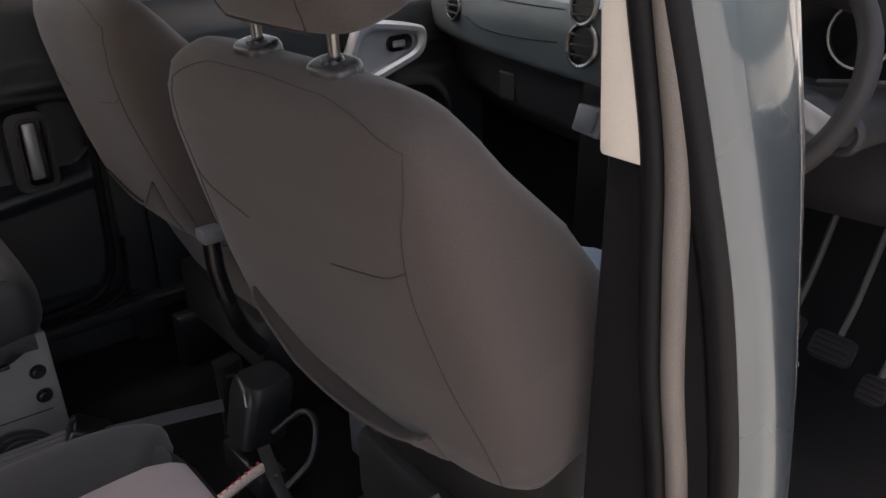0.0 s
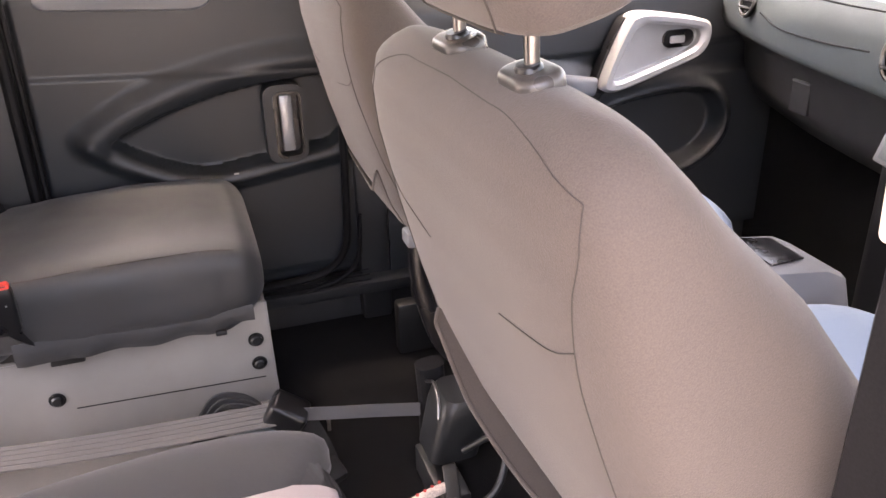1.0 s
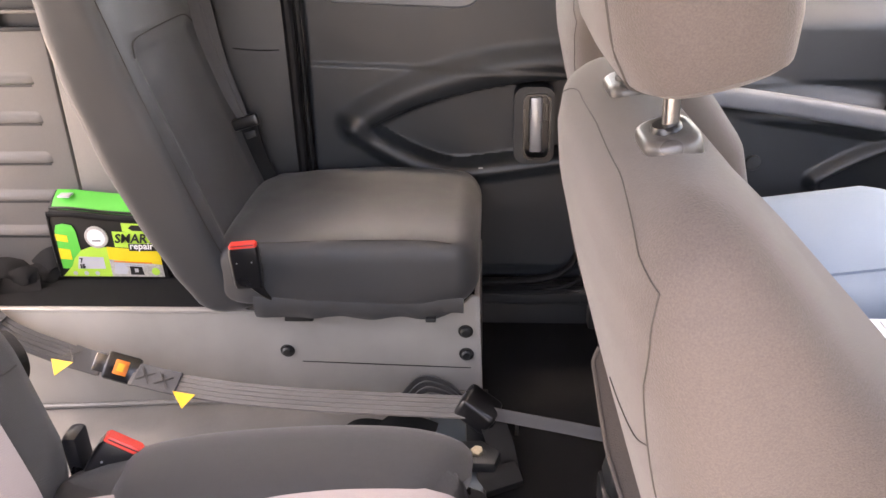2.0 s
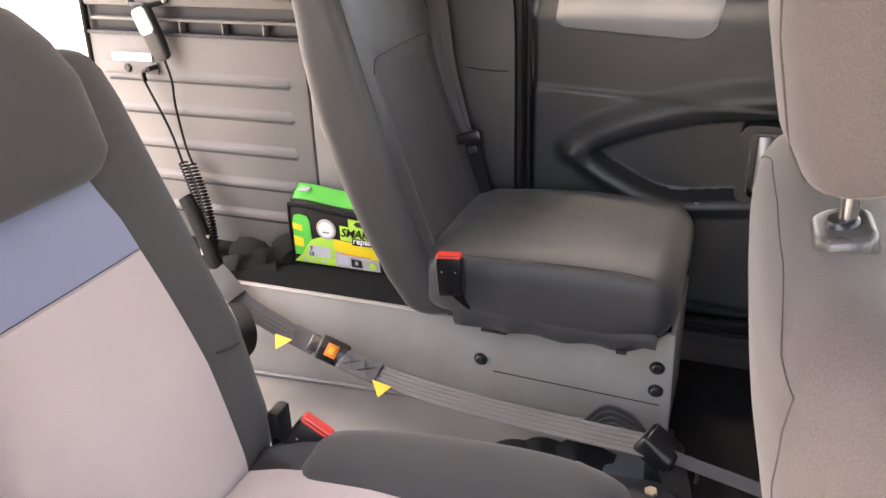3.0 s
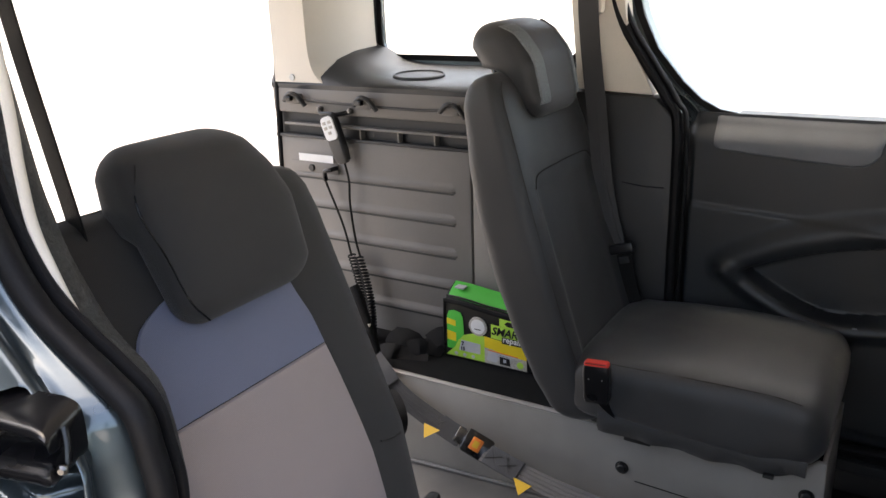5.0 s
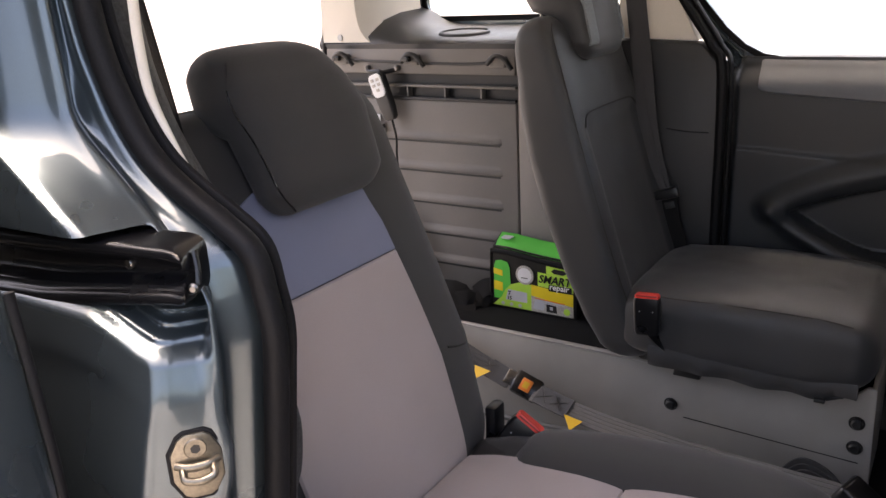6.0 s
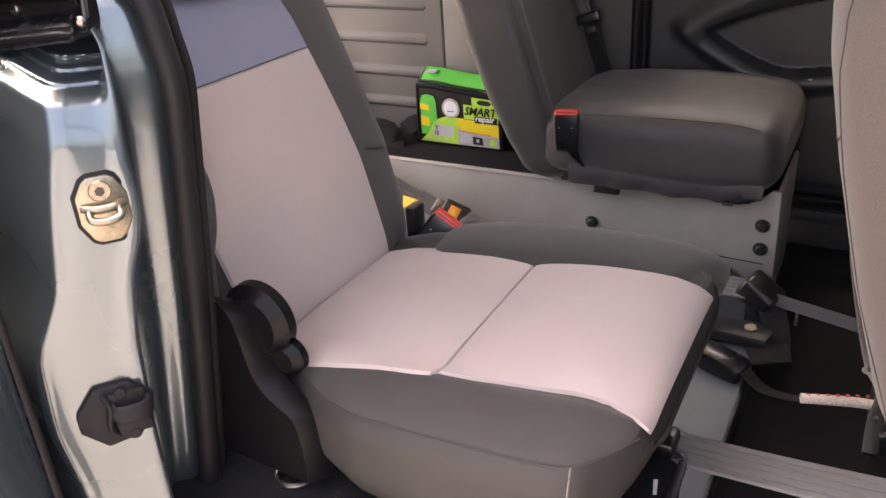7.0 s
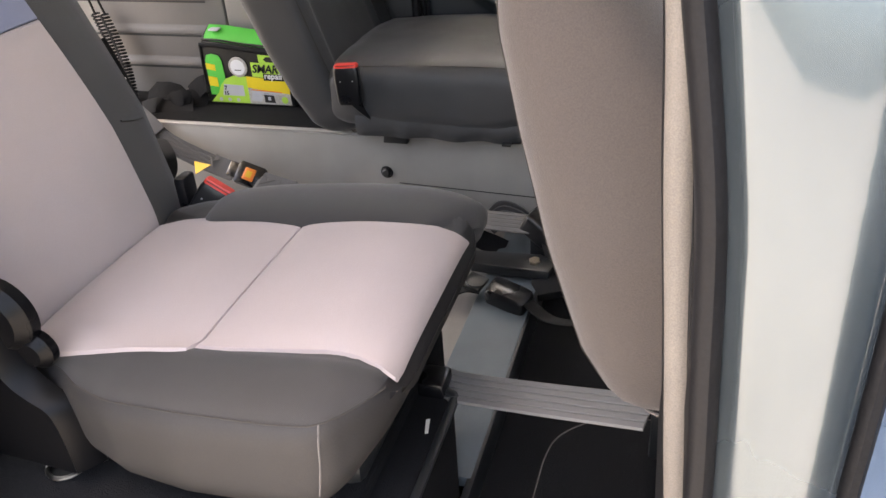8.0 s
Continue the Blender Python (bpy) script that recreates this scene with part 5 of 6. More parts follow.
def letters(text, size, m, mat, parent, name="lettering", shear=0.0, squeeze=1.0):
    """Words in the built-in font, laid on the frame m (x along the line, y up), as a mesh."""
    cu = bpy.data.curves.new(name, "FONT")
    cu.body, cu.size, cu.shear, cu.extrude, cu.resolution_u = text, size, shear, 0.0006, 2
    cu.offset = size * 0.018
    tmp = bpy.data.objects.new(name, cu)
    me = bpy.data.meshes.new_from_object(tmp)
    bpy.data.objects.remove(tmp)
    bm = bmesh.new()
    bm.from_mesh(me)
    bpy.data.meshes.remove(me)
    bm.transform(m @ Matrix.Diagonal((squeeze, 1, 1, 1)))
    return part(name, bm, mat, parent, smooth=False)


def buckle(name, label, m, parent_strap, w=0.05, h=0.075, d=0.024):
    """A seat belt buckle: x across, z up out of its slot."""
    b = thing(name, label, "seat belt buckle", m.translation)
    own = bmesh.new()
    loft(own, [[m @ Vector((u, v, z)) for u, v in rounded(0, 0, w * k, d * k, 0.006)] for z, k in ((-h, 0.86), (-h * 0.9, 0.94), (-0.02, 1.0), (-0.006, 1.0), (0.0, 0.94))])
    part("housing", own, "black_gloss", b, "black plastic housing")
    own = bmesh.new()
    loft(own, [[m @ Vector((u, v, z)) for u, v in rounded(0, 0, w * 0.92 * k, d * 0.82 * k, 0.004)] for z, k in ((-0.004, 1.0), (0.005, 1.0), (0.008, 0.9))])
    part("release_button", own, "red", b, "red release button")
    part("slot", box((-w * 0.38, -d * 0.42, 0.004), (w * 0.38, -d * 0.32, 0.0055), 0.0, m=m), "black_gloss", b)
    for u in (-0.25, 0.25):
        part("rivet", disc(m @ Vector((u * w, -d * 0.49, -h * 0.35)), m.to_3x3() @ Vector((0, -1, 0)), 0.0016, 0.001, 8), "silver", b)
    part("strap", ribbon(*parent_strap), "black_gloss", b, "black stalk")
    return b


def build_buckles():
    m = frame_of((-0.398, -0.096, 0.433), (1, 0.1, -0.04), (-0.05, 0.08, 1))
    buckle("belt_buckle", "black belt buckle with a red button beside the far seat", m, ([(-0.398, -0.092, 0.37), (-0.375, -0.075, 0.335), (-0.34, -0.05, 0.295), (-0.315, -0.02, 0.268)], 0.03, 0.002, (0.4, -0.6, 0.6)), w=0.054, h=0.078)
    m = frame_of((-0.402, -0.622, 0.412), (0.038, 0.006, -0.027), (0.034, 0.02, 0.05))
    buckle("belt_buckle", "black belt buckle with a red button on the near seat", m, ([(-0.44, -0.643, 0.352), (-0.46, -0.65, 0.32), (-0.475, -0.655, 0.285)], 0.03, 0.003, (0, 1, 0)), w=0.054, h=0.07, d=0.026)


def build_far_belt():
    b = thing("seat_belt", "dark grey seat belt hanging from the pillar behind the far seat", "seat belt", (-0.5, 0.28, 0.5))
    part("webbing", sweep([(-0.585, 0.285, 1.30), (-0.582, 0.283, 1.09), (-0.553, 0.275, 0.87), (-0.53, 0.27, 0.71), (-0.49, 0.268, 0.58), (-0.472, 0.268, 0.545)], 0.025, 0.0014, (0.1, 1, 0), n=8, power=8, k=8, taper=lambda t: 1 - 0.55 * ease((t - 0.5) / 0.45)), "belt", b)
    part("folded_edge", sweep([(-0.558, 0.271, 0.90), (-0.532, 0.2655, 0.73), (-0.498, 0.263, 0.60), (-0.484, 0.263, 0.565)], 0.008, 0.002, (0.1, 1, 0), n=8, power=4, k=8, taper=lambda t: 0.3 + 0.7 * min(1, 2 * t)), "belt", b)
    part("lower_webbing", ribbon([(-0.478, 0.272, 0.56), (-0.46, 0.272, 0.47), (-0.43, 0.275, 0.38), (-0.42, 0.28, 0.28)], 0.04, 0.0012, (0.1, 1, 0)), "dark_webbing", b)
    m = frame_of((-0.478, 0.262, 0.556), (1, 0, 0.35), (-0.3, 0.1, 1))
    part("tongue", box((-0.030, -0.008, -0.012), (0.030, 0.010, 0.014), 0.006, m=m), "black_gloss", b, "black plastic belt tongue")
    part("tongue_blade", box((-0.012, 0.0, -0.035), (0.012, 0.003, -0.02), 0.001, m=m), "black_metal", b)
    part("upper_anchor", box((-0.615, 0.285, 1.085), (-0.55, 0.312, 1.13), 0.012), "cream", b, "pale belt outlet cover")


def build_near_belt():
    b = thing("seat_belt", "black seat belt hanging behind the near rear seat", "seat belt", (-0.73, -0.95, 0.6))
    part("webbing", ribbon([(-0.80, -0.95, 1.33), (-0.765, -0.95, 1.13), (-0.741, -0.95, 1.02), (-0.719, -0.95, 0.92), (-0.70, -0.95, 0.80), (-0.69, -0.955, 0.6), (-0.70, -0.96, 0.3)], 0.042, 0.0014, (0.2, 1, 0)), "dark_webbing", b)
    part("upper_guide", box((-0.835, -0.965, 1.28), (-0.765, -0.935, 1.33), 0.01), "plastic", b, "black belt guide under the roof")


def build_kit_bag():
    b = thing("repair_kit_bag", "green and black tyre repair kit bag on the carpet", "tool bag", (-0.78, 0.17, 0.236))
    y0 = 0.148
    own = bmesh.new()
    loft(own, [[Vector((x, y0 + q, z)) for q, z in ((0.0, 0.238), (-0.003, 0.25), (-0.002, 0.34), (0.0, h), (0.02, h + 0.018), (0.045, h + 0.03), (0.052, h + 0.02), (0.052, 0.238))] for x, h in ((-0.902, 0.392), (-0.897, 0.398), (-0.85, 0.395), (-0.78, 0.386), (-0.70, 0.380), (-0.665, 0.376), (-0.66, 0.37))])
    part("body", own, "print_black", b, "glossy black bag body")
    top = bmesh.new()
    loft(top, [[Vector((x, y0 + q, h + dz)) for q, dz in ((0.004, 0.004), (0.004, 0.008), (0.02, 0.022), (0.044, 0.035), (0.046, 0.03))] for x, h in ((-0.892, 0.396), (-0.85, 0.395), (-0.78, 0.387), (-0.70, 0.381), (-0.668, 0.377))])
    part("lid_print", top, "green", b, "bright green printed lid")
    part("lid_label", box((-0.878, y0 + 0.012, 0.4235), (-0.852, y0 + 0.032, 0.4275), 0), "paper", b, "small pale label")
    part("zip", sweep([(-0.902, y0 - 0.004, 0.392), (-0.85, y0 - 0.005, 0.392), (-0.78, y0 - 0.005, 0.384), (-0.70, y0 - 0.005, 0.378), (-0.66, y0 - 0.004, 0.373)], 0.003, 0.006, n=8), "rubber", b, "black zip")
    part("lid_piping", sweep([(-0.897, y0 + 0.004, 0.404), (-0.85, y0 + 0.004, 0.403), (-0.78, y0 + 0.004, 0.395), (-0.70, y0 + 0.004, 0.389), (-0.664, y0 + 0.004, 0.384)], 0.003, 0.003, n=8), "print_black", b)
    part("edge_piping", sweep([(-0.902, y0 - 0.003, 0.24), (-0.904, y0 - 0.003, 0.31), (-0.902, y0 - 0.003, 0.39)], 0.003, 0.003, up=(0, 1, 0), n=8), "print_black", b)
    at = lambda x, z: Vector((x, y0 - 0.004, z))
    put = lambda nm, pts, mat, off, lab="": part(nm, prism([at(x, z) + Vector((0, -off, 0)) for x, z in pts], (0, 0.0012, 0)), mat, b, lab, smooth=False)
    # printed bottle, curved field, gauge and panels
    put("bottle_print", [(-0.895, 0.262), (-0.893, 0.352), (-0.888, 0.366), (-0.873, 0.37), (-0.853, 0.366), (-0.847, 0.352), (-0.843, 0.262)], "green", 0.0006, "green printed bottle")
    put("bottle_band", [(-0.894, 0.330), (-0.894, 0.346), (-0.868, 0.342), (-0.868, 0.326)], "print_yellow", 0.0012)
    put("bottle_band", [(-0.894, 0.286), (-0.894, 0.312), (-0.868, 0.308), (-0.868, 0.284)], "print_yellow", 0.0012)
    put("swoosh", [(-0.898, 0.243), (-0.872, 0.268), (-0.862, 0.288), (-0.845, 0.306), (-0.82, 0.315), (-0.785, 0.314), (-0.785, 0.243)], "lime", 0.0009, "lime green printed field")
    put("data_panel", [(-0.86, 0.262), (-0.852, 0.292), (-0.797, 0.290), (-0.797, 0.262)], "paper", 0.0014, "pale printed data panel")
    put("yellow_band", [(-0.785, 0.285), (-0.785, 0.315), (-0.668, 0.305), (-0.668, 0.272)], "print_yellow", 0.0010, "yellow printed band")
    put("photo_field", [(-0.785, 0.243), (-0.785, 0.286), (-0.668, 0.273), (-0.667, 0.243)], "print_grey", 0.0008, "printed photograph of equipment")
    put("photo_tyre", [(-0.78, 0.25), (-0.775, 0.272), (-0.755, 0.276), (-0.745, 0.262), (-0.752, 0.249)], "paper", 0.0012)
    put("photo_pump", [(-0.742, 0.248), (-0.742, 0.272), (-0.715, 0.270), (-0.712, 0.247)], "print_black", 0.0012)
    put("photo_knob", [(-0.732, 0.254), (-0.732, 0.263), (-0.724, 0.263), (-0.724, 0.254)], "paper", 0.0016)
    put("logo_field", [(-0.742, 0.372), (-0.742, 0.352), (-0.728, 0.350), (-0.668, 0.346), (-0.668, 0.367)], "lime", 0.0009, "lime logo field")
    put("title_field", [(-0.766, 0.315), (-0.766, 0.352), (-0.668, 0.346), (-0.668, 0.308)], "lime", 0.0008)
    put("logo_mark", [(-0.728, 0.360), (-0.72, 0.367), (-0.695, 0.366), (-0.685, 0.359), (-0.695, 0.353), (-0.72, 0.354)], "print_black", 0.0014, "black oval emblem")
    part("gauge_rim", disc(at(-0.803, 0.338) + Vector((0, 0.001, 0)), (0, -1, 0), 0.026, 0.003, 24, 0.001), "print_grey", b, "printed pressure gauge rim")
    part("gauge_face", disc(at(-0.803, 0.338) - Vector((0, 0.0015, 0)), (0, -1, 0), 0.020, 0.0012, 24), "white", b, "white gauge face")
    part("gauge_needle", box((-0.812, y0 - 0.008, 0.330), (-0.794, y0 - 0.0066, 0.3318), 0), "print_black", b)
    row = lambda x, z: Matrix.Translation(at(x, z) + Vector((0, -0.0022, 0))) @ Matrix.Rotation(radians(90), 4, "X")
    letters("SMART", 0.030, row(-0.764, 0.326), "print_black", b, shear=0.25, squeeze=0.95)
    part("title_bar", box((-0.735, y0 - 0.0058, 0.306), (-0.672, y0 - 0.0050, 0.323), 0), "print_black", b)
    letters("repair", 0.022, row(-0.733, 0.311), "white", b, shear=0.1, squeeze=1.0)
    letters("7", 0.016, row(-0.852, 0.277), "print_black", b)
    letters("15", 0.014, row(-0.855, 0.264), "print_black", b)
    for x in (-0.868, -0.843, -0.818):
        part("print_symbol", disc(at(x, 0.251) - Vector((0, 0.001, 0)), (0, -1, 0), 0.005, 0.001, 12), "paper", b)
    for i in range(3):
        put("small_print", [(-0.775, 0.279 - 0.004 * i), (-0.775, 0.2815 - 0.004 * i), (-0.69 - 0.01 * i, 0.2775 - 0.004 * i), (-0.69 - 0.01 * i, 0.275 - 0.004 * i)], "paper" if i else "orange", 0.0016)
    part("round_seal", disc(at(-0.685, 0.256) - Vector((0, 0.001, 0)), (0, -1, 0), 0.009, 0.001, 16), "lime", b)


def build_remote():
    r = thing("remote_control", "black hand control with a white pad hanging from the panel", "remote control", (-1.25, 0.19, 0.78))
    m = frame_of((-1.243, 0.178, 0.785), (1, 0, -0.10), (-0.32, -0.05, 1))
    own = bmesh.new()
    loft(own, [[m @ Vector((u, v, z)) for u, v in rounded(0, 0, 0.052 * k, 0.026 * k, 0.01 * k)] for z, k in ((-0.075, 0.5), (-0.068, 0.8), (-0.04, 0.95), (0.03, 1.0), (0.052, 0.97), (0.058, 0.85))])
    part("body", own, "plastic", r)
    own = bmesh.new()
    loft(own, [[m @ Vector((u, v - 0.013, z)) for v, z, u in [(-0.002, 0.006 + w, q) for q, w in rounded(0, 0.018, 0.040, 0.062, 0.012)]], [m @ Vector((u, -0.0105, 0.006 + w)) for u, w in rounded(0, 0.018, 0.042, 0.064, 0.012)]])
    part("key_pad", own, "white", r, "white key pad")
    for u, w in ((-0.009, 0.040), (0.009, 0.040), (-0.009, 0.026), (0.009, 0.026), (0.0, 0.012)):
        part("key", box((u - 0.0055, -0.0165, w - 0.004), (u + 0.0055, -0.0145, w + 0.004), 0.001, m=m), "print_grey", r)
    part("cradle", sweep([(-1.305, 0.196, 0.852), (-1.285, 0.178, 0.843), (-1.252, 0.175, 0.845), (-1.235, 0.178, 0.842), (-1.205, 0.196, 0.848)], 0.005, 0.006, up=(0, 0, 1)), "black_gloss", r, "black wire cradle")
    for x in (-1.305, -1.205):
        part("cradle_screw", disc((x, 0.204, 0.85), (0, -1, 0), 0.008, 0.014, 14, 0.004), "chrome", r)
    end = m @ Vector((0, 0, -0.075))
    cord = [end, end + Vector((0.01, 0.0, -0.05)), Vector((-1.215, 0.185, 0.60)), Vector((-1.205, 0.185, 0.50)), Vector((-1.19, 0.183, 0.45))]
    part("cord", sweep(cord, 0.0032, 0.0032, up=(0, 1, 0), n=8), "rubber", r, "black cord")
    plug = [Vector((-1.262, 0.175, 0.690)), Vector((-1.285, 0.178, 0.686)), Vector((-1.29, 0.18, 0.66)), Vector((-1.262, 0.186, 0.58)), Vector((-1.24, 0.186, 0.52)), Vector((-1.222, 0.184, 0.45))]
    part("plug_cord", sweep(plug, 0.0032, 0.0032, up=(0, 1, 0), n=8), "rubber", r)
    part("plug", sweep([(-1.262, 0.20, 0.692), (-1.272, 0.18, 0.690), (-1.288, 0.178, 0.684), (-1.289, 0.18, 0.66)], 0.0065, 0.0065, up=(0, 1, 0)), "black_gloss", r, "angled plug")
    # two coiled lengths meeting below
    for x0, x1, y in ((-1.222, -1.155, 0.184), (-1.19, -1.125, 0.176)):
        pts = []
        for i in range(27 * 8 + 1):
            s = i / (27 * 8)
            a = 2 * math.pi * i / 8
            base = Vector((x0 + (x1 - x0) * s + 0.015 * math.sin(3 * s), y - 0.05 * s, 0.455 - 0.215 * s))
            pts.append(base + Vector((0.0105 * math.cos(a), 0.0105 * math.sin(a), 0)))
        part("coil", sweep(pts, 0.0026, 0.0026, up=(0.01, 0.02, 1), n=5, k=0), "rubber", r, "coiled black cord")
    pts = []
    for i in range(14 * 8 + 1):
        s = i / (14 * 8)
        a = 2 * math.pi * i / 8
        c = Vector((-1.155 + 0.03 * s + 0.0, 0.134 - 0.004 * s, 0.24 - 0.018 * math.sin(math.pi * s)))
        pts.append(c + Vector((0.0, 0.0085 * math.cos(a), 0.0085 * math.sin(a))))
    part("coil", sweep(pts, 0.0022, 0.0022, up=(0.02, 0.01, 1), n=5, k=0), "rubber", r, "coiled black cord")
    s = thing("socket_strip", "grey strip with a round socket and blank white label", "socket", (-1.33, 0.2, 0.69))
    part("label", box((-1.395, 0.2005, 0.703), (-1.275, 0.2015, 0.724), 0), "white", s, "blank white label")
    part("socket", disc((-1.351, 0.203, 0.686), (0, -1, 0), 0.011, 0.008, 18, 0.003), "black_metal", s, "round metal socket")
    part("backing", box((-1.425, 0.2005, 0.672), (-1.26, 0.2055, 0.702), 0.002), "panel_plastic", s)


def build_hooks():
    def one(x, z, flat_on):
        h = thing("luggage_hook", "grey plastic luggage hook on the side lining", "hook", (x, 0.2, z), group="luggage hooks")
        part("base", box((x - 0.025, 0.188, z - 0.012), (x + 0.022, 0.206, z + 0.016), 0.004), "panel_plastic", h)
        part("lever", sweep([(x - 0.025, 0.184, z - 0.002), (x, 0.176, z + 0.018), (x + 0.022, 0.182, z + 0.012), (x + 0.04, 0.192, z - 0.016)], 0.006, 0.007, up=(0, 1, 0)), "plastic", h)
        if flat_on:
            # solid black block drawn in place of the shade behind the lever
            part("shadow_gap", box((x - 0.018, 0.172, z - 0.002), (x + 0.006, 0.186, z + 0.012), 0.003), "black_gloss", h)
    one(-1.39, 0.873, True)
    one(-1.153, 0.872, True)
    one(-0.893, 0.868, False)


def build_floor_belt():
    b = thing("wheelchair_belt", "grey wheelchair belt with orange-button buckle across the floor", "seat belt", (-0.4, -0.15, 0.06))
    part("rear_webbing", ribbed([(-1.05, 0.02, 0.262), (-1.0, -0.012, 0.245), (-0.93, -0.035, 0.205), (-0.83, -0.05, 0.17), (-0.74, -0.065, 0.150)], 0.046, 0.0016, (0.25, -0.75, 0.6)), "belt", b)
    part("sewn_end", ribbon([(-1.03, 0.0, 0.262), (-0.985, -0.02, 0.242), (-0.955, -0.033, 0.222)], 0.05, 0.0035, (0.25, -0.7, 0.7)), "belt", b, "stitched webbing end")
    part("stitched_fold", ribbon([(-0.80, -0.056, 0.166), (-0.77, -0.061, 0.158), (-0.735, -0.066, 0.152)], 0.048, 0.003, (0.2, -0.7, 0.7)), "belt", b)
    m = frame_of((-0.690, -0.074, 0.148), (1, -0.2, -0.12), (0.2, -0.72, 0.66))
    part("buckle_body", box((-0.034, -0.028, -0.01), (0.034, 0.028, 0.012), 0.006, m=m), "black_gloss", b, "black square buckle")
    part("buckle_button", box((-0.014, -0.015, 0.010), (0.014, 0.015, 0.0145), 0.002, m=m), "orange", b, "orange press button")
    part("button_mark", box((-0.007, -0.008, 0.0143), (0.007, 0.008, 0.0153), 0.0, m=m), "yellow", b)
    part("buckle_tongue", box((-0.058, -0.018, -0.003), (-0.03, 0.018, 0.003), 0.002, m=m), "chrome", b, "bright steel tongue")
    part("front_webbing", ribbed([(-0.665, -0.086, 0.144), (-0.60, -0.100, 0.138), (-0.54, -0.110, 0.133), (-0.45, -0.123, 0.129), (-0.30, -0.142, 0.130), (-0.14, -0.157, 0.134), (0.015, -0.17, 0.139)], 0.046, 0.0014, (0.0, -0.5, 0.85)), "webbing", b)
    part("turned_webbing", ribbon([(0.03, -0.173, 0.134), (0.10, -0.19, 0.131), (0.18, -0.21, 0.13), (0.262, -0.232, 0.128)], 0.024, 0.002, (0.1, -0.9, 0.45)), "belt", b, "webbing turned on edge")
    part("stitched_fold", ribbon([(-0.655, -0.088, 0.145), (-0.60, -0.101, 0.140), (-0.565, -0.107, 0.137)], 0.048, 0.0028, (0.0, -0.5, 0.85)), "belt", b, "criss-cross stitched fold")
    for i, (x, y, z) in enumerate(((-0.635, -0.0945, 0.1455), (-0.595, -0.1045, 0.1425), (-0.80, -0.058, 0.171))):
        n = frame_of((x, y, z), (1, -0.45, 0), (0, -0.5, 0.85))
        for s in (1, -1):
            part("stitch", box((-0.02, -0.001, 0.0), (0.02, 0.001, 0.0015), 0, m=n @ Matrix.Rotation(s * 0.7, 4, "Z")), "print_black", b)
    for x, y, z, s in ((-0.548, -0.118, 0.126, 1), (-0.785, -0.106, 0.190, -1)):
        own = prism([(x - 0.024, y - 0.004, z + 0.004), (x + 0.024, y - 0.012, z + 0.002), (x + 0.004 * s, y - 0.038, z - 0.012)], (0.0, -0.0015, 0.001))
        part("tag", own, "yellow", b, "yellow cloth tag", smooth=False)
    part("loose_tail", ribbon([(-0.95, -0.05, 0.215), (-0.90, -0.10, 0.232), (-0.855, -0.142, 0.216), (-0.856, -0.152, 0.18), (-0.90, -0.15, 0.13)], 0.036, 0.002, (0.6, -0.5, 0.6)), "dark_webbing", b, "loose black strap end")
    d = thing("webbing_bundle", "bundled black webbing straps on the platform carpet", "straps", (-1.0, 0.12, 0.236))
    for pts, wide, up in (([(-1.06, 0.07, 0.242), (-1.02, 0.078, 0.252), (-1.01, 0.08, 0.245), (-0.97, 0.09, 0.241), (-0.93, 0.105, 0.246)], 0.046, (0.1, -0.6, 0.8)),
                          ([(-1.05, 0.115, 0.245), (-1.035, 0.12, 0.275), (-0.985, 0.125, 0.268), (-0.975, 0.128, 0.250), (-0.93, 0.135, 0.258), (-0.905, 0.14, 0.247)], 0.048, (0.15, -0.8, 0.6)),
                          ([(-0.99, 0.10, 0.255), (-0.955, 0.105, 0.266), (-0.95, 0.108, 0.259), (-0.985, 0.095, 0.247)], 0.042, (0.3, -0.8, 0.5))):
        part("strap", ribbon(pts, wide, 0.002, up, k=2), "dark_webbing", d, "crumpled strap")
    part("tail", ribbon([(-0.95, 0.14, 0.262), (-0.92, 0.15, 0.285), (-0.88, 0.165, 0.282), (-0.84, 0.18, 0.262)], 0.05, 0.0016, (0.1, -0.8, 0.6)), "dark_webbing", d)
    l = thing("release_lever", "black fabric-covered lever with a cream label", "lever", (-1.07, 0.02, 0.23))
    part("lever", sweep([(-1.03, 0.02, 0.22), (-1.06, 0.03, 0.30), (-1.10, 0.045, 0.38), (-1.125, 0.055, 0.42)], 0.020, 0.012, up=(0, 1, 0), n=12, power=3), "dark_webbing", l)
    part("lever_label", box((-1.085, 0.026, 0.285), (-1.055, 0.034, 0.34), 0.002), "cream", l, "cream paper label")


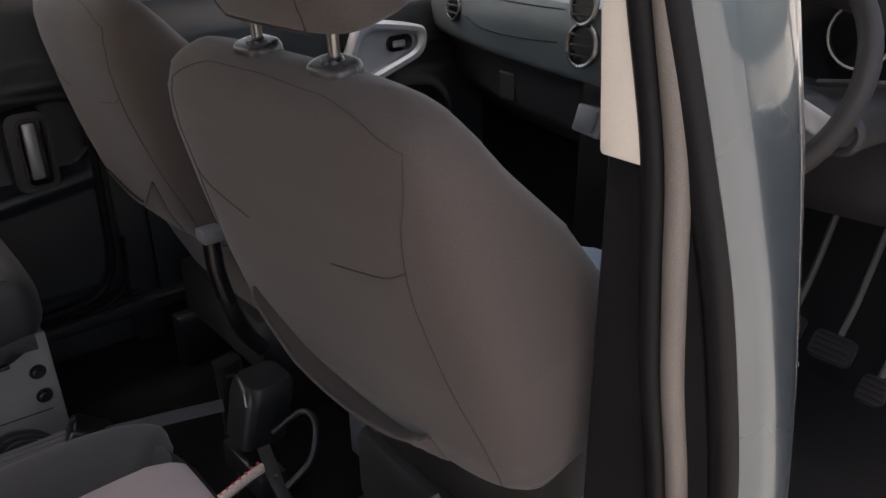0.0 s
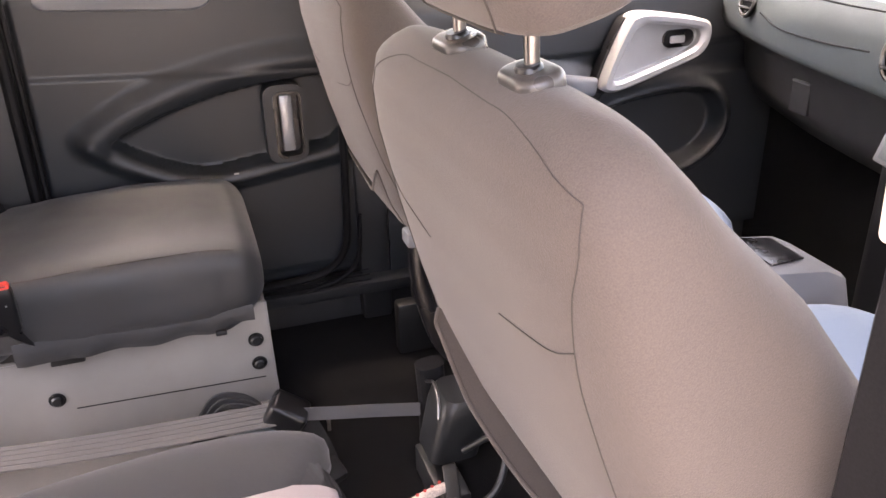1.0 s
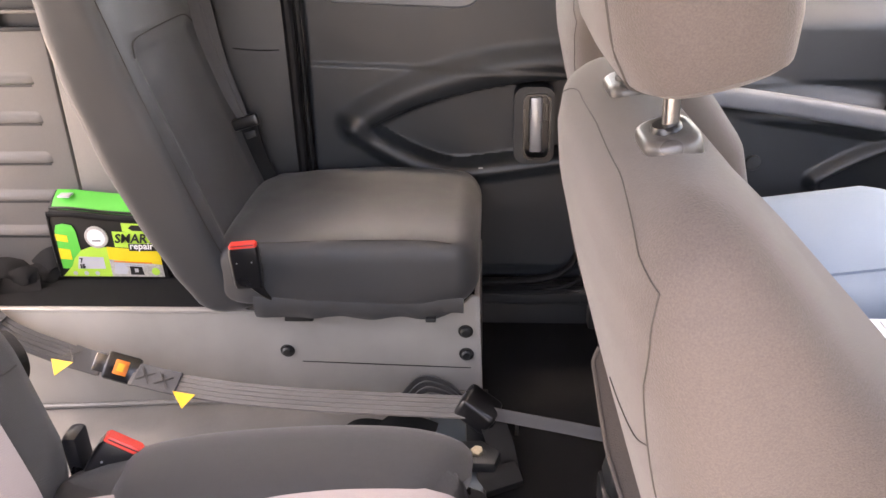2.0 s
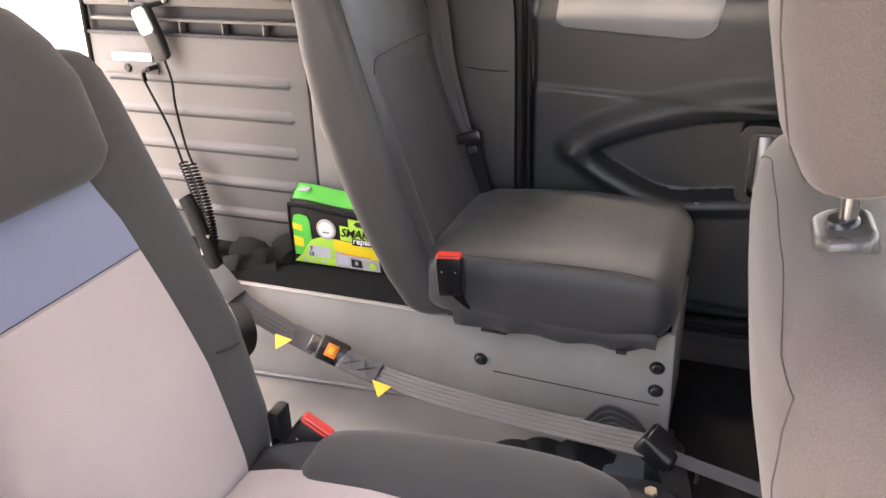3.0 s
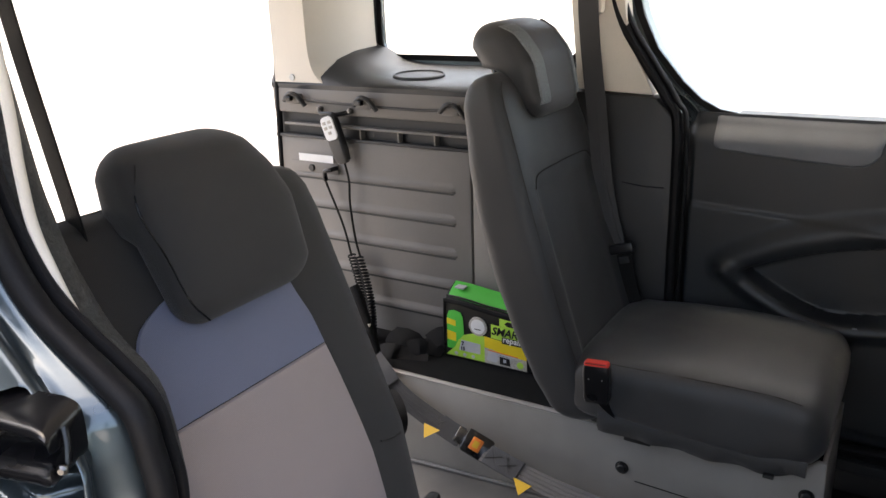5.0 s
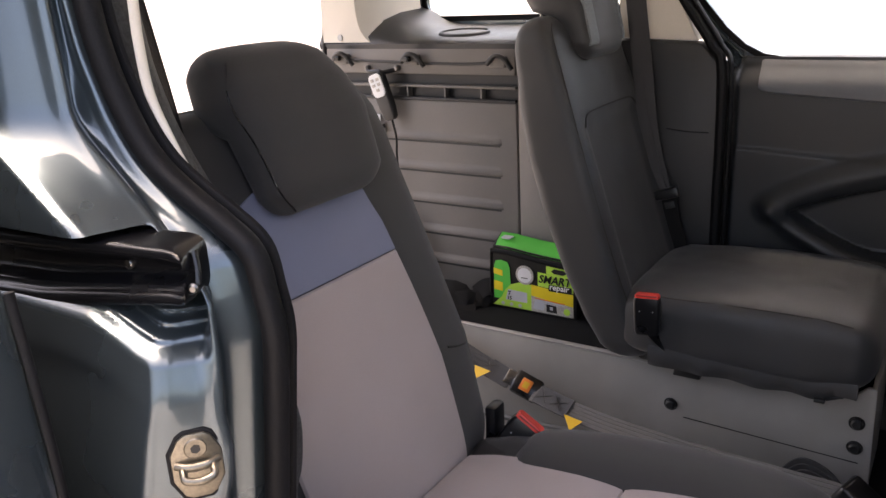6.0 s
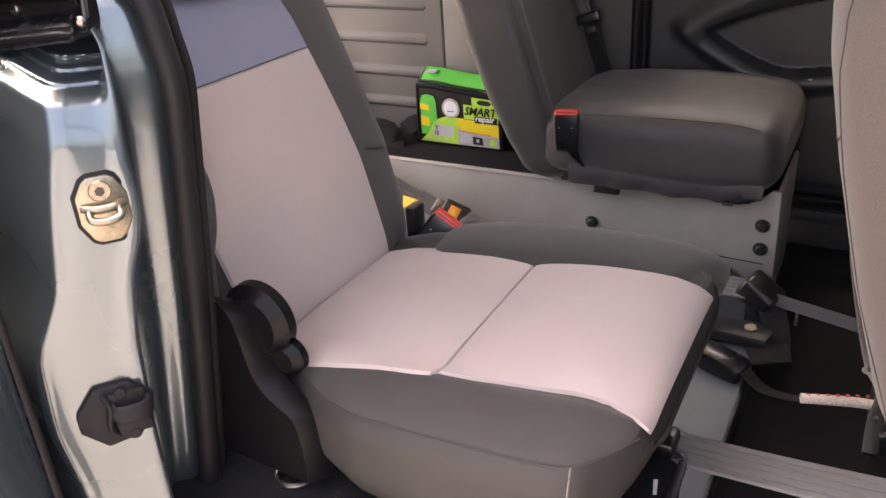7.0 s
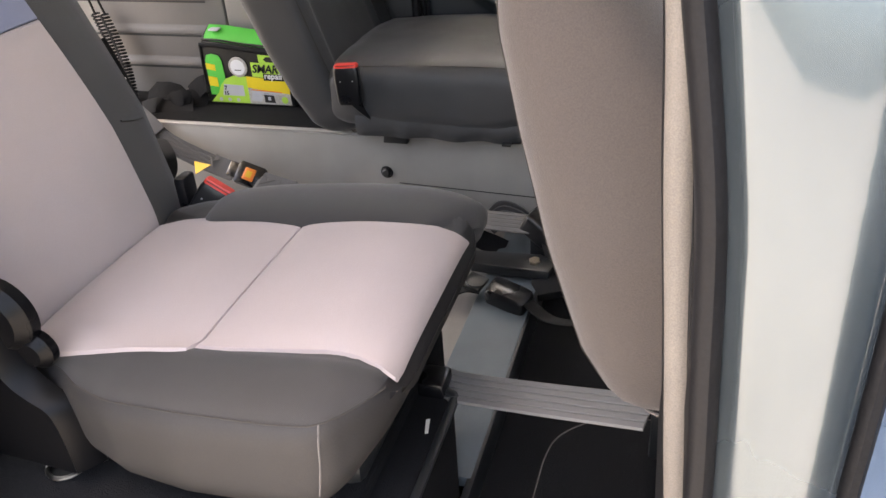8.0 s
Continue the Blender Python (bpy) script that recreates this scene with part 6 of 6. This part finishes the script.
def build_restraint():
    r = thing("wheelchair_tie_down", "black wheelchair tie-down bracket with straps on the floor edge", "tie-down", (0.02, -0.25, 0.062))
    own = prism([(-0.11, -0.215, 0.07), (0.035, -0.205, 0.07), (0.07, -0.235, 0.07), (0.06, -0.27, 0.07), (-0.10, -0.265, 0.07)], (0, 0, 0.022), 0.003)
    part("bracket", own, "black_metal", r)
    part("bolt", disc((0.028, -0.240, 0.09), (0, -0.2, 1), 0.012, 0.010, 6, 0.002), "zinc", r, "bright hexagon bolt")
    part("washer", disc((0.028, -0.240, 0.088), (0, -0.2, 1), 0.017, 0.004, 20, 0.001), "black_metal", r)
    m = frame_of((0.075, -0.268, 0.058), (1, 0.35, 0.1), (0, -0.45, 1))
    part("strap_fold", box((-0.045, -0.022, -0.014), (0.032, 0.022, 0.014), 0.006, m=m), "dark_webbing", r, "folded black strap")
    part("strap_drop", ribbon([(0.055, -0.185, 0.118), (0.07, -0.215, 0.088), (0.08, -0.25, 0.064)], 0.05, 0.002, (0.1, -0.6, 0.8)), "dark_webbing", r)
    k = thing("tension_knob", "black cylindrical belt guide standing on the floor edge", "belt guide", (0.026, -0.16, 0.06))
    m = frame_of((0.028, -0.165, 0.132), (0.80, -0.25, -0.50), (0.45, -0.25, 0.85))
    part("roller_guard", box((-0.036, -0.030, -0.026), (0.036, 0.030, 0.026), 0.010, m=m, seg=3), "black_gloss", k)
    part("guard_slot", box((0.030, -0.022, -0.012), (0.040, 0.022, 0.012), 0.003, m=m), "rubber", k)
    part("stand", box((0.005, -0.18, 0.06), (0.045, -0.14, 0.12), 0.006), "black_metal", k)
    part("hook", sweep([(0.055, -0.16, 0.12), (0.09, -0.165, 0.125), (0.10, -0.175, 0.11), (0.10, -0.18, 0.085)], 0.0035, 0.0035), "chrome", k, "bright wire hook")
    s = thing("strap_bundle", "fan of folded grey webbing against the platform wall", "straps", (-0.08, -0.05, 0.06))
    for i in range(5):
        part("fold", ribbon([(-0.13 + 0.008 * i, -0.035 - 0.012 * i, 0.062), (-0.09 + 0.006 * i, -0.035 - 0.012 * i, 0.108 - 0.005 * i), (-0.04 + 0.004 * i, -0.04 - 0.012 * i, 0.10 - 0.006 * i), (0.0, -0.05 - 0.012 * i, 0.062)], 0.014, 0.002, (0, 1, 0.3)), "belt", s)
    for i, (x, y) in enumerate(((-0.255, -0.19), (-0.20, -0.172), (-0.13, -0.160))):
        part("dark_fold", ribbon([(x - 0.035, y - 0.012, 0.052), (x, y, 0.075 + 0.006 * i), (x + 0.04, y + 0.012, 0.072), (x + 0.075, y + 0.012, 0.058)], 0.045, 0.0025, (0.1, -0.5, 0.8)), "dark_webbing", s, "crumpled black strap")
    q = thing("strap_buckle", "black strap buckle lying on the floor edge", "buckle", (0.0, -0.36, 0.062))
    m = frame_of((0.0, -0.355, 0.088), (0.95, -0.3, 0), (0.1, -0.15, 1))
    own = bmesh.new()
    loft(own, [[m @ Vector((u, v, z)) for u, v in rounded(0, 0, 0.088 * g, 0.052 * g, 0.01)] for z, g in ((-0.022, 0.95), (0.0, 1.0), (0.008, 0.95), (0.012, 0.82))])
    part("housing", own, "black_gloss", q)
    part("adjuster", torus(m @ Vector((-0.075, 0.0, -0.006)), (0.1, 0, 1), 0.018, 0.003, 16, 6), "black_metal", q)
    part("adjuster_bar", box((-0.096, -0.022, -0.012), (-0.056, 0.022, -0.004), 0.002, m=m), "black_metal", q)
    part("tail_strap", ribbon([(-0.12, -0.345, 0.07), (-0.09, -0.338, 0.082), (-0.06, -0.337, 0.082)], 0.04, 0.0016, (0, 0, 1)), "dark_webbing", q)
    part("front_strap", ribbon([(0.04, -0.368, 0.082), (0.075, -0.39, 0.07), (0.11, -0.42, 0.085), (0.155, -0.455, 0.112)], 0.03, 0.002, (0.1, 0.1, 1)), "dark_webbing", q)
    p = thing("pull_cord", "pale cord with red flecks tied to a strap", "cord", (0.2, -0.44, 0.11))
    part("rope", sweep([(0.140, -0.462, 0.118), (0.175, -0.452, 0.118), (0.215, -0.435, 0.114), (0.245, -0.424, 0.110)], 0.0085, 0.0085, n=12), "rope", p)
    for i in range(7):
        x = 0.150 + 0.014 * i
        part("fleck", disc((x, -0.459 + 0.38 * (x - 0.15), 0.1255), (0, -0.5 + 0.3 * (i % 3), 1), 0.003, 0.0015, 6), "rope_red", p)
    # retractor standing behind the passenger seat
    t = thing("belt_retractor", "black belt retractor box on a floor bracket", "retractor", (0.28, -0.27, 0.0))
    own = bmesh.new()
    loft(own, [[Vector((x + 0.25 * (z - 0.12), y - 0.02, z)) for x, y in rounded(0.302, -0.275, 0.095 * g, 0.10 * g, 0.02)] for z, g in ((0.085, 0.95), (0.17, 1.0), (0.192, 0.97), (0.203, 0.85))])
    part("casing", own, "black_metal", t)
    part("casing_rim", sweep([(0.262, -0.345, 0.185), (0.268, -0.325, 0.208), (0.275, -0.28, 0.213), (0.272, -0.245, 0.195)], 0.003, 0.003), "chrome", t, "bright metal rim")
    part("post", sweep([(0.29, -0.215, 0.0), (0.29, -0.218, 0.12), (0.285, -0.22, 0.215)], 0.026, 0.020, up=(0, 1, 0), n=12, power=3), "rubber", t)
    part("foot", box((0.245, -0.40, 0.0), (0.30, -0.24, 0.06), 0.006), "black_metal", t)
    part("lever", sweep([(0.26, -0.40, 0.13), (0.255, -0.43, 0.115), (0.25, -0.455, 0.10), (0.25, -0.50, 0.07)], 0.012, 0.006, n=10, power=4), "black_metal", t, "black release lever")
    part("lever_pin", disc((0.25, -0.458, 0.108), (0, -0.4, 1), 0.004, 0.004, 10), "chrome", t)
    part("guard_tube", sweep([(0.30, -0.36, 0.12), (0.34, -0.40, 0.17), (0.345, -0.44, 0.165), (0.315, -0.47, 0.12), (0.26, -0.475, 0.09)], 0.006, 0.006), "black_metal", t, "bent black guard tube")


def build_cross_belt():
    b = thing("floor_strap", "grey ribbed strap running from the heel box to the driver's seat", "strap", (0.1, -0.85, 0.24))
    part("webbing", ribbed([(0.0, -0.80, 0.243), (0.03, -0.805, 0.24), (0.15, -0.845, 0.276), (0.285, -0.888, 0.318)], 0.052, 0.0014, (0.05, -0.25, 1)), "webbing", b)
    part("catch", box((-0.02, -0.83, 0.232), (0.018, -0.785, 0.258), 0.006), "black_gloss", b, "black plastic catch")
    c = thing("floor_socket", "round chrome-rimmed floor socket in the carpet", "floor socket", (-0.39, -1.067, 0.257))
    part("rim", torus((-0.39, -1.067, 0.260), (0, -0.05, 1), 0.024, 0.003, 28, 8), "chrome", c, "chrome ring")
    part("well", disc((-0.39, -1.067, 0.254), (0, 0, 1), 0.022, 0.004, 24), "black_gloss", c)
    part("peg", sweep([(-0.392, -1.062, 0.25), (-0.395, -1.06, 0.28), (-0.40, -1.058, 0.30)], 0.007, 0.007, up=(0, 1, 0)), "black_gloss", c)


def build_dashboard():
    d = thing("dashboard", "dark grey moulded dashboard with chrome-ringed vents", "dashboard", (1.2, -0.4, 0.4))
    front = [(0.34, 1.235), (0.26, 1.21), (0.17, 1.18), (0.0, 1.13), (-0.2, 1.09), (-0.38, 1.06), (-0.55, 1.06), (-0.7, 1.09), (-1.0, 1.12), (-1.15, 1.13)]

    def face(y):
        for (a, p), (b, q) in zip(front, front[1:]):
            if y >= b:
                return p + (q - p) * (a - y) / (a - b)
        return front[-1][1]

    upper = [(0.52, 0.80), (0.5, 0.835), (0.25, 0.835), (0.06, 0.82), (0.015, 0.80), (0.0, 0.765), (0.0, 0.72), (0.008, 0.668), (0.018, 0.650), (0.03, 0.642), (0.05, 0.634), (0.23, 0.634), (0.23, 0.80)]
    lower = [(0.054, 0.632), (0.085, 0.60), (0.095, 0.52), (0.15, 0.45), (0.22, 0.43), (0.228, 0.632)]
    # lower half gets the darker plastic to stand in for shade under the dash
    for name, prof, mat, note in (("fascia", upper, "dash_plastic", ""), ("lower_fascia", lower, "plastic", "lower dashboard and glovebox, in darker plastic for its shade")):
        own = bmesh.new()
        loft(own, [[Vector((face(y) + x, y, z)) for x, z in prof] for y in [0.34 - 1.49 * k / 24 for k in range(25)]])
        part(name, own, mat, d, note)
    part("airbag_line", sweep([(face(y) - 0.0005, y, z) for y, z in ((0.10, 0.72), (0.0, 0.705), (-0.15, 0.708), (-0.30, 0.72))], 0.0012, 0.002, n=6), "rubber", d, "airbag panel joint")
    part("upper_line", sweep([(face(y) + 0.003, y, z) for y, z in ((0.12, 0.785), (0.0, 0.78), (-0.2, 0.785), (-0.32, 0.79))], 0.001, 0.0016, n=6), "rubber", d)
    part("glovebox_latch", box((1.2125, -0.028, 0.515), (1.222, 0.028, 0.585), 0.003), "plastic", d, "recessed glovebox latch")
    part("latch_lip", box((1.209, -0.027, 0.582), (1.218, 0.027, 0.587), 0.0015), "grey_insert", d)
    for y, z, r in ((0.165, 0.738, 0.035), (-0.385, 0.727, 0.042), (-0.385, 0.805, 0.036)):
        ax = Vector((-1, 0.25 if y > 0 else 0.1, 0.12))
        x = face(y) - 0.004
        v = part("vent_ring", torus((x, y, z), ax, r, 0.005, 32, 8), "chrome", d, "chrome vent ring")
        part("vent_core", disc((x + 0.010, y, z), ax, r, 0.008, 28), "black_gloss", v)
        for q in (-0.5, 0.0, 0.5):
            part("vent_vane", box((x - 0.004, y - r * 0.8, z + q * r - 0.002), (x + 0.006, y + r * 0.8, z + q * r + 0.002), 0.001), "plastic", v)
    part("centre_fascia", box((1.085, -0.55, 0.15), (1.25, -0.35, 0.66), 0.03, seg=3), "rubber", d, "dark centre fascia")
    part("switch_bezel", prism([(1.045, -0.45, 0.545), (1.045, -0.376, 0.552), (1.07, -0.372, 0.605), (1.07, -0.45, 0.605)], (0.04, 0, -0.01), 0.005), "grey_insert", d, "pale grey switch bezel")
    part("switch_well", prism([(1.046, -0.435, 0.555), (1.046, -0.390, 0.560), (1.064, -0.388, 0.597), (1.064, -0.435, 0.597)], (-0.003, 0, 0.0015), 0.001), "dash_plastic", d)
    part("instrument_hood", sweep([(1.08, -1.06, 0.78), (1.06, -0.98, 0.88), (1.05, -0.84, 0.91), (1.06, -0.70, 0.88), (1.08, -0.62, 0.78)], 0.05, 0.02, up=(1, 0, 0), n=12, power=3), "plastic", d, "instrument hood")
    part("instrument_face", box((1.075, -1.02, 0.74), (1.085, -0.66, 0.89), 0.0), "black_gloss", d)
    for y in (-0.93, -0.76):
        part("dial", torus((1.072, y, 0.815), (1, 0, 0), 0.05, 0.002, 28, 6), "print_grey", d)
    q = thing("ignition_lock", "round ignition lock with the key in it", "ignition", (0.96, -1.0, 0.69))
    part("collar", torus((0.955, -0.985, 0.695), (-1, -0.1, 0.1), 0.026, 0.008, 24, 8), "plastic", q)
    part("key", box((0.925, -0.988, 0.682), (0.95, -0.98, 0.708), 0.003), "silver", q, "key bow")
    part("column_shroud", sweep([(0.93, -0.86, 0.72), (0.98, -0.93, 0.70), (1.10, -0.95, 0.70)], 0.06, 0.05, n=14, power=3), "plastic", q)


def build_wheel():
    w = thing("steering_wheel", "grey leather steering wheel with silver spokes", "steering wheel", (0.9, -0.84, 0.775))
    c = Vector((0.90, -0.84, 0.775))
    ax = Vector((-math.cos(radians(28)), 0, math.sin(radians(28))))
    part("rim", torus(c, ax, 0.183, 0.0165, 48, 14), "leatherette", w, "worn grey leather rim")
    m = frame_of(c - ax * 0.02, (0, -1, 0), ax)
    own = bmesh.new()
    loft(own, [[m @ Vector((u, v, z)) for u, v in rounded(0, 0, 0.15 * g, 0.13 * g, 0.05 * g)] for z, g in ((-0.02, 0.9), (0.012, 1.0), (0.026, 0.85), (0.03, 0.4))])
    part("hub", own, "plastic", w, "black hub pad")
    for a in (-20, 200, 250, 290):
        d = m.to_3x3() @ Vector((math.cos(radians(a)), math.sin(radians(a)), 0))
        part("spoke", sweep([c - ax * 0.012 + d * 0.055, c - ax * 0.010 + d * 0.12, c + d * 0.178], 0.017, 0.007, up=ax, n=10, power=3), "silver", w, "silver spoke")
    s = thing("column_stalk", "black control stalk beside the steering wheel", "stalk", (0.95, -1.0, 0.78))
    part("stalk", sweep([(0.97, -0.93, 0.76), (0.955, -1.02, 0.775), (0.95, -1.10, 0.785)], 0.008, 0.006), "plastic", s)
    part("stalk_mark", box((0.943, -1.075, 0.778), (0.947, -1.06, 0.786), 0), "white", s)


def build_pedals():
    def one(y, z, w):
        p = thing("foot_pedal", "ribbed black rubber foot pedal", "pedal", (1.15, y, z), group="pedals")
        m = frame_of((1.15, y, z), (0, -1, 0), (-0.8, 0, 0.6))
        own = bmesh.new()
        loft(own, [[m @ Vector((u, v, h)) for u, v in rounded(0, 0, w, 0.055, 0.015)] for h in (-0.008, 0.004)])
        part("pad", own, "rubber", p)
        for i in range(5):
            part("rib", box((-w * 0.42, -0.022 + 0.011 * i - 0.002, 0.003), (w * 0.42, -0.022 + 0.011 * i + 0.002, 0.007), 0.001, m=m), "rubber", p)
        part("arm", sweep([m @ Vector((0, 0, -0.006)), (1.22, y, z + 0.08), (1.30, y, z + 0.25)], 0.01, 0.006, up=(0, 1, 0)), "plastic", p)
    one(-0.955, 0.24, 0.08)
    one(-0.86, 0.25, 0.07)
    one(-1.04, 0.19, 0.05)


def build_console():
    c = thing("centre_console", "grey plastic centre box between the front seats", "console", (0.7, -0.4, 0.0))
    own = bmesh.new()
    loft(own, [[Vector((x, -0.44 + b, z)) for b, z in ((-0.075, 0.0), (-0.08, h - 0.03), (-0.072, h - 0.005), (-0.06, h), (0.06, h), (0.072, h - 0.005), (0.08, h - 0.03), (0.075, 0.0))] for x, h in ((0.46, 0.445), (0.48, 0.46), (0.70, 0.46), (0.86, 0.44), (0.90, 0.42), (0.92, 0.36))])
    part("body", own, "grey_insert", c)
    # silver lid and ribs imitate sunlight falling on the console
    part("lid", box((0.50, -0.495, 0.458), (0.735, -0.385, 0.466), 0.003), "silver", c, "ribbed lid, coloured pale for the sun on it")
    for i in range(15):
        part("lid_rib", box((0.512 + 0.0135 * i, -0.485, 0.465), (0.519 + 0.0135 * i, -0.395, 0.4685), 0.001), "silver", c)
    part("front_bin", prism([(0.765, -0.495, 0.453), (0.765, -0.385, 0.453), (0.84, -0.40, 0.446), (0.84, -0.48, 0.446)], (0, 0, 0.003), 0.001), "black_gloss", c, "dark storage well")
    h = thing("hand_brake", "black hand brake lever beside the driver's cushion", "hand brake", (0.42, -0.52, 0.3))
    part("lever", sweep([(0.62, -0.575, 0.36), (0.50, -0.57, 0.42), (0.40, -0.565, 0.455), (0.36, -0.565, 0.46)], 0.014, 0.017, n=12), "black_gloss", h)
    part("button", disc((0.36, -0.565, 0.46), (-1, 0, 0.15), 0.007, 0.012, 12, 0.002), "chrome", h)
    a = thing("belt_stalk", "pale belt buckle clip on the seat's inner side", "seat belt buckle", (0.22, -0.40, 0.5))
    part("clip", box((0.20, -0.425, 0.548), (0.235, -0.39, 0.57), 0.005), "grey_insert", a, "pale grey clip")
    part("stalk", sweep([(0.218, -0.407, 0.55), (0.222, -0.405, 0.48), (0.25, -0.40, 0.38), (0.30, -0.36, 0.30)], 0.014, 0.008, up=(0, 1, 0), n=10, power=3), "black_gloss", a)


def build_papers():
    p = thing("papers", "folded white papers in the front door pocket", "paper", (1.0, 0.26, 0.3))
    part("sheet", prism([(0.90, 0.262, 0.26), (0.985, 0.262, 0.405), (1.075, 0.262, 0.335), (1.03, 0.262, 0.24)], (0.0, 0.003, 0.0)), "paper", p, smooth=False)
    part("sheet", prism([(0.88, 0.268, 0.26), (0.965, 0.268, 0.40), (1.05, 0.268, 0.34), (1.0, 0.268, 0.24)], (0.0, 0.003, 0.0)), "paper", p, smooth=False)


build_buckles()
build_far_belt()
build_near_belt()
build_kit_bag()
build_remote()
build_hooks()
build_floor_belt()
build_restraint()
build_cross_belt()
build_dashboard()
build_wheel()
build_pedals()
build_console()
build_papers()
